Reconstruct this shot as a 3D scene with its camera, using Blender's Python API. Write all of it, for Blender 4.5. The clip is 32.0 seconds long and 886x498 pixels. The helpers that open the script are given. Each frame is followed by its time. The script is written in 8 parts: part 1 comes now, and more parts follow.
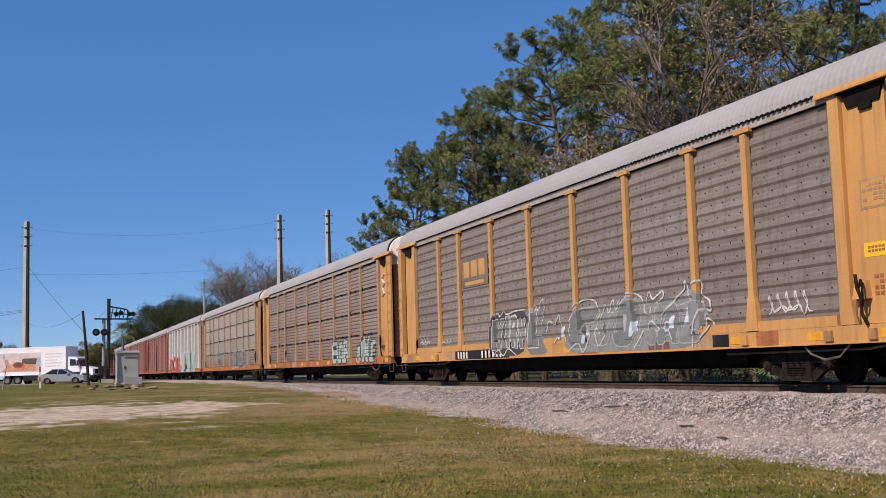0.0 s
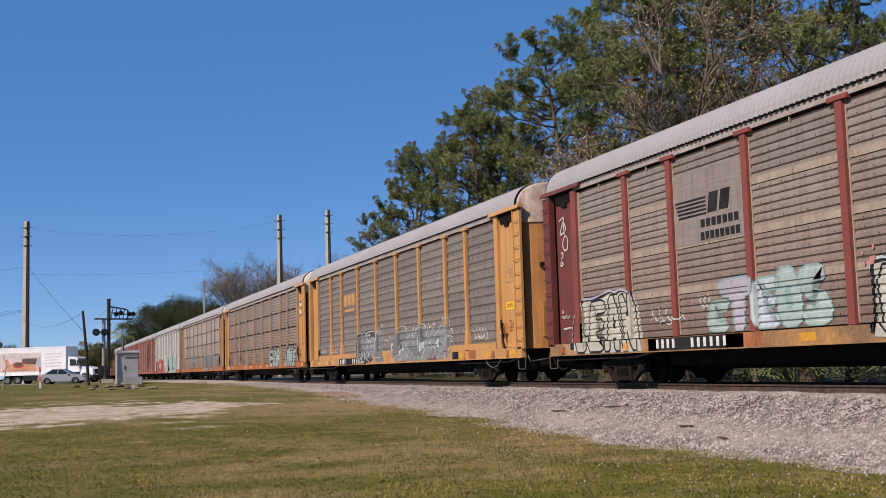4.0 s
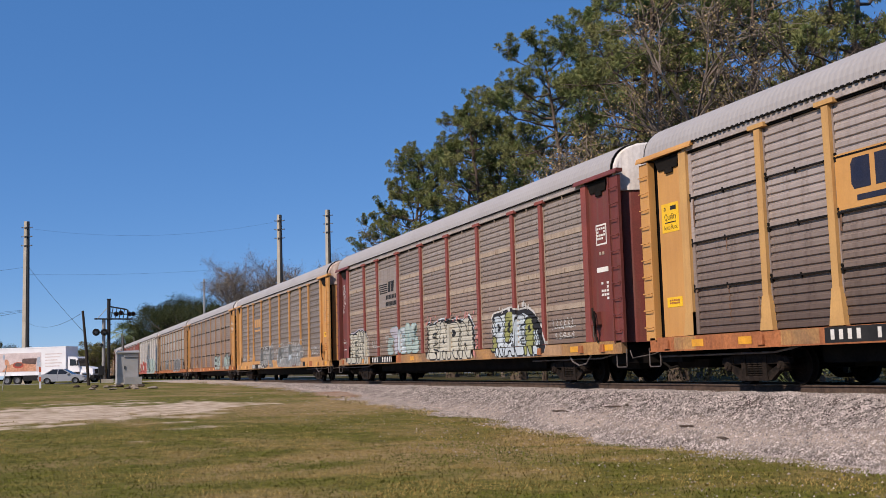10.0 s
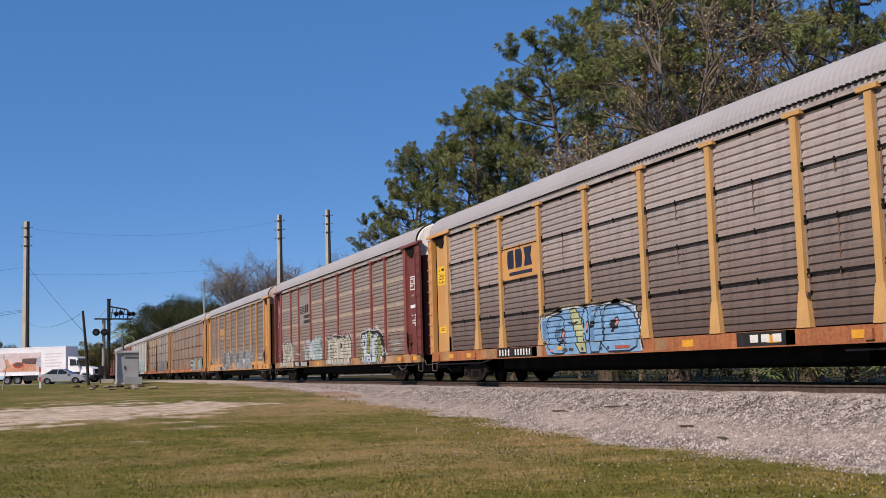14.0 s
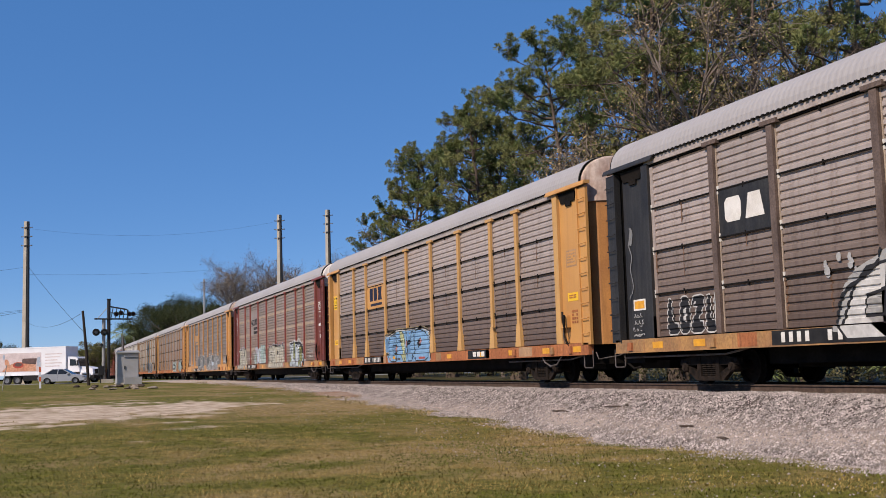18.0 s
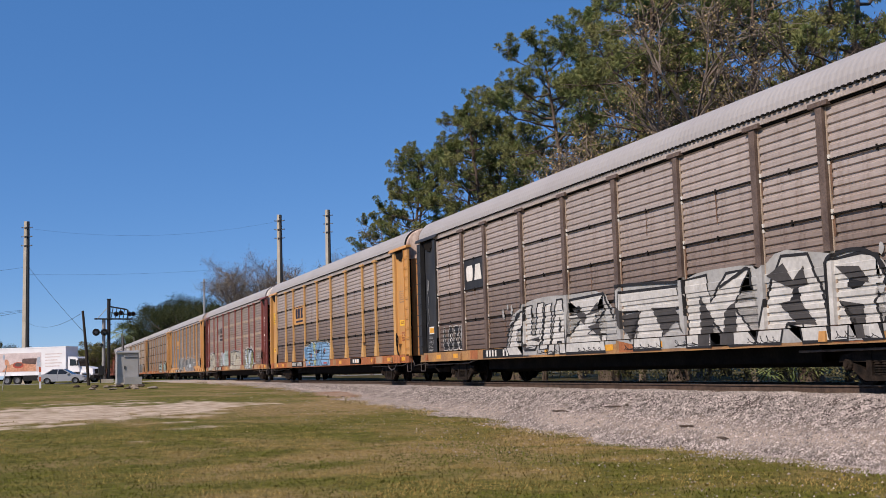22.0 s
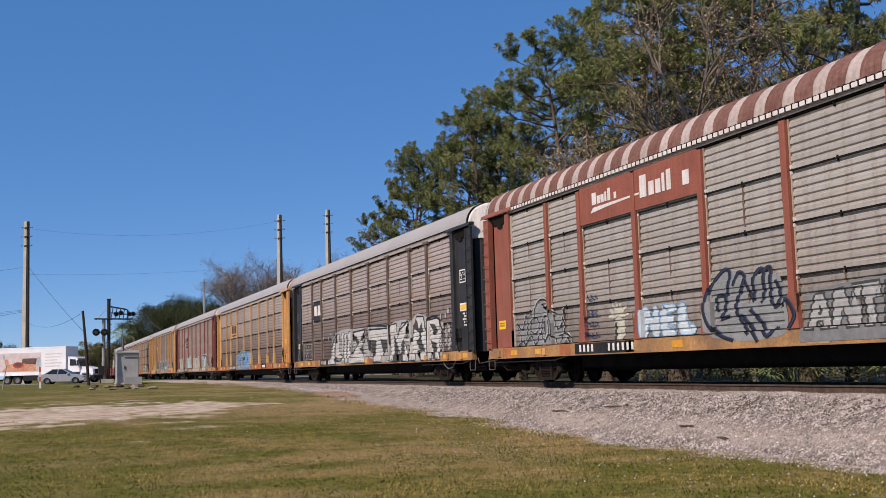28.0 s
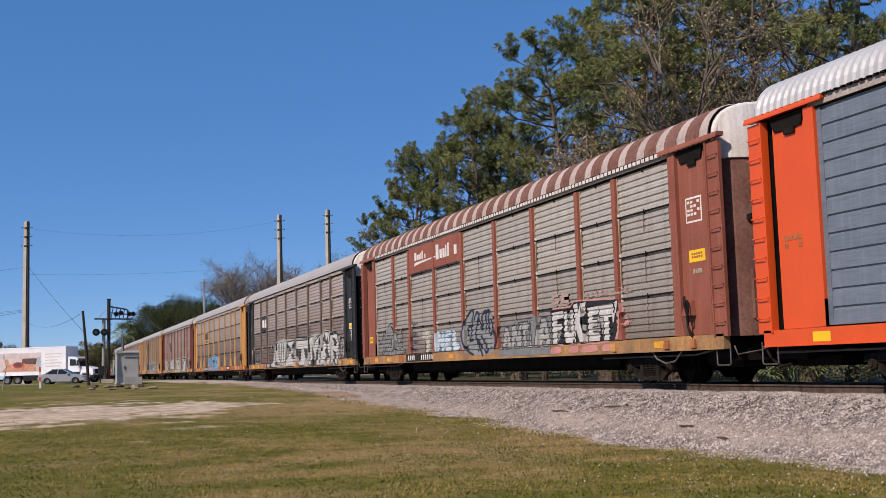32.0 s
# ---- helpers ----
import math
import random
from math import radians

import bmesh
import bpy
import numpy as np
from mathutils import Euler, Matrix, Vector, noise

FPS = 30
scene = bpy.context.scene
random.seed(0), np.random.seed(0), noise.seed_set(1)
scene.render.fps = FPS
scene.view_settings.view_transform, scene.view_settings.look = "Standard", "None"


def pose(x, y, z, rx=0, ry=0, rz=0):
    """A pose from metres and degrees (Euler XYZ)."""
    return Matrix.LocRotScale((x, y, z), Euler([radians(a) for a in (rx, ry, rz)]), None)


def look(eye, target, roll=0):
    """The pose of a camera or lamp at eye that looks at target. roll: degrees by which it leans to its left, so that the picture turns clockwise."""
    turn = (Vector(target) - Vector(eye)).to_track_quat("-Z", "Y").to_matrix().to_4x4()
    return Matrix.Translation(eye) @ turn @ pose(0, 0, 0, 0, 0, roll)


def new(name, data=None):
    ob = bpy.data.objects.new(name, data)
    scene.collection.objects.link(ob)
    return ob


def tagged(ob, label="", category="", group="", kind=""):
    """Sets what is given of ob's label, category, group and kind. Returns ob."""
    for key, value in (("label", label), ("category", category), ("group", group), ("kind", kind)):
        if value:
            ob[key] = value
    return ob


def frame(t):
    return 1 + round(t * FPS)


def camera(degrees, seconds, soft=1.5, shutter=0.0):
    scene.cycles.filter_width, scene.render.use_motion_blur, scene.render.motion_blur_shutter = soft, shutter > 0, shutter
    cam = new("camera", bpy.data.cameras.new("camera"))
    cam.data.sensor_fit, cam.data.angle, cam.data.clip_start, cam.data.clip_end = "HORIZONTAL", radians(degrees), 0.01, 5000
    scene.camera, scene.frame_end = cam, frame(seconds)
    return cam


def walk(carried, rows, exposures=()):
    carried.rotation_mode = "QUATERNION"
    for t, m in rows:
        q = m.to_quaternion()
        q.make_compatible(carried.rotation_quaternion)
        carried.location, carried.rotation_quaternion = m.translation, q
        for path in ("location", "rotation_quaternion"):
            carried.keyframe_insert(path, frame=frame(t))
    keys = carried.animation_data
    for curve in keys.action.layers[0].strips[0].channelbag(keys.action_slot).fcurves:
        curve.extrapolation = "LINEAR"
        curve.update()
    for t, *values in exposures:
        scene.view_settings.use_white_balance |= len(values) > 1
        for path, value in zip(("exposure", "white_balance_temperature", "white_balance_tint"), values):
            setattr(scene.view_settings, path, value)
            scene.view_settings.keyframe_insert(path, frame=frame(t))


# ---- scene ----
# the camera stands on its tripod at the edge of the lawn
SECONDS = 32.0
RAIL_Y = 14.59          # centre line of the track; the rails' top is z = 0
EYE = Vector((0.0, 0.0, 0.538))
_yaw, _tilt = radians(-70.13), radians(6.045)
AHEAD = Vector((math.sin(_yaw) * math.cos(_tilt), math.cos(_yaw) * math.cos(_tilt), math.sin(_tilt)))
cam = camera(43.40, SECONDS, soft=0.65)
walk(cam, [(0.0, look(EYE, EYE + AHEAD, -1.645)), (SECONDS, look(EYE, EYE + AHEAD, -1.645))],
     exposures=[(0.0, 0.0, 6500, 13), (SECONDS, 0.0, 6500, 13)])

# ---- daylight ----
SUN_AZ, SUN_EL = math.atan2(-0.91, 0.41), radians(41)     # towards the sun
sun = new("sun", bpy.data.lights.new("sun", "SUN"))
sun.data.energy, sun.data.angle, sun.data.color = 5.0, radians(0.53), (1.0, 0.875, 0.735)
_s = Vector((math.cos(SUN_AZ) * math.cos(SUN_EL), math.sin(SUN_AZ) * math.cos(SUN_EL), math.sin(SUN_EL)))
sun.matrix_world = look(_s * 200, (0, 0, 0))
world = bpy.data.worlds.new("daylight")
scene.world = world
world.use_nodes = True
_n = world.node_tree.nodes
_sky = _n.new("ShaderNodeTexSky")
_sky.sky_type, _sky.sun_disc = "NISHITA", False
_sky.sun_elevation, _sky.sun_rotation = SUN_EL, math.pi / 2 - SUN_AZ
_sky.altitude, _sky.air_density, _sky.dust_density, _sky.ozone_density = 0, 0.62, 0.0, 3.5
_tone = _n.new("ShaderNodeHueSaturation")
_tone.inputs["Hue"].default_value, _tone.inputs["Saturation"].default_value = 0.50, 1.10
world.node_tree.links.new(_sky.outputs[0], _tone.inputs["Color"])
_clear = _n.new("ShaderNodeMix")
_clear.data_type = "RGBA"
_clear.inputs[0].default_value, _clear.inputs[7].default_value = 0.50, (0.56, 2.10, 5.45, 1)
world.node_tree.links.new(_tone.outputs[0], _clear.inputs[6])
world.node_tree.links.new(_clear.outputs[2], _n["Background"].inputs[0])
_n["Background"].inputs[1].default_value = 0.115

# ---- materials ----
def mat(name, c1, c2=None, scale=3.0, rough=0.7, metal=0.0, bump=0.15, fine=60.0, streak=None, streak_amt=0.5,
        vary=0.0, stretch=(1, 1, 1), bump_dist=0.01, fine_amt=0.25, island=False, cut=(0.35, 0.65), rise=None):
    """Two colours mottled at a large scale, a fine grain, optional vertical streaks, and variation from piece to piece."""
    m = bpy.data.materials.new(name)
    m.use_nodes = True
    n, l = m.node_tree.nodes, m.node_tree.links
    b = n["Principled BSDF"]
    b.inputs["Roughness"].default_value, b.inputs["Metallic"].default_value = rough, metal
    b.inputs["Specular IOR Level"].default_value = 0.5 if rough < 0.5 else (0.3 if rough < 0.7 else 0.12)
    c2 = c2 or tuple(v * 0.8 for v in c1)
    tc = n.new("ShaderNodeTexCoord")
    mp = n.new("ShaderNodeMapping")
    mp.inputs["Scale"].default_value = stretch
    l.new(tc.outputs["Object"], mp.inputs[0])
    big = n.new("ShaderNodeTexNoise")
    big.inputs["Scale"].default_value, big.inputs["Detail"].default_value = scale, 5
    l.new(mp.outputs[0], big.inputs[0])
    ramp = n.new("ShaderNodeMapRange")
    ramp.inputs[1].default_value, ramp.inputs[2].default_value = cut
    l.new(big.outputs[0], ramp.inputs[0])
    mix = n.new("ShaderNodeMix")
    mix.data_type = "RGBA"
    mix.inputs[6].default_value, mix.inputs[7].default_value = (*c1, 1), (*c2, 1)
    l.new(ramp.outputs[0], mix.inputs[0])
    col = mix.outputs[2]
    # rise: blends to a second colour from the foot up
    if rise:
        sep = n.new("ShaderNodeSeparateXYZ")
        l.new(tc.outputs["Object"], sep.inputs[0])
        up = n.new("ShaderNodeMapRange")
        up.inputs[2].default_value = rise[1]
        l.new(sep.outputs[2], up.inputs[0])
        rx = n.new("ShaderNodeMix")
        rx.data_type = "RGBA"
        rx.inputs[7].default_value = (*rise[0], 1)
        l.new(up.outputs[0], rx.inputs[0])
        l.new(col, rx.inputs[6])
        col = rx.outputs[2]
    grain = n.new("ShaderNodeTexNoise")
    grain.inputs["Scale"].default_value, grain.inputs["Detail"].default_value = fine, 3
    l.new(mp.outputs[0], grain.inputs[0])
    if streak:
        sm = n.new("ShaderNodeMapping")
        sm.inputs["Scale"].default_value = (5.0, 5.0, 0.35)
        l.new(tc.outputs["Object"], sm.inputs[0])
        st = n.new("ShaderNodeTexNoise")
        st.inputs["Scale"].default_value, st.inputs["Detail"].default_value = 2.0, 6
        l.new(sm.outputs[0], st.inputs[0])
        sr = n.new("ShaderNodeMapRange")
        sr.inputs[1].default_value, sr.inputs[2].default_value = 0.48, 0.75
        sr.inputs[4].default_value = streak_amt
        l.new(st.outputs[0], sr.inputs[0])
        mx = n.new("ShaderNodeMix")
        mx.data_type = "RGBA"
        mx.inputs[7].default_value = (*streak, 1)
        l.new(sr.outputs[0], mx.inputs[0])
        l.new(col, mx.inputs[6])
        col = mx.outputs[2]
    hsv = n.new("ShaderNodeHueSaturation")
    l.new(col, hsv.inputs["Color"])
    add = n.new("ShaderNodeMapRange")
    add.inputs[1].default_value, add.inputs[2].default_value = 0.3, 0.7
    add.inputs[3].default_value, add.inputs[4].default_value = 1 - fine_amt, 1 + fine_amt
    l.new(grain.outputs[0], add.inputs[0])
    val = add.outputs[0]
    if vary:
        if island:
            rnd = n.new("ShaderNodeNewGeometry").outputs["Random Per Island"]
        else:
            rnd = n.new("ShaderNodeObjectInfo").outputs["Random"]
        rr = n.new("ShaderNodeMapRange")
        rr.inputs[3].default_value, rr.inputs[4].default_value = 1 - vary, 1 + vary
        l.new(rnd, rr.inputs[0])
        mul = n.new("ShaderNodeMath")
        mul.operation = "MULTIPLY"
        l.new(val, mul.inputs[0])
        l.new(rr.outputs[0], mul.inputs[1])
        val = mul.outputs[0]
    l.new(val, hsv.inputs["Value"])
    l.new(hsv.outputs[0], b.inputs["Base Color"])
    if bump:
        bp = n.new("ShaderNodeBump")
        bp.inputs["Strength"].default_value, bp.inputs["Distance"].default_value = bump, bump_dist
        l.new(grain.outputs[0], bp.inputs["Height"])
        l.new(bp.outputs[0], b.inputs["Normal"])
    return m


DIRT = (0.13, 0.085, 0.055)
M = {
    "yellow": mat("yellow_paint", (0.56, 0.292, 0.092), (0.48, 0.24, 0.075), 0.8, 0.5, streak=(0.36, 0.18, 0.06), streak_amt=0.25, fine=25, fine_amt=0.04),
    "yellow_old": mat("old_yellow_paint", (0.43, 0.265, 0.145), (0.34, 0.205, 0.115), 1.5, 0.6, streak=DIRT, streak_amt=0.45, fine=25, fine_amt=0.15),
    "post_yellow": mat("chalky_yellow_paint", (0.56, 0.325, 0.118), (0.47, 0.27, 0.10), 1.0, 0.6, streak=(0.33, 0.18, 0.08), streak_amt=0.35, fine=25, fine_amt=0.05),
    "maroon": mat("maroon_paint", (0.17, 0.04, 0.032), (0.13, 0.036, 0.03), 1.5, 0.55, streak=DIRT, streak_amt=0.4, fine=25, fine_amt=0.12),
    # a darker, redder ochre for the end doors
    "ochre_dark": mat("dark_ochre_paint", (0.44, 0.205, 0.062), (0.34, 0.15, 0.05), 1.2, 0.6, streak=(0.16, 0.07, 0.035), streak_amt=0.55, fine=25, fine_amt=0.1),
    "ochre": mat("ochre_paint", (0.57, 0.30, 0.10), (0.49, 0.25, 0.085), 0.8, 0.55, streak=(0.25, 0.12, 0.055), streak_amt=0.45, fine=25, fine_amt=0.06),
    "red_post": mat("red_paint", (0.26, 0.065, 0.05), (0.20, 0.055, 0.045), 1.5, 0.6, streak=DIRT, streak_amt=0.35, fine=25, fine_amt=0.12),
    "sp_red": mat("faded_red_paint", (0.27, 0.085, 0.055), (0.22, 0.07, 0.045), 1.5, 0.65, streak=(0.30, 0.15, 0.10), streak_amt=0.4, fine=25, fine_amt=0.12),
    "far_red": mat("orange_red_paint", (0.36, 0.10, 0.07), (0.30, 0.10, 0.075), 1.5, 0.65, streak=DIRT, streak_amt=0.4, fine=25, fine_amt=0.12),
    "black": mat("black_paint", (0.018, 0.018, 0.02), (0.03, 0.029, 0.028), 1.5, 0.55, streak=(0.09, 0.085, 0.08), streak_amt=0.25, fine=25),
    "post_dark": mat("weathered_black_paint", (0.085, 0.06, 0.05), (0.15, 0.11, 0.092), 2.5, 0.6, streak=DIRT, streak_amt=0.4, fine=25),
    "orange": mat("fresh_orange_paint", (0.68, 0.085, 0.012), (0.62, 0.078, 0.012), 1.0, 0.42, streak=(0.55, 0.09, 0.02), streak_amt=0.35, fine=25, fine_amt=0.05),
    "tan_sill": mat("worn_ochre_paint", (0.42, 0.23, 0.085), (0.22, 0.13, 0.07), 1.2, 0.65, streak=(0.28, 0.13, 0.06), streak_amt=0.7, fine=20, fine_amt=0.2),
    "rust_sill": mat("rust_stained_paint", (0.42, 0.16, 0.065), (0.30, 0.11, 0.05), 1.2, 0.7, streak=(0.16, 0.07, 0.04), streak_amt=0.7, fine=20, fine_amt=0.2),
    "roof": mat("galvanised_roof", (0.36, 0.34, 0.335), (0.325, 0.305, 0.30), 0.35, 0.55, 0.0, fine=5, fine_amt=0.03),
    "roof_new": mat("new_galvanised_roof", (0.46, 0.46, 0.47), (0.40, 0.40, 0.41), 0.5, 0.45, 0.1, fine=12, fine_amt=0.06),
    "roof_pink": mat("chalky_roof", (0.43, 0.355, 0.33), (0.35, 0.28, 0.255), 0.8, 0.7, fine=14, fine_amt=0.12),
    "roof_brown": mat("brown_roof_paint", (0.145, 0.07, 0.057), (0.19, 0.10, 0.08), 1.4, 0.75, fine=14, fine_amt=0.2),
    "cap": mat("white_end_cap", (0.74, 0.70, 0.67), (0.62, 0.57, 0.53), 1.2, 0.5, fine=14, fine_amt=0.08, streak=(0.42, 0.36, 0.32), streak_amt=0.5),
    "cap_pink": mat("stained_end_cap", (0.50, 0.40, 0.34), (0.36, 0.25, 0.20), 3.0, 0.6, fine=14, fine_amt=0.12, streak=(0.30, 0.20, 0.15), streak_amt=0.6),
    "drip": mat("rust_drip", (0.20, 0.115, 0.075), (0.13, 0.08, 0.056), 4.0, 0.9, fine=20, fine_amt=0.3),
    "eave": mat("pale_eave", (0.40, 0.35, 0.32), (0.30, 0.25, 0.23), 2.0, 0.6, fine=14),
    # near-black, for the underframe and other dark parts
    "under": mat("black_underframe", (0.007, 0.006, 0.0055), (0.015, 0.012, 0.010), 2.0, 0.9, fine=20),
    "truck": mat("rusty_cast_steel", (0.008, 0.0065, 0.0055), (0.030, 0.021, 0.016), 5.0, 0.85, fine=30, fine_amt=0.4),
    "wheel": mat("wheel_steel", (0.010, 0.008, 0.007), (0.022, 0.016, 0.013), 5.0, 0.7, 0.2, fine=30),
    "pipe": mat("galvanised_pipe", (0.16, 0.14, 0.13), (0.07, 0.055, 0.048), 4.0, 0.6, 0.2),
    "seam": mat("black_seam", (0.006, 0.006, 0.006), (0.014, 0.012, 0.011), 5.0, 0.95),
    "batten": mat("pale_batten", (0.40, 0.32, 0.25), (0.32, 0.25, 0.195), 2.0, 0.7, streak=DIRT, streak_amt=0.4),
    "white": mat("white_lettering", (0.72, 0.70, 0.66), (0.6, 0.57, 0.52), 3.0, 0.7, fine_amt=0.1),
    "ink": mat("black_lettering", (0.016, 0.016, 0.018), (0.03, 0.03, 0.03), 3.0, 0.7),
    "navy": mat("dark_blue_lettering", (0.018, 0.024, 0.05), (0.03, 0.032, 0.05), 3.0, 0.7),
    "signyellow": mat("yellow_sign", (0.82, 0.50, 0.02), (0.74, 0.43, 0.03), 3.0, 0.5, fine_amt=0.06),
    "reflector": mat("yellow_reflector", (0.75, 0.36, 0.02), (0.6, 0.27, 0.02), 6.0, 0.4, fine_amt=0.1),
    "hole": mat("dark_opening", (0.01, 0.01, 0.01), (0.016, 0.015, 0.014), 5.0, 0.9),
}


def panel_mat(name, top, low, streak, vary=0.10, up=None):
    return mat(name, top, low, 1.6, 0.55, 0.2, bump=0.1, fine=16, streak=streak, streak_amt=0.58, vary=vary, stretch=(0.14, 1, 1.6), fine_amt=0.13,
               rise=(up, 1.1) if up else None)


# corrugated side sheets, row by row from the sill up: lower rows are darker and browner, blending upwards
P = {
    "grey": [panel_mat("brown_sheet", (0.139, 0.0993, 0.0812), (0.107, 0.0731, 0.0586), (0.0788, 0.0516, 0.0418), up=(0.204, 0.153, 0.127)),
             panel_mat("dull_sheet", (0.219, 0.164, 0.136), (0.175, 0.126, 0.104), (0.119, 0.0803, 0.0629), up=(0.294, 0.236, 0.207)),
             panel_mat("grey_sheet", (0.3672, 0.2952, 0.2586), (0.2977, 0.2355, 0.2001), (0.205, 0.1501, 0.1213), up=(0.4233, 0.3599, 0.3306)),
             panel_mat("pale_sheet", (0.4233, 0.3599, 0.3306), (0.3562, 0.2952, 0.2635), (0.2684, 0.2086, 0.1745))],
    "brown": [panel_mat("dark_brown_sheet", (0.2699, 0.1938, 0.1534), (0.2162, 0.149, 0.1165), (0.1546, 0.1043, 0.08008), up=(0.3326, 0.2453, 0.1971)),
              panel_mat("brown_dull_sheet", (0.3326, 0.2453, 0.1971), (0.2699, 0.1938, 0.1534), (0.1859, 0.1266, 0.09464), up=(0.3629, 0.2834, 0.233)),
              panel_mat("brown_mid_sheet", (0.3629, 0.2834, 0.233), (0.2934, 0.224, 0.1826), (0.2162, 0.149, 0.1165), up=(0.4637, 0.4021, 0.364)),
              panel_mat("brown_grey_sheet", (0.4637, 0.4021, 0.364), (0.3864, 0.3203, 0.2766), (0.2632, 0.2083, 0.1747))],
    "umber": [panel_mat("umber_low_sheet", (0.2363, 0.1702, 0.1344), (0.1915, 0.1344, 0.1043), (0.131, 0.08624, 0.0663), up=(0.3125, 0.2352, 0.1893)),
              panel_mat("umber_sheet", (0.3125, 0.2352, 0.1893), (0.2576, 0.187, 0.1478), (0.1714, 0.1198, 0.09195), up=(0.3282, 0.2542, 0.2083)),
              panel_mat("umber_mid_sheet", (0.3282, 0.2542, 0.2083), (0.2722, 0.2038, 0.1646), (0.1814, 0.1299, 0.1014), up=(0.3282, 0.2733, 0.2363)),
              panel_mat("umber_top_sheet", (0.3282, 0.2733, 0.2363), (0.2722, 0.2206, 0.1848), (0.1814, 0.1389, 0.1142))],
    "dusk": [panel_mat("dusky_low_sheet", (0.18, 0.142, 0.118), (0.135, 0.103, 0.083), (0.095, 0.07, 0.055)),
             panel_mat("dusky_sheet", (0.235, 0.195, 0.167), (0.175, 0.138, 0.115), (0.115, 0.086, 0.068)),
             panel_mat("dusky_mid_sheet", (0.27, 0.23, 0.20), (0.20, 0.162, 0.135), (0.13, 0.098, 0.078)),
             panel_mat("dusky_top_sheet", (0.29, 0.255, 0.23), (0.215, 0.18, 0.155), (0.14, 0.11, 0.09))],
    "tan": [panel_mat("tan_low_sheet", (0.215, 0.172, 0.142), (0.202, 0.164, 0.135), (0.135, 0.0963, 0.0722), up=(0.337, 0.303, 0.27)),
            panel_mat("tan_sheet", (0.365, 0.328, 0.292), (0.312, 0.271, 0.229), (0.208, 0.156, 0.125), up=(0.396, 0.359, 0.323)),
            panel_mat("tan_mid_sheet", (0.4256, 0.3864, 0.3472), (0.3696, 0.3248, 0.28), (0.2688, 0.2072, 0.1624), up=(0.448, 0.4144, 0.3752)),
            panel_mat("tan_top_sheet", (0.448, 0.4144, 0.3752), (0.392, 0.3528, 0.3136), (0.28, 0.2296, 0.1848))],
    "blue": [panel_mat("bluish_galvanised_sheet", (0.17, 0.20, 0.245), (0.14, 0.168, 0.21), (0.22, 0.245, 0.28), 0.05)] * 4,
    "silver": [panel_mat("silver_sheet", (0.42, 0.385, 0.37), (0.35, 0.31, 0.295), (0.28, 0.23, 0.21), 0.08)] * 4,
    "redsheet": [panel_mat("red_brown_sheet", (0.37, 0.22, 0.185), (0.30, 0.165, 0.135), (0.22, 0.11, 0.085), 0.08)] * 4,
}

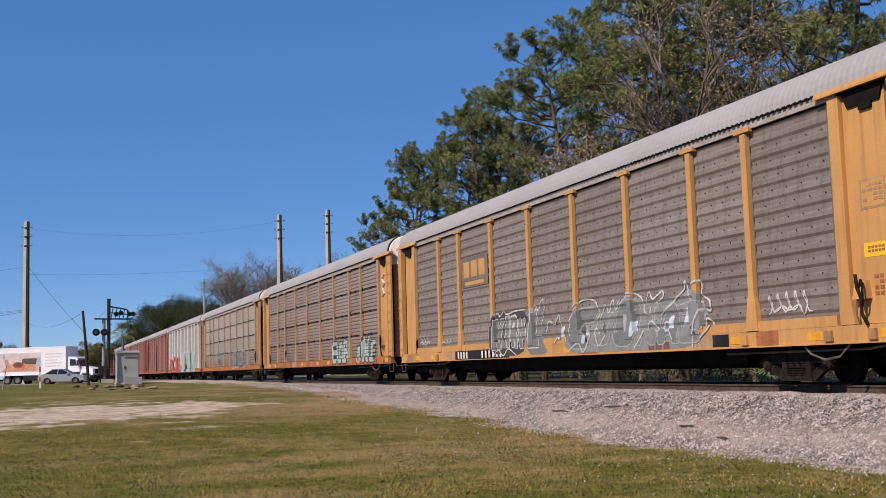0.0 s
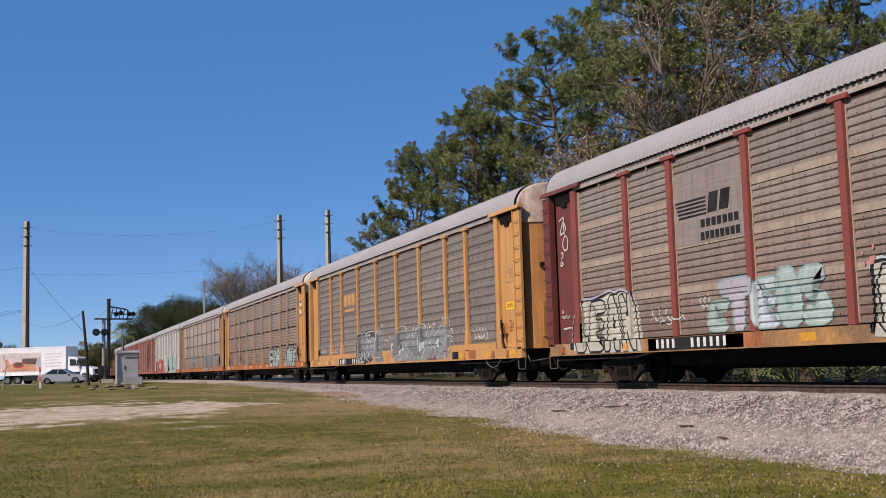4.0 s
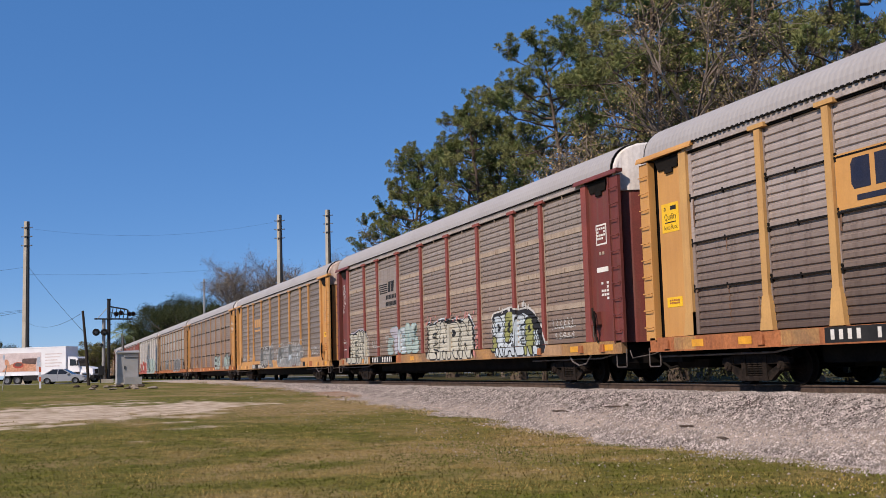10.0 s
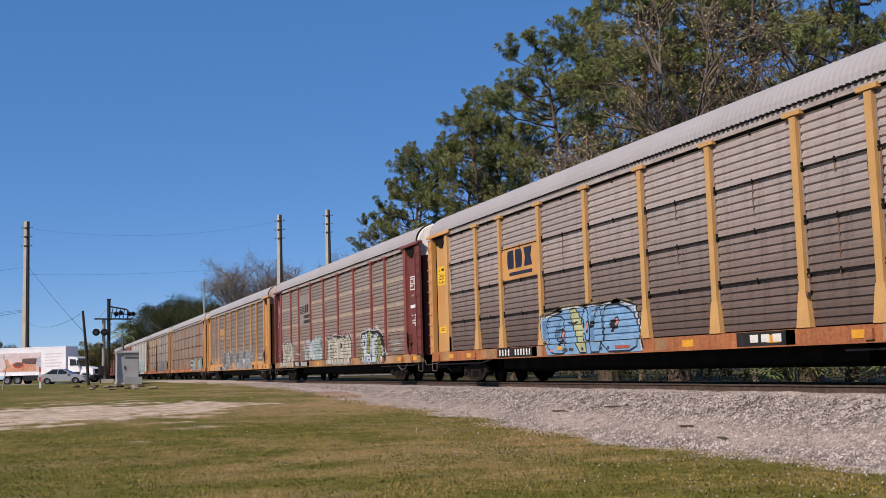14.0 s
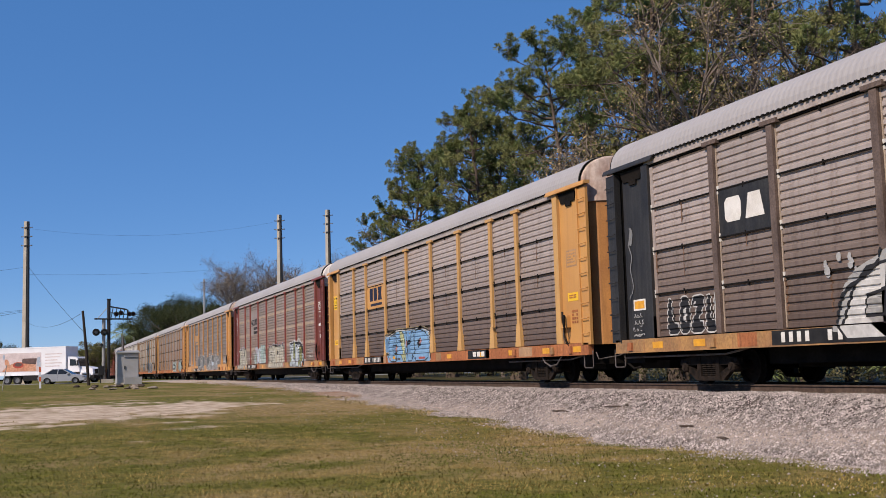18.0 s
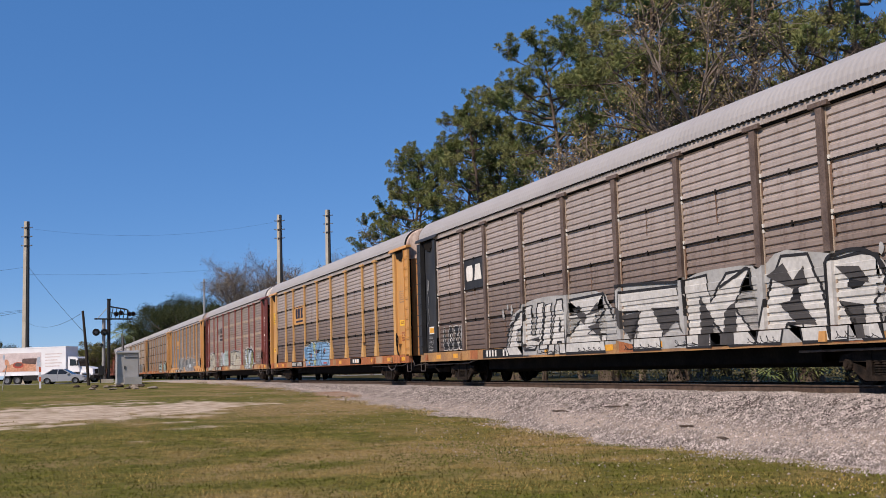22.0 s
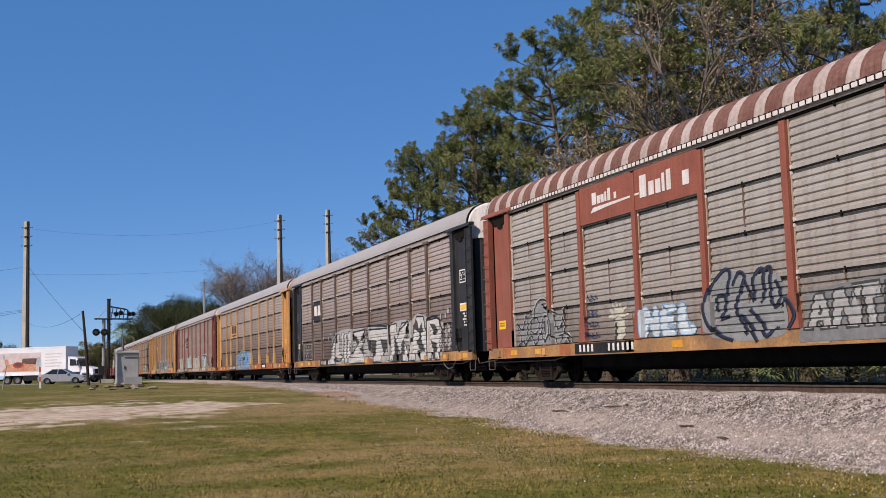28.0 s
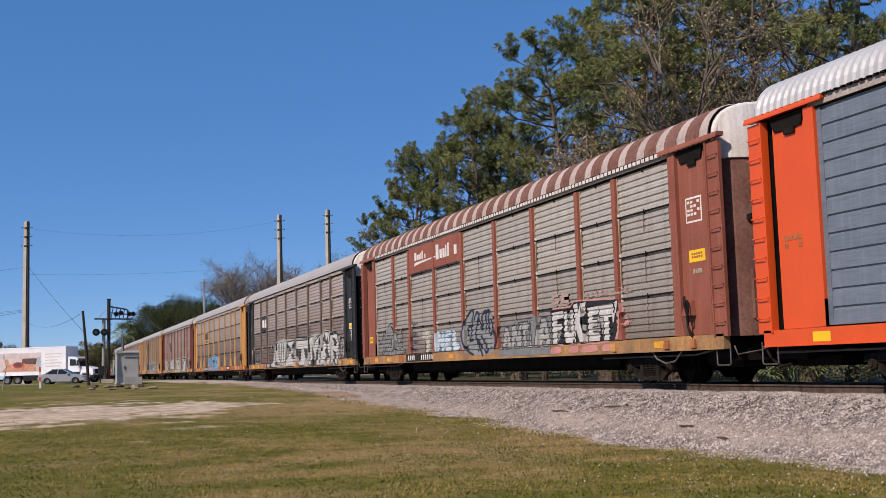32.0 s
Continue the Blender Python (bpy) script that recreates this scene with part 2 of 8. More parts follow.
# ---- small builders ----
class Shape:
    """Gathers boxes, tubes and sheets into one mesh."""

    def __init__(self):
        self.v, self.f = [], []

    def box(self, x0, x1, y0, y1, z0, z1, taper=None):
        """taper: (x0, x1, y0, y1) of the top face."""
        a, b, c, d = taper or (x0, x1, y0, y1)
        k = len(self.v)
        self.v += [(x0, y0, z0), (x1, y0, z0), (x1, y1, z0), (x0, y1, z0), (a, c, z1), (b, c, z1), (b, d, z1), (a, d, z1)]
        self.f += [(k, k + 3, k + 2, k + 1), (k + 4, k + 5, k + 6, k + 7), (k, k + 1, k + 5, k + 4),
                   (k + 1, k + 2, k + 6, k + 5), (k + 2, k + 3, k + 7, k + 6), (k + 3, k, k + 4, k + 7)]
        return self

    def tube(self, pts, radii, sides=6, cap=True):
        pts = [Vector(p) for p in pts]
        if not hasattr(radii, "__len__"):
            radii = [radii] * len(pts)
        k = len(self.v)
        for i, p in enumerate(pts):
            d = (pts[min(i + 1, len(pts) - 1)] - pts[max(i - 1, 0)]).normalized()
            a = d.orthogonal().normalized() if i == 0 else (a - d * a.dot(d)).normalized()
            b = d.cross(a)
            for s in range(sides):
                t = 2 * math.pi * s / sides
                self.v.append(tuple(p + (a * math.cos(t) + b * math.sin(t)) * radii[i]))
        for i in range(len(pts) - 1):
            for s in range(sides):
                q, r = k + i * sides + s, k + i * sides + (s + 1) % sides
                self.f.append((q, r, r + sides, q + sides))
        if cap:
            self.f.append(tuple(k + s for s in reversed(range(sides))))
            self.f.append(tuple(k + (len(pts) - 1) * sides + s for s in range(sides)))
        return self

    def lathe(self, prof, axis="y", sides=24, at=(0, 0, 0)):
        """prof: (along the axis, radius) pairs."""
        k = len(self.v)
        for h, r in prof:
            for s in range(sides):
                t = 2 * math.pi * s / sides
                c, d = r * math.cos(t), r * math.sin(t)
                p = {"y": (c, h, d), "z": (c, d, h), "x": (h, c, d)}[axis]
                self.v.append((p[0] + at[0], p[1] + at[1], p[2] + at[2]))
        for i in range(len(prof) - 1):
            for s in range(sides):
                q, r = k + i * sides + s, k + i * sides + (s + 1) % sides
                self.f.append((q, r, r + sides, q + sides))
        return self

    def grid(self, rows):
        """rows of equally many points become a sheet."""
        k, w = len(self.v), len(rows[0])
        for row in rows:
            self.v += [tuple(p) for p in row]
        for i in range(len(rows) - 1):
            for j in range(w - 1):
                q = k + i * w + j
                self.f.append((q, q + 1, q + w + 1, q + w))
        return self

    def poly(self, pts):
        k = len(self.v)
        self.v += [tuple(p) for p in pts]
        self.f.append(tuple(range(k, k + len(pts))))
        return self

    def slab(self, outline, y0, y1):
        """An outline in x and z, given thickness in y."""
        k, n = len(self.v), len(outline)
        self.v += [(x, y0, z) for x, z in outline] + [(x, y1, z) for x, z in outline]
        self.f += [tuple(range(k, k + n)), tuple(range(k + 2 * n - 1, k + n - 1, -1))]
        self.f += [(k + i, k + n + i, k + n + (i + 1) % n, k + (i + 1) % n) for i in range(n)]
        return self

    def prism(self, outline, z0, z1):
        """An outline in x and y, raised from z0 to z1."""
        k, n = len(self.v), len(outline)
        self.v += [(x, y, z0) for x, y in outline] + [(x, y, z1) for x, y in outline]
        self.f += [tuple(range(k, k + n)), tuple(range(k + 2 * n - 1, k + n - 1, -1))]
        self.f += [(k + i, k + n + i, k + n + (i + 1) % n, k + (i + 1) % n) for i in range(n)]
        return self

    def mesh(self, name, material, smooth=False, fix=True):
        me = bpy.data.meshes.new(name)
        me.from_pydata(self.v, [], self.f)
        if fix and len(self.f) < 4000:
            bm = bmesh.new()
            bm.from_mesh(me)
            bmesh.ops.recalc_face_normals(bm, faces=bm.faces)
            bm.to_mesh(me)
            bm.free()
        if material:
            me.materials.append(material)
        if smooth:
            me.polygons.foreach_set("use_smooth", [True] * len(me.polygons))
        return me


def part(name, data, parent, m=None, label=""):
    """One mesh object under a thing or under a part."""
    ob = new(name, data)
    ob.parent = parent
    if m is not None:
        ob.matrix_basis = m
    if label:
        ob["label"] = label
    return ob


def thing(name, label, category, m=None, group="", data=None, kind=""):
    ob = new(name, data)
    if m is not None:
        ob.matrix_basis = m
    return tagged(ob, label, category, group, kind)


def in_material(me, material):
    """The same shape in another material."""
    key = (me.name, material.name)
    if key not in in_material.made:
        c = me.copy()
        c.materials.clear()
        c.materials.append(material)
        in_material.made[key] = c
    return in_material.made[key]


in_material.made = {}


def lettering(body, offset=0.0, shear=0.0):
    """The built-in font's letters as a flat mesh in x and z, one unit high."""
    key = (body, offset, shear)
    if key not in lettering.made:
        cu = bpy.data.curves.new("letters", "FONT")
        cu.body, cu.offset, cu.shear, cu.resolution_u, cu.align_x = body, offset, shear, 3, "LEFT"
        ob = bpy.data.objects.new("letters", cu)
        me = ob.to_mesh()
        lettering.made[key] = ([tuple(v.co) for v in me.vertices], [tuple(p.vertices) for p in me.polygons])
        ob.to_mesh_clear()
        bpy.data.objects.remove(ob)
        bpy.data.curves.remove(cu)
    return lettering.made[key]


lettering.made = {}

# ---- the ground ----
def level(x):
    """The lawn's height: it climbs from the camera towards the road crossing, which lies level with the rails."""
    return float(np.interp(x, [-400, -95, -70, -45, -32, -20, 30], [-0.02, -0.02, -0.12, -0.35, -0.70, -1.0, -1.1]))


def far_side(y):
    return float(np.interp(y, [16, 19, 24], [0.0, 0.35, 0.45]))


def bumpy(x, y, s, seed=0.0):
    return noise.noise(Vector((x * s, y * s, seed)))


def ground_height(x, y):
    k = float(np.interp(y, [18, 24], [0, 1]))
    z = level(x) * (1 - k) + k * max(level(x), -0.55)
    return z + 0.05 * bumpy(x, y, 0.25) + 0.02 * bumpy(x, y, 1.1, 3.0)


def gravel_amount(x, y):
    """1 on the apron of loose stone beside the ballast."""
    edge = float(np.interp(x, [-95, -60, -44, -38, -33, -24, -15, -8], [8.5, 10.2, 10.4, 9.7, 10.2, 10.1, 9.9, 10.0]))
    return float(np.clip((y - edge + 0.8 * bumpy(x, y, 0.5, 9) + 0.45 * bumpy(x, y, 2.2, 5)) * 1.1, 0, 1)) * (1 if y < 30 else 0)


def sand_amount(x, y):
    """Pale sandy wheel tracks that cross the lawn."""
    c = -37.0 - 0.25 * (y - 2.0)
    w = 5.4 - 0.30 * max(0.0, y - 1.0)
    a = 1.15 - abs(x - c) / max(w, 0.6)
    a += 0.9 * bumpy(x * 1.1, y * 0.45, 1.0, 17) + 0.6 * bumpy(x, y, 1.7, 21) + 0.5 * bumpy(x * 0.6, y * 2.2, 1.3, 23)
    if y > 5.2:
        a -= (y - 5.2) * 0.5
    b = 0.55 - abs(x + 28.5) / 1.6 - abs(y - 4.0) / 3.0 + 0.7 * bumpy(x, y, 0.8, 31)
    d = 0.45 - abs(x + 24.7) / 1.0 - abs(y - 1.9) / 1.3 + 0.5 * bumpy(x, y, 1.1, 33)
    return float(np.clip(max(a, b, d) * 1.5, 0, 1))


def dry_amount(x, y):
    """Straw-coloured, thin grass towards the stones and round the tracks."""
    a = 0.24 + 0.95 * bumpy(x, y, 0.13, 41) + 1.0 * bumpy(x, y, 0.55, 43) + 0.5 * bumpy(x, y, 1.7, 45)
    a += float(np.interp(y, [4, 9.5], [0, 0.36])) + max(0.0, 0.45 - abs(x + 36) / 12) - float(np.interp(x, [-100, -45], [0.45, 0]))
    return float(np.clip(a, 0, 1))


def ground_material():
    m = bpy.data.materials.new("lawn_and_gravel")
    m.use_nodes = True
    n, l = m.node_tree.nodes, m.node_tree.links
    b = n["Principled BSDF"]
    b.inputs["Roughness"].default_value, b.inputs["Specular IOR Level"].default_value = 0.95, 0.1
    geo = n.new("ShaderNodeNewGeometry")

    def tex(scale, detail=4):
        t = n.new("ShaderNodeTexNoise")
        t.inputs["Scale"].default_value, t.inputs["Detail"].default_value = scale, detail
        l.new(geo.outputs["Position"], t.inputs[0])
        return t.outputs[0]

    def rgb(f, a, c, lo=0.35, hi=0.65):
        r = n.new("ShaderNodeMapRange")
        r.inputs[1].default_value, r.inputs[2].default_value = lo, hi
        l.new(f, r.inputs[0])
        x = n.new("ShaderNodeMix")
        x.data_type = "RGBA"
        for i, q in ((6, a), (7, c)):
            if isinstance(q, tuple):
                x.inputs[i].default_value = (*q, 1)
            else:
                l.new(q, x.inputs[i])
        l.new(r.outputs[0], x.inputs[0])
        return x.outputs[2]

    def attr(name):
        a = n.new("ShaderNodeAttribute")
        a.attribute_name = name
        return a.outputs["Fac"]

    green = rgb(tex(5.0, 7), (0.072, 0.074, 0.013), (0.165, 0.140, 0.032))
    straw = rgb(tex(6.0, 7), (0.165, 0.116, 0.048), (0.32, 0.226, 0.105))
    grass = rgb(attr("dry"), green, straw, 0.1, 0.95)
    sand = rgb(tex(2.6, 6), (0.56, 0.45, 0.34), (0.34, 0.255, 0.175))
    vor = n.new("ShaderNodeTexVoronoi")
    vor.inputs["Scale"].default_value = 30.0
    l.new(geo.outputs["Position"], vor.inputs[0])
    hsv = n.new("ShaderNodeSeparateColor")
    l.new(vor.outputs["Color"], hsv.inputs[0])
    stone = rgb(hsv.outputs[0], (0.27, 0.225, 0.195), (0.48, 0.41, 0.355), 0.0, 1.0)
    dust = rgb(tex(0.9, 6), stone, rgb(tex(14.0, 4), (0.50, 0.39, 0.31), (0.36, 0.275, 0.21)), 0.42, 0.62)
    rust = rgb(tex(1.2, 5), dust, (0.25, 0.14, 0.09), 0.64, 0.8)
    both = rgb(attr("sand"), grass, sand, 0.2, 0.8)
    full = rgb(attr("gravel"), both, rust, 0.3, 0.7)
    wood = rgb(attr("wild"), full, rgb(tex(1.0, 5), (0.05, 0.055, 0.02), (0.11, 0.085, 0.045)), 0.2, 0.8)
    road = rgb(attr("road"), wood, rgb(tex(3.0, 5), (0.30, 0.285, 0.265), (0.24, 0.225, 0.21)), 0.3, 0.6)
    l.new(road, b.inputs["Base Color"])
    bp = n.new("ShaderNodeBump")
    bp.inputs["Strength"].default_value, bp.inputs["Distance"].default_value = 0.5, 0.04
    l.new(tex(22.0, 4), bp.inputs["Height"])
    l.new(bp.outputs[0], b.inputs["Normal"])
    return m


def steps(stops):
    """Coordinates in steps that widen with distance: (to, step) pairs after the first value."""
    out = [stops[0]]
    for to, step in stops[1:]:
        k = max(1, round((to - out[-1]) / step))
        a = out[-1]
        out += [a + (to - a) * (i + 1) / k for i in range(k)]
    return out


def build_ground():
    xs = steps([-1500, (-500, 100), (-140, 12), (-60, 1.5), (-8, 0.28), (20, 3), (60, 10), (400, 60), (1500, 200)])
    ys = steps([-1500, (-300, 150), (-40, 20), (-8, 2.5), (11, 0.28), (14, 1.0), (40, 2.0), (100, 10), (400, 60), (1500, 200)])
    s = Shape()
    s.grid([[(x, y, ground_height(x, y)) for y in ys] for x in xs])
    me = s.mesh("ground", ground_material(), smooth=True, fix=False)
    for name, fn in (("gravel", gravel_amount), ("sand", sand_amount), ("dry", dry_amount),
                     ("wild", lambda x, y: float(y > 19)),
                     ("road", lambda x, y: float(abs((x + 122.0) * 0.866 - (y - 1.0) * 0.5) < 6.5 and -250 < y < 250))):
        a = me.attributes.new(name, "FLOAT", "POINT")
        a.data.foreach_set("value", [fn(x, y) if name in ("wild", "road") or (-110 < x < 10 and -40 < y < 20) else
                                     (0.12 if name == "dry" else 0.0) for x in xs for y in ys])
    return tagged(new("ground", me), "lawn with worn dry grass and sandy tracks beside the railway", "ground", kind="structure")


ground = build_ground()

# the ballast bed: a raised bank of grey crushed stone
STONE = mat("ballast_stone", (0.40, 0.342, 0.312), (0.205, 0.177, 0.163), 5.0, 0.9, vary=0.5, island=True, fine=50, fine_amt=0.25)


def bed_material():
    """Dark gaps between the stones, and a strip of pale sandy fines along the foot."""
    m = mat("ballast_bed", (0.125, 0.10, 0.088), (0.06, 0.048, 0.043), 16.0, 0.95, bump=0.9, bump_dist=0.05, fine=26, fine_amt=0.45)
    n, l = m.node_tree.nodes, m.node_tree.links
    b = n["Principled BSDF"]
    was = b.inputs["Base Color"].links[0].from_socket
    fines = n.new("ShaderNodeAttribute")
    fines.attribute_name = "fines"
    tex = n.new("ShaderNodeTexNoise")
    tex.inputs["Scale"].default_value, tex.inputs["Detail"].default_value = 20.0, 5
    geo = n.new("ShaderNodeNewGeometry")
    l.new(geo.outputs["Position"], tex.inputs[0])
    sandy = n.new("ShaderNodeMix")
    sandy.data_type = "RGBA"
    sandy.inputs[6].default_value, sandy.inputs[7].default_value = (0.27, 0.215, 0.178, 1), (0.45, 0.37, 0.315, 1)
    l.new(tex.outputs[0], sandy.inputs[0])
    both = n.new("ShaderNodeMix")
    both.data_type = "RGBA"
    l.new(fines.outputs["Fac"], both.inputs[0])
    l.new(was, both.inputs[6])
    l.new(sandy.outputs[2], both.inputs[7])
    l.new(both.outputs[2], b.inputs["Base Color"])
    return m


BED = bed_material()


def fines_amount(x, y):
    """1 where sandy fines fill the stones, in ragged strips along the foot of the bank."""
    a = 1.15 - abs(y - 11.25 - 0.35 * bumpy(x, 0, 0.22, 57)) / 0.55 + 0.9 * bumpy(x * 0.6, y, 1.1, 59) + 0.5 * bumpy(x, y, 2.7, 58)
    return float(np.clip(a, 0, 1))


def bed_height(x, y):
    """The top of the ballast across the track, dying out into the lawn."""
    d = abs(y - RAIL_Y)
    top = -0.16
    z = top if d < 2.0 else top - (d - 2.0) * 0.42
    return z + 0.035 * bumpy(x, y, 0.8, 51) + 0.02 * bumpy(x, y, 3.1, 53)


def build_ballast():
    xs = steps([-420, (-120, 10), (-60, 1.2), (-9, 0.35), (40, 2.5), (140, 20)])
    ys = [RAIL_Y - 4.6 + 9.2 * i / 60 for i in range(61)]
    rows = [[(x, y, max(bed_height(x, y), ground_height(x, y) - 0.06)) for y in ys] for x in xs]
    me = Shape().grid(rows).mesh("ballast_bed", BED, smooth=True, fix=False)
    me.attributes.new("fines", "FLOAT", "POINT").data.foreach_set("value", [fines_amount(x, y) for x in xs for y in ys])
    return tagged(new("ballast_bed", me),
                  "raised bed of pale grey crushed stone under the track", "ballast", kind="structure")


build_ballast()


def scatter(count, place, size, seed):
    """Many small angular stones in one mesh; place(rng) gives x, y, z or None."""
    rng = random.Random(seed)
    base = [(1, 0, -0.2), (0.1, 1, -0.1), (-1, 0.2, -0.25), (-0.1, -1, -0.15), (0.25, 0.15, 0.75), (-0.3, -0.2, 0.6)]
    faces = [(0, 1, 4), (1, 2, 5), (1, 5, 4), (2, 3, 5), (3, 0, 4), (3, 4, 5)]
    v, f = [], []
    while len(v) < count * 6:
        p = place(rng)
        if p is None:
            continue
        s, a = rng.uniform(*size), rng.uniform(0, 6.283)
        c, d = math.cos(a) * s, math.sin(a) * s
        k = len(v)
        for x, y, z in base:
            x, y, z = x * rng.uniform(0.6, 1.2), y * rng.uniform(0.5, 1.1), z * rng.uniform(0.6, 1.3)
            v.append((p[0] + x * c - y * d, p[1] + x * d + y * c, p[2] + z * s))
        f += [tuple(k + i for i in q) for q in faces]
    me = bpy.data.meshes.new("stones")
    me.from_pydata(v, [], f)
    return me


def stone_place(rng):
    x = -9 - 62 * rng.random() ** 1.7
    y = rng.uniform(RAIL_Y - 4.7, RAIL_Y - 0.85)
    if rng.random() < 0.58 * fines_amount(x, y):
        return None
    z = bed_height(x, y)
    g = ground_height(x, y)
    if z < g:
        if rng.random() > 0.45 * gravel_amount(x, y):
            return None
        z = g
    return x, y, z


_me = scatter(115000, stone_place, (0.013, 0.036), 5)
_me.materials.append(STONE)
tagged(new("ballast_stones", _me), "loose grey and pinkish crushed ballast stones", "stones", kind="stuff")


def loose_place(rng):
    x, y = -9 - 40 * rng.random() ** 1.5, rng.uniform(6.5, 11.2)
    return (x, y, ground_height(x, y)) if rng.random() < gravel_amount(x, y) + 0.02 else None


_me = scatter(14000, loose_place, (0.010, 0.030), 6)
_me.materials.append(STONE)
tagged(new("gravel_apron", _me), "finer pale gravel spilled at the foot of the ballast", "gravel", kind="stuff")

# ---- grass: blades in one mesh ----
BLADE = mat("grass_blades", (0.112, 0.119, 0.018), (0.30, 0.212, 0.072), 0.7, 0.85, vary=0.42, island=True, bump=0, fine=4, fine_amt=0.2, cut=(0.43, 0.59))


def build_grass(count):
    rng = np.random.default_rng(8)
    x = -8.5 - 30 * rng.random(count) ** 1.6
    y = -9 + 20.5 * rng.random(count)
    v, f = [], []
    for i in range(count):
        a, b = float(x[i]), float(y[i])
        if b < -1.5 + 0.03 * a or gravel_amount(a, b) > 0.55 or sand_amount(a, b) > 0.42 + 0.3 * rng.random():
            continue
        z, h, w = ground_height(a, b), rng.uniform(0.012, 0.038), rng.uniform(0.003, 0.010)
        h *= 1.0 - a * 0.004
        w *= 1.0 - a * 0.012
        if rng.random() < (-a - 22) / 16:
            continue
        t, lean = rng.uniform(0, 6.283), rng.uniform(0.02, 0.09)
        c, s = math.cos(t), math.sin(t)
        k = len(v)
        v += [(a - w * c, b - w * s, z - 0.01), (a + w * c, b + w * s, z - 0.01), (a - lean * s, b + lean * c, z + h)]
        f.append((k, k + 1, k + 2))
    me = bpy.data.meshes.new("grass")
    me.from_pydata(v, [], f)
    me.materials.append(BLADE)
    return tagged(new("lawn_grass", me), "short patchy lawn grass, green and straw", "grass", kind="stuff")


build_grass(300000)

# ---- the track ----
RUST = mat("rusty_rail", (0.105, 0.072, 0.055), (0.06, 0.042, 0.033), 5.0, 0.8, fine=30)
POLISH = mat("polished_railhead", (0.30, 0.28, 0.26), (0.2, 0.18, 0.16), 3.0, 0.3, 0.9)
TIE = mat("weathered_tie", (0.085, 0.06, 0.045), (0.13, 0.10, 0.08), 5.0, 0.9, fine=30, stretch=(1, 0.2, 1), vary=0.25)
prof = [(-0.075, -0.171), (0.075, -0.171), (0.075, -0.155), (0.012, -0.135), (0.012, -0.045), (0.036, -0.035), (0.036, -0.002),
        (-0.036, -0.002), (-0.036, -0.035), (-0.012, -0.045), (-0.012, -0.135), (-0.075, -0.155)]
rail_shape = Shape()
for px in (-420.0, 140.0):
    rail_shape.v += [(px, py, pz) for py, pz in prof]
rail_shape.f = [(i, (i + 1) % 12, 12 + (i + 1) % 12, 12 + i) for i in range(12)]
rail_me = rail_shape.mesh("rail", RUST)
head_me = Shape().box(-420, 140, -0.03, 0.03, -0.003, 0.0).mesh("running_surface", POLISH)
for side in (-1, 1):
    r = thing("rail", "rust-brown steel rail with a polished head", "rail", pose(0, RAIL_Y + side * 0.755, 0), "rails of the track", rail_me, "structure")
    part("running_surface", head_me, r, label="polished running surface")
tie_me = Shape().box(-0.11, 0.11, -1.28, 1.28, -0.33, -0.165).mesh("sleeper", TIE)
plate_me = Shape().box(-0.1, 0.1, -0.17, 0.17, -0.166, -0.150).mesh("tie_plate", RUST)
ties = thing("sleepers", "weathered dark timber sleepers sunk in the ballast", "sleepers", pose(0, RAIL_Y, 0), kind="structure")
for i in range(140):
    t = part("sleeper", tie_me, ties, pose(-6 - i * 0.53, 0, 0.006 * math.sin(i * 2.3)))
    part("tie_plate", plate_me, t, pose(0, -0.755, 0))
far_ties = Shape()
for i in range(140, 760):
    far_ties.box(-6 - i * 0.53 - 0.11, -6 - i * 0.53 + 0.11, RAIL_Y - 1.28, RAIL_Y + 1.28, -0.33, -0.165)
tagged(new("far_sleepers", far_ties.mesh("far_sleepers", TIE)), "row of distant timber sleepers", "sleepers", kind="stuff")

# ---- the autorack cars ----
HALF, FACE, SILL_T, TOP = 13.70, 1.53, 1.05, 5.03
POSTS = [-9.15, -7.13, -4.28, -1.43, 1.43, 4.28, 7.13, 9.15]
EDGES = [-11.75] + POSTS + [11.75]


def roof_line():
    """Half of the roof's outline, from the near eave to the crown."""
    pts = [(-0.78 - 0.76 * math.cos(a), 5.20 + 0.70 * math.sin(a)) for a in (math.pi / 2 * i / 7 for i in range(8))]
    return pts + [(-0.4, 5.94), (0.0, 5.96)]


def roof_mesh(period=0.165, amp=0.007):
    half = roof_line()
    full = half + [(-y, z) for y, z in reversed(half[:-1])]
    n, rows = round(2 * 13.42 / period), []
    for i in range(n):
        for k, d in ((0.0, 0.0), (0.2, amp), (0.5, amp), (0.7, 0.0)):
            x = -13.42 + (i + k) * 2 * 13.42 / n
            rows.append([(x, y * (1 + d / 1.6), 5.19 + (z - 5.19) * (1 + d / 0.9)) for y, z in full])
    return Shape().grid(rows).mesh("roof", None, fix=False)


WAVE = ((0.0, 0.0), (0.52, 0.0), (0.62, 1.0), (0.90, 1.0))      # one corrugation: height and depth
ROW_STEP, ROW_H, RIBS = 0.98, 0.95, 6


BROAD = ((0.0, 0.0), (0.30, 0.35), (0.48, 1.0), (0.80, 1.0))


def corrugation(z, broad=False):
    """How far the sheet lies back at height z on a car with four rows of sheets, or on the older kind."""
    step, high, waves, wave = (1.96, 1.96, 7, BROAD) if broad else (ROW_STEP, ROW_H, RIBS, WAVE)
    a = (z - 1.08) % step
    if z < 1.08 or a > high:
        return 0.0
    return 0.03 * float(np.interp((a / high * waves) % 1.0, [k for k, _ in wave] + [1.0], [g for _, g in wave] + [0.0]))


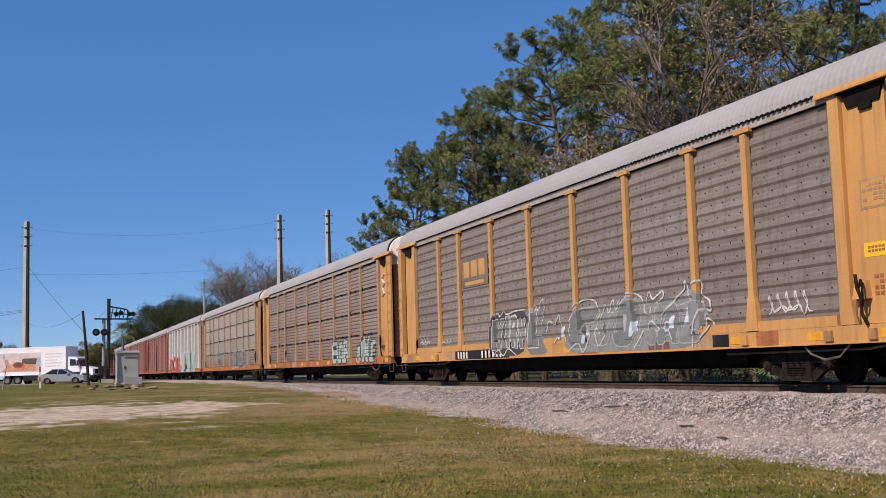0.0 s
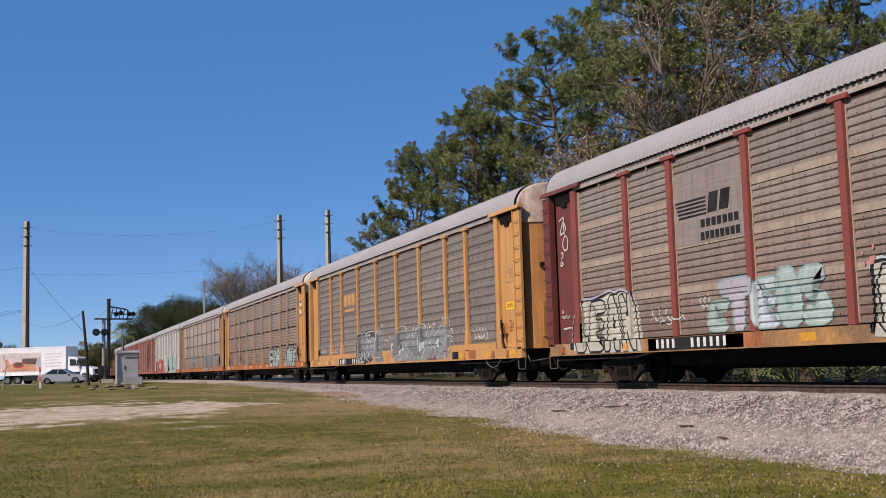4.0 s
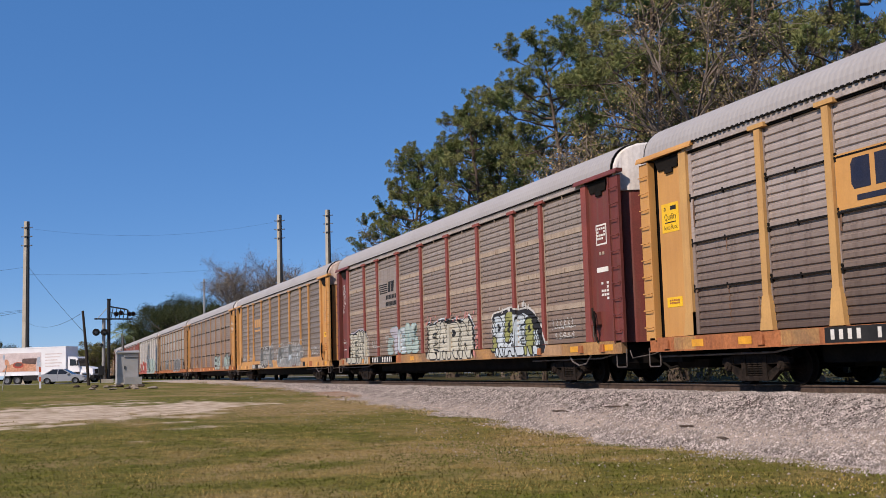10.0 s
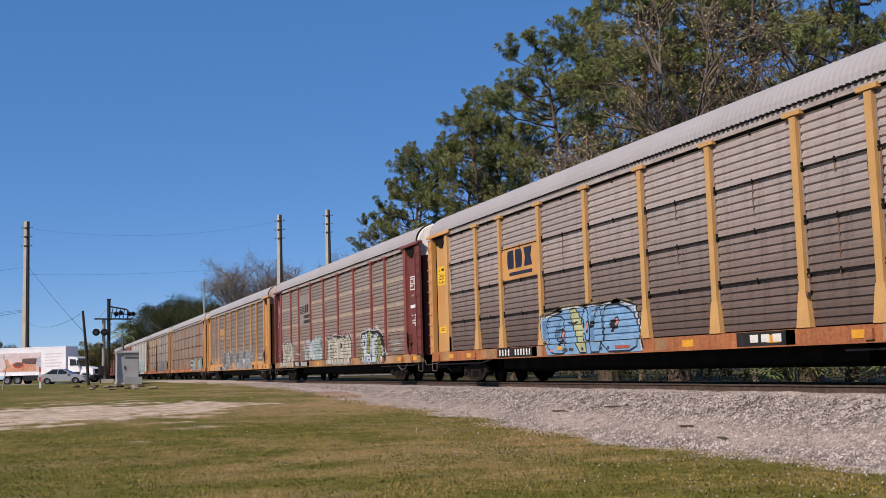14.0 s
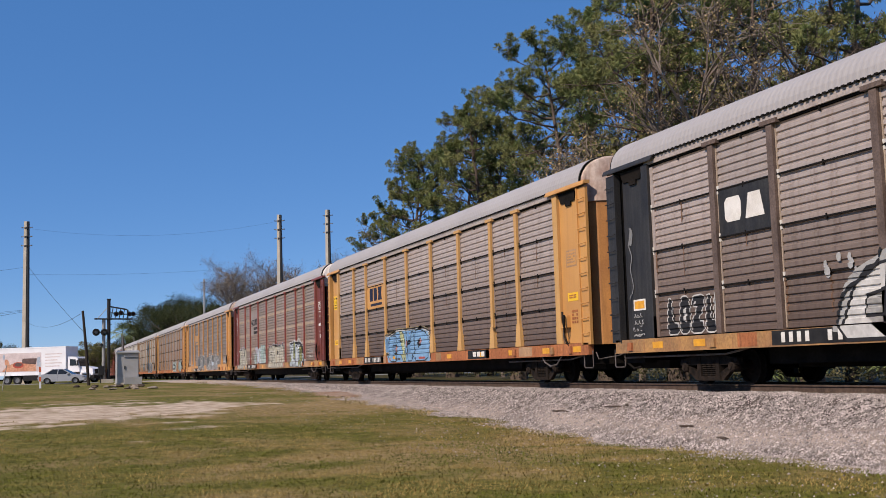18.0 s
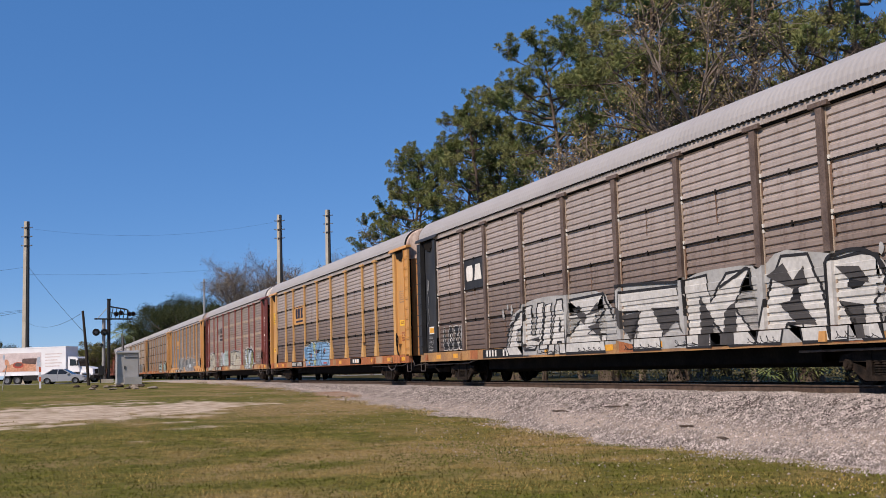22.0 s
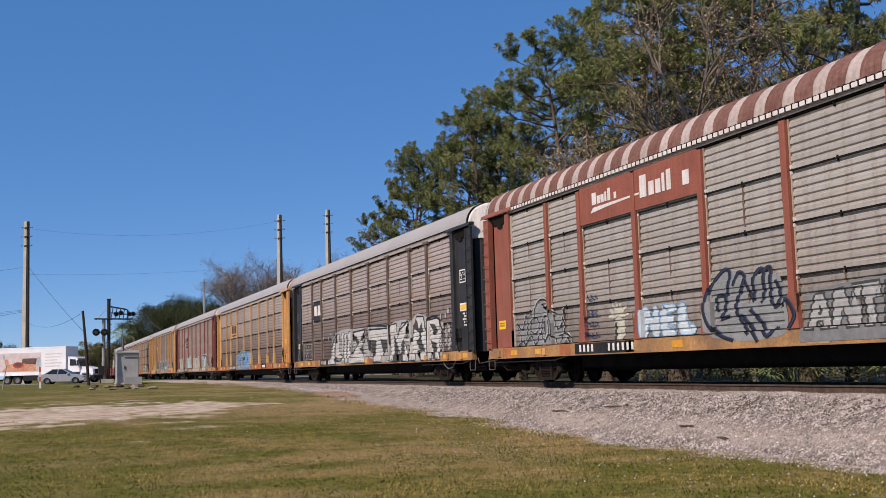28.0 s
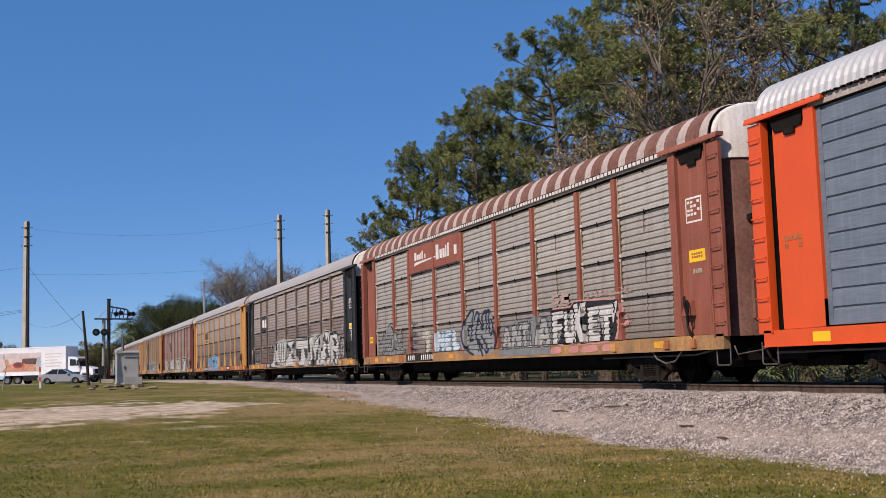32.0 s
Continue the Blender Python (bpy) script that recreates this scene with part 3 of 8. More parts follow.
def sheet_mesh(width, height, waves, amp=0.03, style="ribbed"):
    """A pressed side sheet, facing -y, its foot at z = 0, with a flat back: ribbed, broadly ribbed, or flat with thin grooves."""
    one = {"ribbed": WAVE, "broad": BROAD, "grooved": ((0.0, 0.0), (0.80, 0.0), (0.84, 1.0), (0.94, 1.0))}[style]
    prof = [(amp * d, (i + k) * height / waves) for i in range(waves) for k, d in one] + [(0.0, height)]
    s = Shape()
    s.grid([[(-width / 2, y, z) for y, z in prof], [(width / 2, y, z) for y, z in prof]])
    s.box(-width / 2, width / 2, amp + 0.004, amp + 0.012, 0, height)
    return s.mesh("side_sheet", None, smooth=False)


def post_mesh(flare, cap):
    s = Shape()
    w = 0.09
    s.box(-w, w, -0.075, 0.03, 1.06, 4.97)
    if cap:
        s.box(-0.26, 0.26, -0.10, 0.03, 4.985, 5.07)
    if flare:
        s.box(-0.20, 0.20, -0.10, 0.02, 1.06, 1.72, taper=(-0.115, 0.115, -0.08, 0.02))
    return s.mesh("post", None)


def truck_meshes():
    side = Shape()
    y0, y1 = -1.24, -1.13
    side.slab([(-1.12, 0.42), (1.12, 0.42), (1.10, 0.52), (0.6, 0.62), (-0.6, 0.62), (-1.10, 0.52)], y0, y1)
    for s in (-1, 1):
        side.slab([(s * 1.0, 0.42), (s * 0.80, 0.42), (s * 0.38, 0.24), (s * 0.38, 0.10), (s * 0.52, 0.10)], y0 + 0.005, y1 - 0.005)
        side.slab([(s * 0.28, 0.12), (s * 0.42, 0.12), (s * 0.42, 0.60), (s * 0.28, 0.60)], y0 - 0.015, y1)
        side.box(*sorted((s * 0.70, s * 1.06)), y0 - 0.01, y1 + 0.02, 0.43, 0.56)
    side.slab([(-0.45, 0.09), (0.45, 0.09), (0.45, 0.185), (-0.45, 0.185)], y0 - 0.02, y1 + 0.02)
    spring = Shape()
    spring.lathe([(0.16 + 0.045 * i + d, r) for i in range(6) for d, r in ((0, 0.065), (0.014, 0.085), (0.03, 0.085), (0.044, 0.065))], "z", 10)
    bearing = Shape().lathe([(-1.31, 0.0), (-1.31, 0.05), (-1.29, 0.055), (-1.29, 0.09), (-1.26, 0.115), (-1.05, 0.115)], "y", 14).box(-0.15, 0.15, -1.22, -1.08, 0.06, 0.14)
    bolster = Shape().box(-0.2, 0.2, -1.0, 1.0, 0.32, 0.58).box(-0.3, 0.3, -0.4, 0.4, 0.5, 0.74)
    wheels = Shape()
    for sy in (-1, 1):
        wheels.lathe([(sy * 0.685, 0.08), (sy * 0.69, 0.15), (sy * 0.72, 0.17), (sy * 0.71, 0.31), (sy * 0.685, 0.33), (sy * 0.68, 0.405), (sy * 0.70, 0.405),
                      (sy * 0.715, 0.38), (sy * 0.815, 0.376), (sy * 0.815, 0.33), (sy * 0.76, 0.31), (sy * 0.77, 0.17), (sy * 0.82, 0.14), (sy * 0.82, 0.07)], "y", 28)
    wheels.lathe([(-1.2, 0.0), (-1.2, 0.07), (1.2, 0.07), (1.2, 0.0)], "y", 12)
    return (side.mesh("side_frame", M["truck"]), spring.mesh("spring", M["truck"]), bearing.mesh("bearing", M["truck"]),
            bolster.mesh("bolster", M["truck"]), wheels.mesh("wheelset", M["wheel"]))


ROOF, RIBBED_ROOF, STRIPED_ROOF = roof_mesh(), roof_mesh(0.21, 0.045), roof_mesh(0.178, 0.02)
# black dashes stand in for the shade in the roof ribs' hollow ends
_rib_shade = Shape()
for i in range(163):
    _rib_shade.box(-13.40 + i * 0.1647, -13.40 + i * 0.1647 + 0.085, -1.556, -1.50, 5.178, 5.212)
RIB_SHADE = _rib_shade.mesh("roof_rib_shade", M["seam"])
SHEET = {}
POST = {(a, b): post_mesh(a, b) for a in (0, 1) for b in (0, 1)}
SIDE_FRAME, SPRING, BEARING, BOLSTER, WHEELSET = truck_meshes()
EDGE = Shape().box(-0.016, 0.016, -0.006, 0.02, 1.09, 4.98).mesh("edge_strip", None)
RUNG = Shape().tube([(-0.17, 0, 0), (-0.17, -0.055, -0.005), (-0.15, -0.07, -0.02), (0.15, -0.07, -0.02), (0.17, -0.055, -0.005), (0.17, 0, 0)], 0.011, 5).mesh("rung", None)
CLIP = Shape().box(-0.014, 0.014, -0.02, 0.02, -0.065, 0.045).mesh("clip", None)
HOOK = Shape().box(-0.03, 0.03, -0.012, 0.02, -0.085, -0.02, taper=(-0.022, 0.022, -0.022, 0.02)).box(-0.03, 0.03, -0.012, 0.02, 0.035, 0.09, taper=(-0.024, 0.024, -0.022, 0.02)).box(-0.014, 0.014, -0.012, 0.02, -0.03, 0.04).mesh("bracket", None)
STIRRUP = Shape().tube([(-0.24, 0, 0.40), (-0.24, 0, 0.0), (-0.2, 0, -0.03), (0.2, 0, -0.03), (0.24, 0, 0.0), (0.24, 0, 0.40)], 0.016, 6).mesh("stirrup_step", M["pipe"])
COUPLER = Shape().box(13.2, 13.85, -0.12, 0.12, 0.72, 0.98).box(13.80, 14.02, -0.20, 0.12, 0.66, 1.04).box(14.0, 14.2, -0.20, -0.05, 0.68, 1.02).mesh("coupler", M["truck"])
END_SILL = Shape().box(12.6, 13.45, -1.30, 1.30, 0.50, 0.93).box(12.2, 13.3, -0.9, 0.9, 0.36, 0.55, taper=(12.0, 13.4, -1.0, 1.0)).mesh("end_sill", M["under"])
HOSE = Shape().tube([(13.5, -0.5, 0.75), (13.7, -0.5, 0.5), (13.95, -0.45, 0.36), (14.2, -0.4, 0.40)], 0.03, 6).mesh("brake_hose", M["under"])
LIFT_BAR = Shape().tube([(13.72, -1.4, 0.80), (13.80, -1.38, 0.62), (13.80, -0.8, 0.70), (13.86, -0.2, 0.95)], 0.018, 5).mesh("uncoupling_lever", M["pipe"])
BRAKE_ROD = Shape().tube([(8.0, -1.36, 0.63), (12.2, -1.36, 0.64), (12.7, -1.36, 0.70), (13.1, -1.2, 0.80)], 0.022, 6).mesh("brake_pipe", M["pipe"])
BRAKE_BOX = Shape().box(-0.20, 0.14, -0.12, 0.05, 0.30, 0.62, taper=(-0.16, 0.10, -0.08, 0.05)).mesh("hand_brake", None)
BRAKE_RING = Shape().tube([(0.06 + 0.10 * math.cos(i * math.pi / 9), -0.14 - 0.06 * math.cos(i * math.pi / 9), 0.40 + 0.22 * math.sin(i * math.pi / 9)) for i in range(19)], 0.02, 6, False).mesh("hand_wheel", M["under"])
BRAKE_SPOKE = Shape().tube([(0, -0.12, 0), (0, -0.14, 0.20)], 0.014, 5).mesh("spoke", M["under"])
BRAKE_LEVER = Shape().tube([(-0.10, -0.11, 0.72), (-0.04, -0.14, 0.50), (0.06, -0.15, 0.30), (0.03, -0.13, 0.06), (0.12, -0.10, -0.14)], 0.03, 6).mesh("brake_lever", M["truck"])
BRAKE_CHAIN = Shape().tube([(-0.12, -0.08, 0.32), (-0.14, -0.09, 0.05), (-0.11, -0.06, -0.12)], 0.016, 5).mesh("brake_chain", M["pipe"])
HOSE_LOOP = Shape().tube([(10.6, -1.46, 0.74), (10.8, -1.48, 0.58), (11.2, -1.49, 0.47), (11.6, -1.49, 0.52), (11.85, -1.46, 0.74)], 0.022, 6).mesh("hose_loop", M["pipe"])


def sheet(width, rows, style="ribbed"):
    key = (round(width, 2), rows, style)
    if key not in SHEET:
        h = (TOP - 0.03 - 1.08) / rows - (0.03 if rows == 4 else 0.0)
        SHEET[key] = sheet_mesh(width, h, round(h / {"ribbed": ROW_H / RIBS, "broad": 0.285, "grooved": 0.33}[style]), 0.03, style)
    return SHEET[key]


FLARED, WAVY, RAILED = set(), set(), set()


def drape(car, flat, faces, out, material, lab="", parent=None, name="graffiti", kind=""):
    """Lays flat shapes, x and z, as paint on the sheets, the posts and the sill."""
    bm = bmesh.new()
    vs = [bm.verts.new((q[0], q[2] if len(q) > 2 else 0.0, q[1])) for q in flat]
    for f in faces:
        try:
            bm.faces.new([vs[i] for i in f])
        except ValueError:
            pass
    bmesh.ops.triangulate(bm, faces=[f for f in bm.faces if len(f.verts) > 4])
    x0, x1 = min(q[0] for q in flat), max(q[0] for q in flat)
    cuts = []
    for p in POSTS:
        if x0 - 0.4 < p < x1 + 0.4:
            cuts += [((p + s * q, 0, 0), (1, 0, 0)) for s in (-1, 1) for q in ((0.092, 0.098, 0.200, 0.206) if car.name in FLARED else (0.092, 0.098))]
    z_lo, z_hi = min(q[1] for q in flat), max(q[1] for q in flat)
    cuts += [((0, 0, q), (0, 0, 1)) for q in (SILL_T + 0.003, SILL_T + 0.028, 1.722, 1.728, 1.955, 1.967, 2.120, 2.132) if z_lo < q < z_hi]
    if car.name in RAILED and z_lo < 1.24 < z_hi:
        cuts += [((0, 0, 1.242), (0, 0, 1)), ((0, 0, 1.247), (0, 0, 1))]
    if car.name in WAVY or car.name in RAILED:
        waves = [1.08 + (i + k) * 0.28 for i in range(5) for k, _ in BROAD] if car.name in RAILED else [1.08 + r * ROW_STEP + (i + k) * ROW_H / RIBS for r in range(2) for i in range(RIBS) for k, _ in WAVE]
        cuts += [((0, 0, z), (0, 0, 1)) for z in waves if z_lo < z < min(z_hi, 2.45)]
    for co, no in cuts:
        bmesh.ops.bisect_plane(bm, geom=bm.verts[:] + bm.edges[:] + bm.faces[:], dist=1e-5, plane_co=co, plane_no=no)
    for v in bm.verts:
        lift = v.co.y
        on_post = any(abs(v.co.x - p) < 0.095 for p in POSTS) and v.co.z > SILL_T
        v.co.y = -FACE - out - 0.002 if v.co.z < SILL_T + 0.006 else (-1.455 - 0.075 - out if on_post else -1.455 - out)
        if car.name in FLARED and 1.055 < v.co.z < 1.725 and any(abs(v.co.x - p) < 0.203 for p in POSTS):
            v.co.y = -1.455 - 0.102 - out
        elif car.name in WAVY and not on_post and SILL_T + 0.006 <= v.co.z < 1.95:
            v.co.y = -1.455 + corrugation(v.co.z + 1e-4) - out
        elif car.name in RAILED:
            v.co.y = v.co.y if on_post or v.co.z < SILL_T + 0.006 else -1.455 + corrugation(v.co.z + 1e-4, True) - out
        elif 1.96 < v.co.z < 2.126 and not on_post:
            v.co.y = -1.476 - out
        if car.name in RAILED and SILL_T - 0.005 < v.co.z < 1.2435 and v.co.y > -FACE - 0.01 - out:
            v.co.y = -FACE - 0.01 - out
        v.co.y -= lift
    gap = [] if car.name in RAILED else [f for f in bm.faces if all(SILL_T + 0.0025 < v.co.z < SILL_T + 0.0285 for v in f.verts)]
    bmesh.ops.delete(bm, geom=gap, context="FACES")
    me = bpy.data.meshes.new(name)
    bm.to_mesh(me)
    bm.free()
    me.materials.append(material)
    ob = part(name, me, parent or car, label=lab)
    if kind:
        ob["kind"] = kind
    return ob


def ribbon(flat, faces, pts, width):
    k = len(flat)
    up = 0.0003 * (len(faces) // 3 % 11)
    for i, (x, z) in enumerate(pts):
        a, b = pts[max(0, i - 1)], pts[min(len(pts) - 1, i + 1)]
        dx, dz = b[0] - a[0], b[1] - a[1]
        q = math.hypot(dx, dz) or 1.0
        w = width * (0.55 + 0.45 * math.sin(math.pi * (0.15 + 0.7 * i / max(1, len(pts) - 1))))
        flat += [(x - dz / q * w, max(0.765, z + dx / q * w), up), (x + dz / q * w, max(0.765, z - dx / q * w), up)]
    faces += [(k + 2 * i, k + 2 * i + 1, k + 2 * i + 3, k + 2 * i + 2) for i in range(len(pts) - 1)]


def paint(car, name, body, box, fill, edge=None, seed=1, fat=0.05, rim=0.045, shear=0.0, wobble=0.12, label="", line=None, out=0.010):
    """Sprayed letters with a rim. box: x0, x1, z0, z1 on the car's side."""
    x0, x1, z0, z1 = box
    rng = random.Random(seed)
    ph = [rng.uniform(0, 6.28) for _ in range(6)]
    letters = []
    n = len(body)
    for i, ch in enumerate(body):
        if ch != " ":
            letters.append((ch, x0 + (x1 - x0) * (i + 0.5) / n, rng.uniform(-0.16, 0.16) * (wobble / 0.15), rng.uniform(0.9, 1.12), rng.uniform(-0.05, 0.07)))
    wide, tall = (x1 - x0) / n * 1.08, z1 - z0

    def layer(offset, o, material, lab):
        for ch, cx, tilt, tallness, lift in letters:
            flat, faces = [], []
            base, _ = lettering(ch, 0.0, shear)
            lo_x, hi_x = min(v[0] for v in base), max(v[0] for v in base)
            lo_z, hi_z = min(v[1] for v in base), max(v[1] for v in base)
            verts, fs = lettering(ch, offset, shear)
            k = len(flat)
            w = wide * min(1.0, 0.35 + (hi_x - lo_x) / 0.7 * 0.65)
            for vx, vy, _ in verts:
                a, b = (vx - lo_x) / (hi_x - lo_x) - 0.5, (vy - lo_z) / (hi_z - lo_z) - 0.5
                a += wobble * 0.35 * math.sin(b * 6 + cx * 3 + ph[0]) + tilt * b
                b += wobble * 0.30 * math.sin(a * 5 + cx * 2 + ph[1])
                flat.append((cx + a * w, z0 + tall * (0.5 + lift + b * tallness)))
            faces += [tuple(k + q for q in f) for f in fs]
            drape(car, [(x, max(0.765, z)) for x, z in flat], faces, o, material, lab, name="graffiti_letter")

    if edge:
        layer(fat + rim, out, edge, "")
    layer(fat, out + 0.003, fill, label)
    if line:
        layer(0.006, out + 0.006, line, "")


# sprayed block letters in a unit box: the outline, then the dark cuts within it
GLYPH = {
    "A": ([(0, 0), (0.12, 0.62), (0.30, 1), (0.72, 1), (0.90, 0.6), (1, 0), (0.66, 0), (0.62, 0.22), (0.40, 0.22), (0.36, 0)], [[(0.42, 0.40), (0.62, 0.40), (0.54, 0.74)]]),
    "B": ([(0, 0), (0.8, 0), (1, 0.2), (0.86, 0.5), (0.96, 0.78), (0.76, 1), (0, 1)], [[(0.34, 0.2), (0.62, 0.22), (0.6, 0.38), (0.34, 0.38)], [(0.34, 0.6), (0.6, 0.6), (0.58, 0.78), (0.34, 0.78)]]),
    "C": ([(0.25, 0), (1, 0), (0.96, 0.30), (0.45, 0.32), (0.40, 0.6), (0.92, 0.62), (1, 0.95), (0.3, 1), (0, 0.8), (0, 0.2)], []),
    "D": ([(0, 0), (0.92, 0), (1, 0.45), (0.86, 0.86), (0.52, 1), (0.12, 0.98), (0, 0.82)], [[(0.16, 0.66), (0.42, 0.68), (0.24, 0.34)]]),
    "E": ([(0, 0), (1, 0), (0.98, 0.26), (0.42, 0.28), (0.42, 0.40), (0.85, 0.42), (0.85, 0.62), (0.42, 0.62), (0.42, 0.72), (1, 0.74), (0.98, 1), (0, 0.97)], []),
    "F": ([(0, 0), (0.42, 0), (0.42, 0.38), (0.85, 0.42), (0.85, 0.62), (0.42, 0.62), (0.42, 0.72), (1, 0.76), (0.98, 1), (0, 0.97)], []),
    "I": ([(0, 0), (1, 0), (0.94, 1), (0.06, 0.97)], []),
    "K": ([(0, 0), (0.36, 0), (0.38, 0.34), (0.62, 0), (1, 0), (0.70, 0.52), (1, 1), (0.66, 0.98), (0.38, 0.62), (0.36, 1), (0, 0.97)], []),
    "L": ([(0, 0), (1, 0), (0.98, 0.3), (0.48, 0.32), (0.46, 0.95), (0.25, 1), (0, 0.9)], []),
    "N": ([(0, 0), (0.30, 0), (0.34, 0.5), (0.62, 0), (1, 0), (0.98, 1), (0.68, 0.96), (0.64, 0.5), (0.36, 1), (0, 0.96)], []),
    "M": ([(0, 0), (0.22, 0), (0.26, 0.5), (0.5, 0.1), (0.74, 0.5), (0.78, 0), (1, 0), (0.98, 1), (0.70, 1), (0.5, 0.62), (0.30, 1), (0, 0.96)], []),
    "O": ([(0.2, 0), (0.8, 0), (1, 0.25), (1, 0.75), (0.8, 1), (0.2, 1), (0, 0.75), (0, 0.25)], [[(0.36, 0.32), (0.62, 0.3), (0.64, 0.68), (0.38, 0.7)]]),
    "P": ([(0, 0), (0.40, 0), (0.42, 0.34), (0.86, 0.36), (1, 0.62), (0.9, 0.92), (0.7, 1), (0, 0.97)], [[(0.36, 0.56), (0.64, 0.56), (0.62, 0.76), (0.36, 0.76)]]),
    "R": ([(0, 0), (0.34, 0), (0.38, 0.30), (0.64, 0), (1, 0), (0.80, 0.42), (1, 0.66), (0.88, 0.95), (0.6, 1), (0, 0.96)], [[(0.32, 0.58), (0.66, 0.62), (0.60, 0.78), (0.34, 0.80)]]),
    "S": ([(0.05, 0), (0.8, 0), (1, 0.25), (0.85, 0.52), (0.42, 0.62), (0.44, 0.72), (0.95, 0.74), (0.92, 1), (0.2, 1), (0, 0.75), (0.15, 0.48), (0.55, 0.38), (0.54, 0.28), (0, 0.26)], []),
    "T": ([(0.30, 0), (0.70, 0), (0.68, 0.62), (1, 0.64), (0.98, 1), (0, 0.97), (0.02, 0.64), (0.32, 0.64)], []),
    "U": ([(0.18, 0), (0.82, 0), (1, 0.2), (0.98, 1), (0.66, 1), (0.62, 0.32), (0.40, 0.32), (0.36, 0.98), (0, 0.96), (0, 0.2)], []),
    "Z": ([(0, 0), (1, 0), (0.97, 0.3), (0.52, 0.32), (0.98, 0.7), (0.96, 1), (0, 0.97), (0.02, 0.70), (0.45, 0.68), (0, 0.3)], [[(0.12, 0.74), (0.4, 0.78), (0.3, 0.86)]]),
    "!": ([(0.2, 0.35), (0.7, 0.35), (1, 1), (0.1, 0.97)], []),
    ".": ([(0.2, 0), (0.75, 0.02), (0.8, 0.22), (0.2, 0.24)], []),
}


def band(pts, width):
    """A closed line of even width round the points."""
    flat, faces, n = [], [], len(pts)
    for i, (x, z) in enumerate(pts):
        a, b = pts[i - 1], pts[(i + 1) % n]
        dx, dz = b[0] - a[0], b[1] - a[1]
        q = math.hypot(dx, dz) or 1.0
        flat += [(x - dz / q * width, max(0.765, z + dx / q * width)), (x + dz / q * width, max(0.765, z - dx / q * width))]
    faces = [(2 * i, 2 * i + 1, (2 * i + 3) % (2 * n), (2 * i + 2) % (2 * n)) for i in range(n)]
    return flat, faces


def rounded(pts, times=1):
    for _ in range(times):
        out = []
        for i, a in enumerate(pts):
            b = pts[(i + 1) % len(pts)]
            out += [(a[0] * 0.8 + b[0] * 0.2, a[1] * 0.8 + b[1] * 0.2), (a[0] * 0.2 + b[0] * 0.8, a[1] * 0.2 + b[1] * 0.8)]
        pts = out
    return pts


def fat(car, ch, low, high, z0, z1, fill, edge, rim=0.03, out=0.008, label="", soft=1, tilt=0.0):
    """One block letter; low and high: its left and right ends at the foot and at the head; tilt: how much the head's right end lies lower."""
    def lay(u, v):
        a, b = low[0] + (high[0] - low[0]) * v, low[1] + (high[1] - low[1]) * v
        return a + (b - a) * u, max(0.77, z0 + (z1 - z0 - tilt * u) * v)

    fat.count += 1
    out += 0.0013 * (fat.count % 3)      # letters that overlap lie one over the other
    outer, cuts = GLYPH[ch]
    pts = [lay(u, v) for u, v in (rounded(outer, soft) if soft else outer)]
    letter = drape(car, pts, [tuple(range(len(pts)))], out, fill, label, name="graffiti_letter")
    if edge:
        drape(car, *band(pts, rim), out + 0.004, edge, "", letter, "letter_outline")
        for cut in cuts:
            hole = [lay(u, v) for u, v in rounded(cut)]
            drape(car, hole, [tuple(range(len(hole)))], out + 0.003, edge, "", letter, "letter_cut")
    return letter


fat.count = 0


def line(car, pts, width, material, out=0.014, label=""):
    """One freehand sprayed line through the points."""
    line.count += 1
    out += 0.0005 * (line.count % 7)
    key, smooth = [Vector(p) for p in pts], []
    for i in range(len(key) - 1):
        a, b, c, d = key[max(0, i - 1)], key[i], key[i + 1], key[min(len(key) - 1, i + 2)]
        for j in range(5):
            u = j / 5
            p = 0.5 * (2 * b + (c - a) * u + (2 * a - 5 * b + 4 * c - d) * u * u + (3 * b - a - 3 * c + d) * u ** 3)
            smooth.append((p.x, p.y))
    smooth.append(tuple(key[-1]))
    flat, faces = [], []
    ribbon(flat, faces, smooth, width)
    return drape(car, flat, faces, out, material, label, name="sprayed_line")


line.count = 0


def blot(car, pts, fill, out, label="", soft=1):
    """One sprayed patch."""
    blot.count += 1
    out += 0.0004 * (blot.count % 5)
    pts = [(x, max(0.77, z)) for x, z in (rounded(pts, soft) if soft else pts)]
    return drape(car, pts, [tuple(range(len(pts)))], out, fill, label, name="sprayed_patch")


blot.count = 0


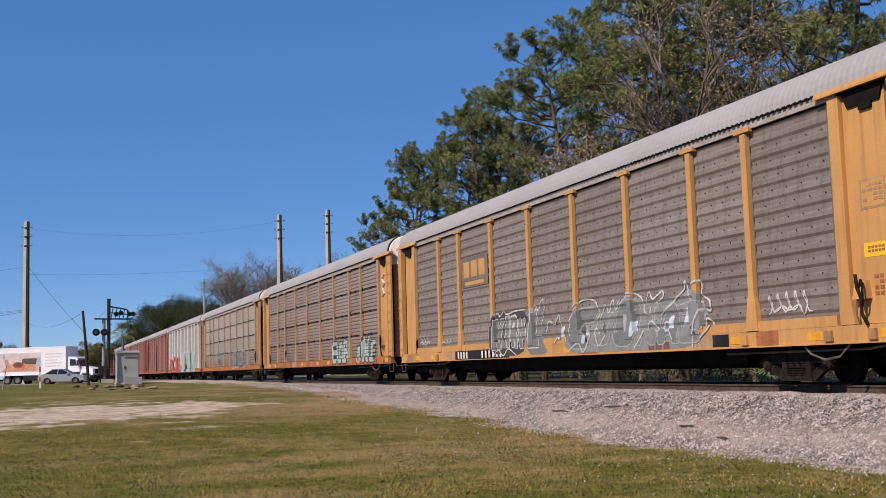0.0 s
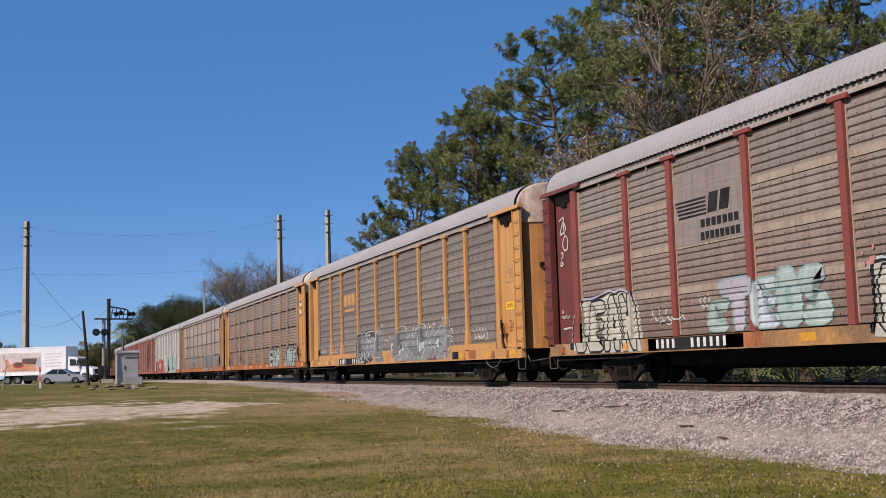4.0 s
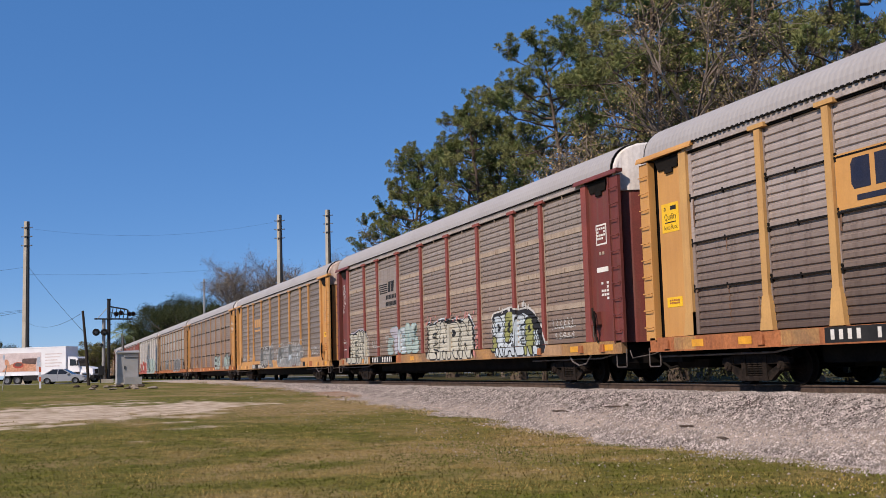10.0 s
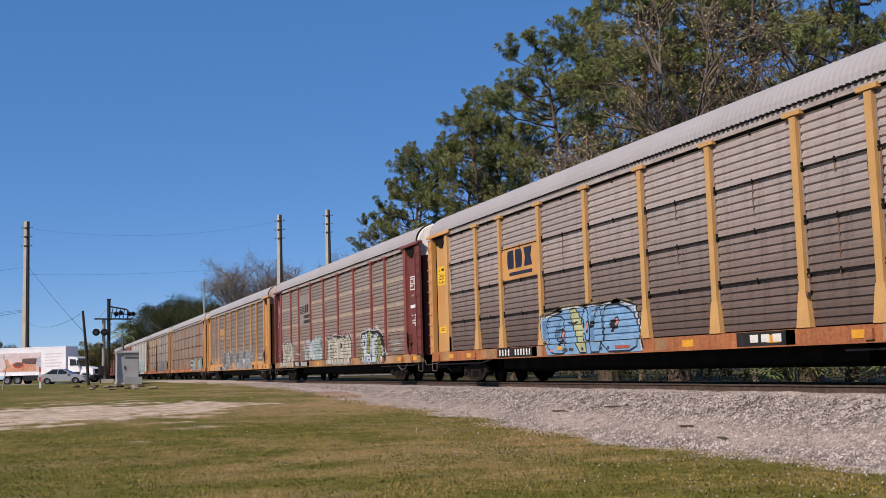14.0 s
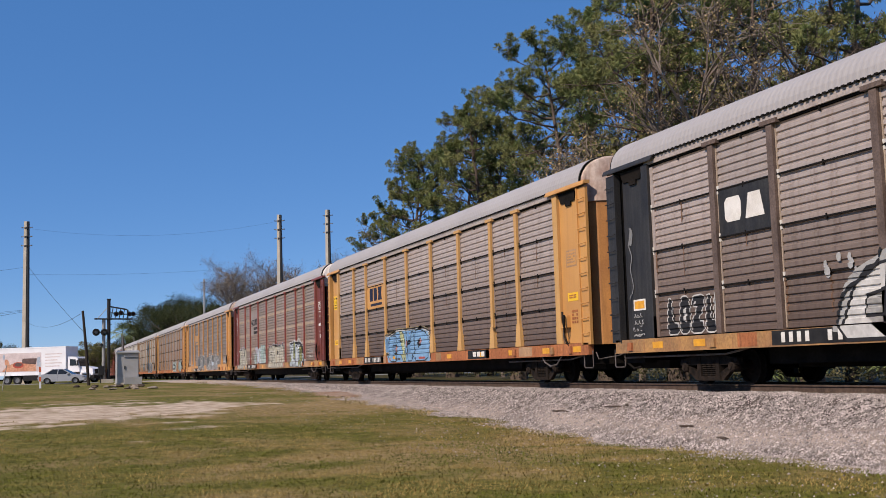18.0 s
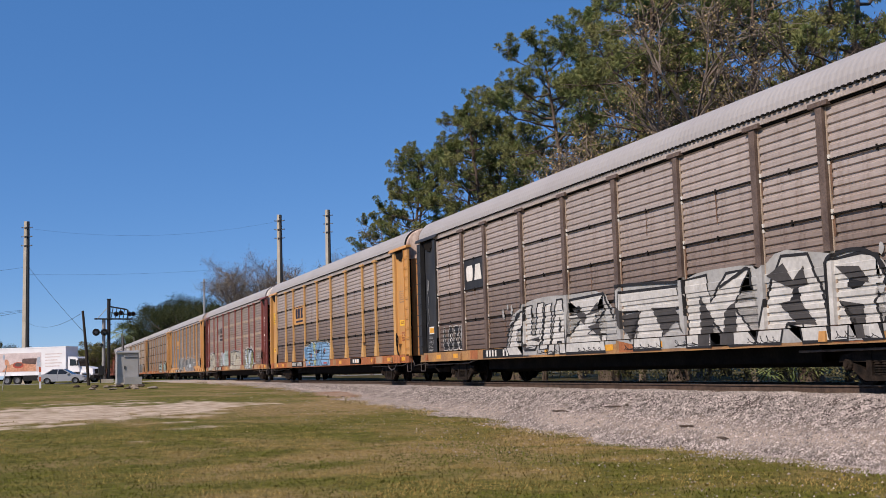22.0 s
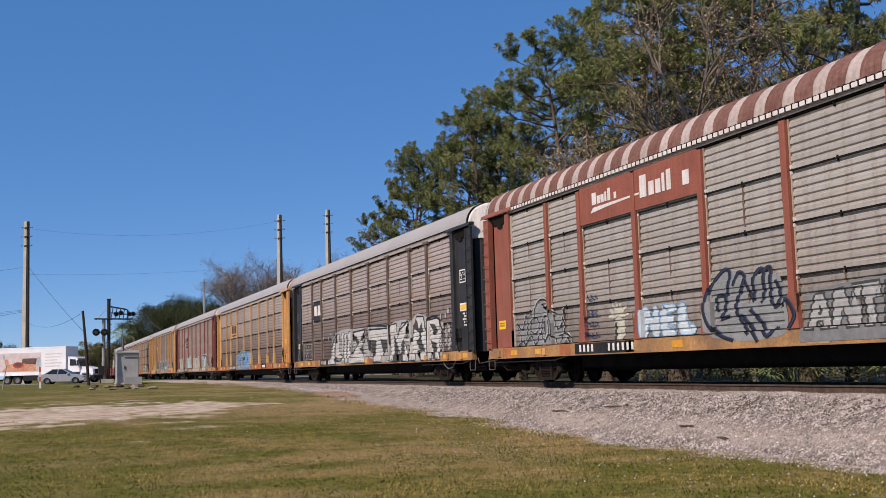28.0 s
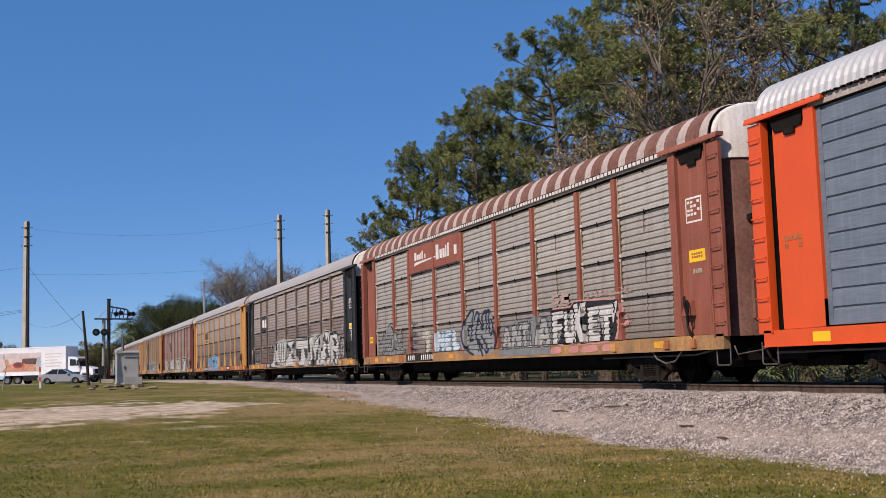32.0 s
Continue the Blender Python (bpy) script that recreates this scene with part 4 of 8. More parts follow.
def tag(car, box, material, seed, width=0.018, loops=5, label="", out=0.012):
    """A looping sprayed signature, and a stroke under it or through it."""
    x0, x1, z0, z1 = box
    rng = random.Random(seed)
    tall, flat, faces, pts, n = z1 - z0, [], [], [], loops * 10
    heads = [rng.uniform(0.45, 1.0) for _ in range(loops + 2)]
    feet = [rng.uniform(0.0, 0.25) for _ in range(loops + 2)]
    swing = (x1 - x0) / loops * rng.uniform(0.25, 0.5)
    for i in range(n + 1):
        u = i / n * loops
        k, c = int(u), 0.5 - 0.5 * math.cos(2 * math.pi * u)
        head = heads[k] * (1 - (u - k)) + heads[k + 1] * (u - k)
        pts.append((x0 + (x1 - x0) * i / n + swing * math.sin(2 * math.pi * u + 0.6), z0 + tall * (feet[k] * (1 - c) + head * c)))
    ribbon(flat, faces, pts, width)
    drape(car, flat, faces, out, material, label, name="graffiti_tag")
    flat, faces = [], []
    a, b = rng.uniform(0.0, 0.3), rng.uniform(0.7, 1.0)
    ribbon(flat, faces, [(x0 + (x1 - x0) * (a + (b - a) * j / 8), z0 + tall * (0.10 * math.sin(j * 1.1 + seed) + 0.06 + 0.25 * (seed % 3) / 2)) for j in range(9)], width * 0.8)
    drape(car, flat, faces, out + 0.004, material, label, name="graffiti_tag")


def splash(car, count, box, material, seed, size=(0.04, 0.12)):
    """Dabs of spray round a piece."""
    rng = random.Random(seed)
    flat, faces = [], []
    for _ in range(count):
        cx, cz, r = rng.uniform(box[0], box[1]), rng.uniform(box[2], box[3]), rng.uniform(*size)
        k = len(flat)
        flat += [(cx + r * math.cos(i * 0.785) * rng.uniform(0.7, 1.3), cz + 1.5 * r * math.sin(i * 0.785) * rng.uniform(0.7, 1.3), 0.0003 * len(faces)) for i in range(8)]
        faces.append(tuple(range(k, k + 8)))
    drape(car, flat, faces, 0.016, material, name="overspray", kind="stuff")


def rust_streaks(car, material, seed, amount=0.6):
    """Rusty drips below the clips and beside the posts."""
    rng = random.Random(seed)
    flat, faces = [], []
    for i in range(9):
        mid = (EDGES[i] + EDGES[i + 1]) / 2
        for x, w in ((mid, 0.022), (EDGES[i] + 0.16, 0.03), (EDGES[i + 1] - 0.16, 0.03)):
            for r in range(1, 4):
                if rng.random() < amount:
                    top, run = 1.08 + r * ROW_STEP - 0.04, rng.uniform(0.2, 0.85)
                    ribbon(flat, faces, [(x + rng.uniform(-0.006, 0.006), top - run * j / 6) for j in range(7)], w * rng.uniform(0.6, 1.2))
    drape(car, flat, faces, 0.003, material, "rusty drips on the sheets", name="rust_stain", kind="stuff")


def marks(parent, name, m, count, w, h, material, pitch=1.5, rows=1, seed=0):
    """A line of plain bars where lettering stands."""
    rng = random.Random(seed)
    s = Shape()
    if name == "number":
        w, pitch = w * 0.62, pitch / 0.62
    one = None if rows > 1 else Shape().box(-w / 2, w / 2, -0.004, 0.0, -h / 2, h / 2).mesh(name, material)
    for r in range(rows):
        for i in range(count):
            x = (i - (count - 1) / 2) * w * pitch
            if one:
                part(name, one, parent, m @ pose(x, 0, 0))
            elif rng.random() > 0.2:
                s.box(x - w / 2, x + w / 2, -0.004, 0.0, -r * h * 1.6 - h / 2, -r * h * 1.6 + h / 2)
    if not one:
        part(name, s.mesh(name, material), parent, m)["kind"] = "stuff"


def plate(parent, name, x0, x1, z0, z1, y, material, label="", depth=0.006):
    return part(name, Shape().box(x0, x1, y - depth, y, z0, z1).mesh(name, material), parent, label=label)


def autorack(label, x, paint_mat, post_mat, sheets, sill, roof=None, flare=1, cap=1, seam="black", rows=4, cap_mat=None, header=None, end_mat=None, near=True, roof_shape=None, style="ribbed", hook=None, group="autorack cars of the train"):
    """A covered car carrier: x is where it stands along the train."""
    roof, cap_mat, header, end_mat = roof or M["roof"], cap_mat or M["cap"], header or paint_mat, end_mat or paint_mat
    car = thing("autorack_car", label, "freight car", pose(x, RAIL_Y, 0), group)
    if flare:
        FLARED.add(car.name)
    if rows == 4 and near:
        WAVY.add(car.name)
    part("roof", in_material(roof_shape or ROOF, roof), car, label="curved ribbed metal roof")
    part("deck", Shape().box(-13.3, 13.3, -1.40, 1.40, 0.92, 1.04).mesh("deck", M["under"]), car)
    part("centre_sill", Shape().box(-13.25, 13.25, -0.42, 0.42, 0.40, 0.92).mesh("centre_sill", M["under"]), car, label="near-black underframe")
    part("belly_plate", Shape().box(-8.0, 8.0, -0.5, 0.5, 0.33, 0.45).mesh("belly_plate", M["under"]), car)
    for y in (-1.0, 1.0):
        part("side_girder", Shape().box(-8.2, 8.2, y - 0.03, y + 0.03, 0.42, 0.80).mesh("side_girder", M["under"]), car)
    for sg in (-1, 1):
        turn = pose(0, 0, 0) if sg < 0 else pose(0, 0, 0, 0, 0, 180)
        part("side_sill", Shape().box(-13.55, 13.55, -FACE, -1.38, 0.745, SILL_T).box(-13.55, 13.55, -FACE - 0.03, -FACE + 0.02, 0.735, 0.755).mesh("side_sill", sill), car, turn)
        part("eave_rail", Shape().box(-11.9, 11.9, -1.50, -1.42, 5.035, 5.20).mesh("eave_rail", M["eave"]), car, turn)
        part("roof_rib_shade", RIB_SHADE, car, turn)["kind"] = "stuff"
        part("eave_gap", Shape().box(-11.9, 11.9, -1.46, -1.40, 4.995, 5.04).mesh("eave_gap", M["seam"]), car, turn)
        for p in POSTS:
            part("post", in_material(POST[flare, cap], post_mat), car, turn @ pose(p, -1.455, 0))
            if near and sg < 0:
                for q in (-1, 1):
                    part("edge_strip", in_material(EDGE, M["batten"] if hook or seam == "pale" else sheets[1]), car, turn @ pose(p + q * 0.112, -1.455, 0))
        n_rows = rows if (sg < 0 and near) else 1
        step = (TOP - 0.03 - 1.08) / n_rows
        for i in range(len(EDGES) - 1):
            a, b = EDGES[i] + 0.085, EDGES[i + 1] - 0.085
            if i == 0:
                a -= 0.08
            if i == 8:
                b += 0.08
            for r in range(n_rows):
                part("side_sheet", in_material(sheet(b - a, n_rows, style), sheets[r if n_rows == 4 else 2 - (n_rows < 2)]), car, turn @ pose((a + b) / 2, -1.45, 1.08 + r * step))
                if n_rows == 4 and near:
                    z = 1.08 + (r + 1) * step - 0.015
                    cm = M["seam"] if seam == "black" else M["batten"]
                    part("clip", in_material(CLIP, cm), car, turn @ pose((a + b) / 2, -1.455, z))
                    if r < 3:
                        for e in (a + 0.04, b - 0.04):
                            part("bracket", in_material(HOOK, hook or (M["seam"] if seam == "black" else M["batten"])), car, turn @ pose(e, -1.455, z))
        if n_rows == 4:
            for r in range(1, 4):
                z = 1.08 + r * step - 0.03
                if seam == "black":
                    part("seam_rail", Shape().box(-11.7, 11.7, -1.474, -1.40, z - 0.006, z + 0.028).mesh("seam_rail", M["seam"]), car, turn)
                else:
                    part("seam_batten", Shape().box(-11.7, 11.7, -1.462, -1.40, z - 0.055, z + 0.085).mesh("seam_batten", M["batten"]), car, turn, "pale batten across the sheets")
        # the ends of the side: jamb, smooth panel, corner post with its ladder, header beam
        for e in (-1, 1):
            x0, x1 = sorted((e * 11.72, e * 12.0))
            w = 0.10
            part("jamb", Shape().box(x0, x1, -FACE, -1.38, 1.06, 5.06).box(x0 - w * (e < 0) - 0.0, x1 + w * (e > 0), -FACE - 0.01, -1.40, 1.06, 1.55, taper=(x0, x1, -FACE - 0.01, -1.40)).mesh("jamb", post_mat if post_mat is not M["post_dark"] else paint_mat), car, turn)
            if near and sg < 0:
                x0, x1 = sorted((e * 11.735, e * 11.60))
                for r in range(n_rows):
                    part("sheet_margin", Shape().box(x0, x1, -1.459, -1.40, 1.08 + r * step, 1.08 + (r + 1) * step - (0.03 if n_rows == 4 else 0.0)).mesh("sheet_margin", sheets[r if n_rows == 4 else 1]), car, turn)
            x0, x1 = sorted((e * 12.0, e * 13.04))
            part("end_panel", Shape().box(x0, x1, -1.44, -1.38, 1.06, 5.08).mesh("end_panel", paint_mat), car, turn)
            # the channel's shade is put into its near-black colour
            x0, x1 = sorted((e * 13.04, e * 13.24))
            part("channel", Shape().box(x0, x1, -1.24, -1.20, 1.06, 5.08).mesh("channel", M["under"]), car, turn, "recessed channel behind the ladder, painted near-black for its shade")
            x0, x1 = sorted((e * 13.24, e * 13.70))
            angle = [(13.24, -FACE - 0.035), (13.28, -FACE - 0.035), (13.28, -FACE), (13.70, -FACE), (13.70, -1.455), (13.66, -1.455), (13.66, -1.49), (13.28, -1.49), (13.28, -1.40), (13.24, -1.40)]
            cp = part("corner_post", Shape().prism([(e * u, v) for u, v in angle], 1.0, 5.06).mesh("corner_post", paint_mat), car, turn)
            # a black plate gives the gap beside the end door its shade
            part("gap_plate", Shape().box(*sorted((e * 13.26, e * 13.31)), -1.485, -1.27, 1.02, 5.06).mesh("gap_plate", M["seam"]), car, turn, "black plate put in for the shaded gap beside the end door")
            if near or e > 0:
                for k in range(10):
                    part("rung", in_material(RUNG, paint_mat), cp, pose(e * 13.49, -FACE, 1.30 + 0.385 * k))
            x0, x1 = sorted((e * 11.42, e * 13.74))
            part("header_beam", Shape().box(x0, x1, -FACE - 0.07, -1.40, 5.125, 5.215, taper=(x0, x1, -FACE - 0.03, -1.40)).box(x0, x1, -FACE - 0.07, -FACE - 0.05, 5.095, 5.13).mesh("header_beam", header), car, turn)
            # one black box stands in for the dark cavity and its latch gear
            x0, x1 = sorted((e * 12.15, e * 12.95))
            part("latch_housing", Shape().box(x0, x1, -1.475, -1.43, 4.80, 5.06, taper=(x0 - 0.1, x1 + 0.1, -1.50, -1.43)).box(x0 + 0.3, x1 - 0.2, -1.49, -1.43, 4.70, 4.82).mesh("latch_housing", M["under"]), car, turn, "black box for the latch gear and dark cavity under the header")
            if near:
                part("stirrup_step", STIRRUP, car, turn @ pose(e * 13.45, -1.48, 0.44))
    for e in (-1, 1):
        turn = pose(0, 0, 0) if e > 0 else pose(0, 0, 0, 0, 0, 180)
        half = roof_line()
        full = half + [(-y, z) for y, z in reversed(half[:-1])]
        ys = [-1.30 + 2.6 * i / 14 for i in range(15)]
        bow = lambda y: 13.30 + 0.50 * math.sqrt(max(0.0, 1 - (y / 1.36) ** 2))
        door = Shape().grid([[(bow(y), y, z) for z in (1.0, 2.9, 2.92, 4.72)] for y in ys])
        door.grid([[(bow(y) - 0.04, y, z) for z in (1.0, 4.72)] for y in reversed(ys)])
        d = part("end_door", door.mesh("end_door", end_mat), car, turn, "bowed metal end door")
        part("inset_panel", Shape().box(13.66, 13.765, -0.88, -0.42, 1.35, 2.35).mesh("inset_panel", end_mat), d)
        part("latch", Shape().box(13.70, 13.84, -0.92, -0.30, 3.38, 3.5).mesh("latch", M["seam"]), d)
        rim = [(y * 0.965, 4.72 + (z - 4.72) * 0.972) for y, z in [(-1.50, 4.72), (-1.54, 5.0)] + full + [(1.54, 5.0), (1.50, 4.72)]]
        front = lambda y: max(13.50, bow(y * 0.94) + 0.035)
        cap = Shape().grid([[(13.40, y, z), (front(y) - 0.07, y, z), (front(y) - 0.02, y * 0.985, 4.72 + (z - 4.72) * 0.985), (front(y), y * 0.96, 4.72 + (z - 4.72) * 0.955),
                             (front(y), y * 0.96, 4.72 + (z - 4.72) * 0.5), (front(y), y * 0.96, 4.70), (front(y) - 0.05, y * 0.94, 4.69)] for y, z in rim])
        part("roof_cap", cap.mesh("roof_cap", cap_mat), car, turn, "pale rounded roof end")
        strip = [(13.40 + q, y * 1.006, 5.19 + (z - 5.19) * 1.015) for q in (0.0, 0.035) for y, z in full]
        part("roof_edge", Shape().grid([strip[:len(full)], strip[len(full):]]).mesh("roof_edge", M["seam"]), car, turn)
        part("coupler", COUPLER, car, turn)
        part("end_sill", END_SILL, car, turn, "near-black end sill above the coupler")
        if near:
            part("brake_hose", HOSE, car, turn)
            part("uncoupling_lever", LIFT_BAR, car, turn)
            part("brake_pipe", BRAKE_ROD, car, pose(0, 0, 0) if e > 0 else pose(-21.4, 0, 0))
        tr = part("truck", BOLSTER, car, pose(e * 10.05, 0, 0), "four-wheel freight truck of rusty cast steel")
        for sy in (0, 180):
            part("side_frame", SIDE_FRAME, tr, pose(0, 0, 0, 0, 0, sy))
            if near and sy == 0:
                for q in (-0.22, 0.0, 0.22):
                    part("spring", SPRING, tr, pose(q * 0.85, -1.18, 0.02))
            for q in (-0.88, 0.88):
                part("bearing", BEARING, tr, pose(q, 0, 0.378, 0, 0, sy))
        for q in (-0.88, 0.88):
            ws = part("wheelset", WHEELSET, tr, pose(q, 0, 0.378))
            if near:
                WHEELSETS.append(ws)
    if near:
        hb = part("hand_brake", in_material(BRAKE_BOX, paint_mat), car, pose(12.30, -1.46, 1.18), "geared hand brake with a black wheel")
        part("hand_wheel", BRAKE_RING, hb)
        for k in range(2):
            part("spoke", BRAKE_SPOKE, hb, pose(0.06, 0, 0.40, 0, 180 * k, 0))
        part("brake_lever", BRAKE_LEVER, hb)
        part("brake_chain", BRAKE_CHAIN, hb)
        part("hose_loop", HOSE_LOOP, car, label="slack air hose under the sill")
    CARS.append((car, x))
    return car


WHEELSETS, CARS = [], []

# ---- the train, car by car ----
G = {k: mat("spray_" + k, c, tuple(v * 0.8 for v in c), 2.5, 0.6, bump=0, fine=12, fine_amt=0.12) for k, c in {
    "silver": (0.38, 0.375, 0.365), "white": (0.55, 0.535, 0.51), "cream": (0.52, 0.495, 0.41), "black": (0.022, 0.021, 0.022), "mint": (0.38, 0.46, 0.43),
    "blue": (0.20, 0.36, 0.55), "sage": (0.42, 0.44, 0.24), "pink": (0.55, 0.25, 0.22), "navy": (0.03, 0.045, 0.11), "grey": (0.20, 0.20, 0.20),
    "teal": (0.26, 0.38, 0.38), "red": (0.40, 0.09, 0.07), "faint": (0.42, 0.29, 0.25), "haze": (0.24, 0.19, 0.10), "olive": (0.30, 0.31, 0.11), "ice": (0.52, 0.58, 0.62), "mist": (0.25, 0.255, 0.255), "dim": (0.19, 0.20, 0.20), "lilac": (0.42, 0.40, 0.45), "char": (0.065, 0.06, 0.058)}.items()}
BACK = -1.462


def common_marks(car, sill_y=-FACE, dark=False, seed=0):
    """Reflectors and stencilled plates along the sill and the end panels."""
    rng = random.Random(seed)
    for x in (-11.6, -9.9, -2.6, 0.9, 3.2, 6.2, 8.6, 11.0, 12.9):
        if rng.random() < 0.85:
            plate(car, "reflector", x - 0.22, x + 0.22, 0.82, 0.97, -FACE, M["reflector"])
    for x in (-12.75, -9.35, 8.85, 11.35, 12.5):
        x += rng.uniform(-0.12, 0.12)
        part("stake_pocket", Shape().box(x - 0.10, x + 0.10, sill_y - 0.06, sill_y, 0.79, 0.98, taper=(x - 0.085, x + 0.085, sill_y - 0.045, sill_y)).mesh("stake_pocket", rng.choice([M["tan_sill"], M["ochre"], M["rust_sill"]])), car)
    for x in (-12.1, -8.2, -4.6, 2.1, 7.2, 9.6):
        w = rng.uniform(0.25, 0.7)
        plate(car, "worn_patch", x - w, x + w, 0.765, 1.04, -FACE, rng.choice([M["tan_sill"], M["rust_sill"], M["yellow_old"]]), depth=0.003)


def data_plate(car, x, z, w, h, rim, ink, rows=5, seed=0):
    p = plate(car, "data_plate", x - w / 2, x + w / 2, z - h / 2, z + h / 2, -1.44, rim, depth=0.004)
    plate(p, "plate_face", x - w / 2 + 0.04, x + w / 2 - 0.04, z - h / 2 + 0.04, z + h / 2 - 0.04, -1.444, ink, depth=0.003)
    marks(p, "lettering", pose(x, -1.448, z + h / 2 - 0.11), 4, w / 6.5, h / 10, rim, 1.35, rows, seed)


def notice(car, x, z, w=0.6, h=0.24, ink=None):
    p = plate(car, "notice", x - w / 2, x + w / 2, z - h / 2, z + h / 2, -1.44, M["signyellow"], "yellow notice plate")
    marks(p, "lettering", pose(x, -1.447, z + h * 0.18), 5, w / 10, h / 6, ink or M["rust_sill"], 1.4, 2)


# the older yellow car, sheets without seams
car_a = autorack("yellow autorack with plain grey-brown perforated sheets and silver graffiti", -29.05, M["ochre"], M["ochre"],
                 P["dusk"], M["ochre"], flare=1, rows=2, seam="none", end_mat=M["ochre_dark"], cap_mat=M["cap_pink"], style="broad")
RAILED.add(car_a.name)
holes = Shape()
for bay in range(9):
    a, b = EDGES[bay] + 0.2, EDGES[bay + 1] - 0.2
    n = max(2, round((b - a) / 0.42))
    for r in range(12):
        for i in range(n):
            x, z = a + (b - a) * (i + 0.5 * (r % 2) + 0.25) / n, 1.45 + r * 0.285
            holes.box(x - 0.009, x + 0.009, -1.453, -1.440, z - 0.012, z + 0.012)
part("rivets", holes.mesh("rivets", M["hole"]), car_a, label="rows of dark rivet heads")["kind"] = "stuff"
for bay in range(9):
    a, b = EDGES[bay] + 0.12, EDGES[bay + 1] - 0.12
    part("foot_rail", Shape().box(a, b, -FACE - 0.005, -1.44, 1.05, 1.24).mesh("foot_rail", M["ochre"]), car_a)
p = plate(car_a, "emblem_board", -6.95, -4.62, 3.10, 4.08, BACK, P["dusk"][1])
marks(p, "emblem", pose(-5.8, BACK - 0.008, 3.68), 3, 0.52, 0.52, M["yellow"], 1.3)
marks(p, "emblem_bar", pose(-5.8, BACK - 0.008, 3.22), 1, 1.7, 0.12, M["yellow"])
marks(car_a, "number", pose(-6.9, -FACE - 0.004, 0.90), 4, 0.20, 0.22, M["white"], 1.3)
plate(car_a, "number_board", -7.6, -3.0, 0.76, 1.04, -FACE, M["ink"], depth=0.003)
marks(car_a, "number", pose(-4.4, -FACE - 0.004, 0.90), 6, 0.22, 0.22, M["white"], 1.35)
blot(car_a, [(-4.45, 0.80), (-4.42, 1.95), (-3.9, 2.16), (-3.0, 2.10), (-1.85, 2.10), (-1.75, 1.4), (-1.95, 0.80)], G["char"], 0.003, "dark ground of a silver graffiti piece")
blot(car_a, [(-1.75, 0.82), (-1.65, 2.0), (-1.2, 2.15), (-0.55, 2.28), (-0.65, 1.2), (-0.2, 0.80)], G["grey"], 0.002, "grey sprayed ground")
for ch, low, high, z0, z1 in (("K", (-4.3, -3.55), (-4.2, -3.45), 1.0, 1.95), ("I", (-3.5, -3.15), (-3.35, -3.05), 1.05, 2.02), ("R", (-3.1, -2.5), (-3.0, -2.45), 1.05, 2.0), ("N", (-2.5, -1.9), (-2.4, -1.95), 1.0, 1.9), ("L", (-1.6, -0.85), (-1.35, -0.7), 1.0, 2.1)):
    fat(car_a, ch, low, high, z0, z1, G["dim"], G["white"], 0.026, 0.008, "grey graffiti letter with a white rim", 0)
for pts in ([(-4.5, 0.8), (-4.48, 1.5), (-4.4, 1.98), (-4.0, 2.12), (-3.8, 2.02), (-3.5, 2.18), (-3.3, 2.06), (-2.6, 2.12), (-1.9, 2.12)], [(-1.5, 1.9), (-1.2, 2.2), (-1.0, 2.05), (-0.7, 2.34), (-0.6, 2.1), (-0.8, 1.6)],
            [(-4.2, 0.8), (-3.8, 1.0), (-3.4, 0.82), (-3.0, 1.02), (-2.4, 0.8)], [(-0.5, 1.4), (-0.3, 1.7), (0.1, 1.6), (0.3, 1.85), (0.5, 1.4), (0.2, 1.1)]):
    line(car_a, pts, 0.024, G["white"], 0.017)
blot(car_a, [(0.75, 0.80), (0.9, 1.7), (1.5, 2.0), (3.4, 1.95), (4.1, 2.12), (5.2, 1.9), (6.4, 1.95), (7.1, 2.1), (7.55, 1.5), (7.2, 1.1), (7.0, 0.78), (3.0, 0.80)], G["mist"], 0.002, "grey ground of a silver graffiti piece", 2)
for ch, low, high, z0, z1, fill in (("C", (0.95, 2.2), (1.2, 2.7), 0.9, 1.95, "dim"), ("U", (2.3, 3.3), (2.6, 3.5), 0.95, 1.75, "mist"), ("O", (3.4, 4.5), (3.6, 4.8), 0.9, 2.0, "dim"), ("N", (4.5, 5.5), (4.8, 5.7), 0.9, 1.85, "mist"), ("A", (5.5, 6.5), (5.7, 6.5), 0.9, 1.8, "dim"), ("Z", (6.4, 7.3), (6.4, 7.4), 0.9, 1.8, "mist")):
    fat(car_a, ch, low, high, z0, z1, G[fill], G["silver"], 0.016, 0.008, "silver-grey graffiti letter with a pale rim", 1)
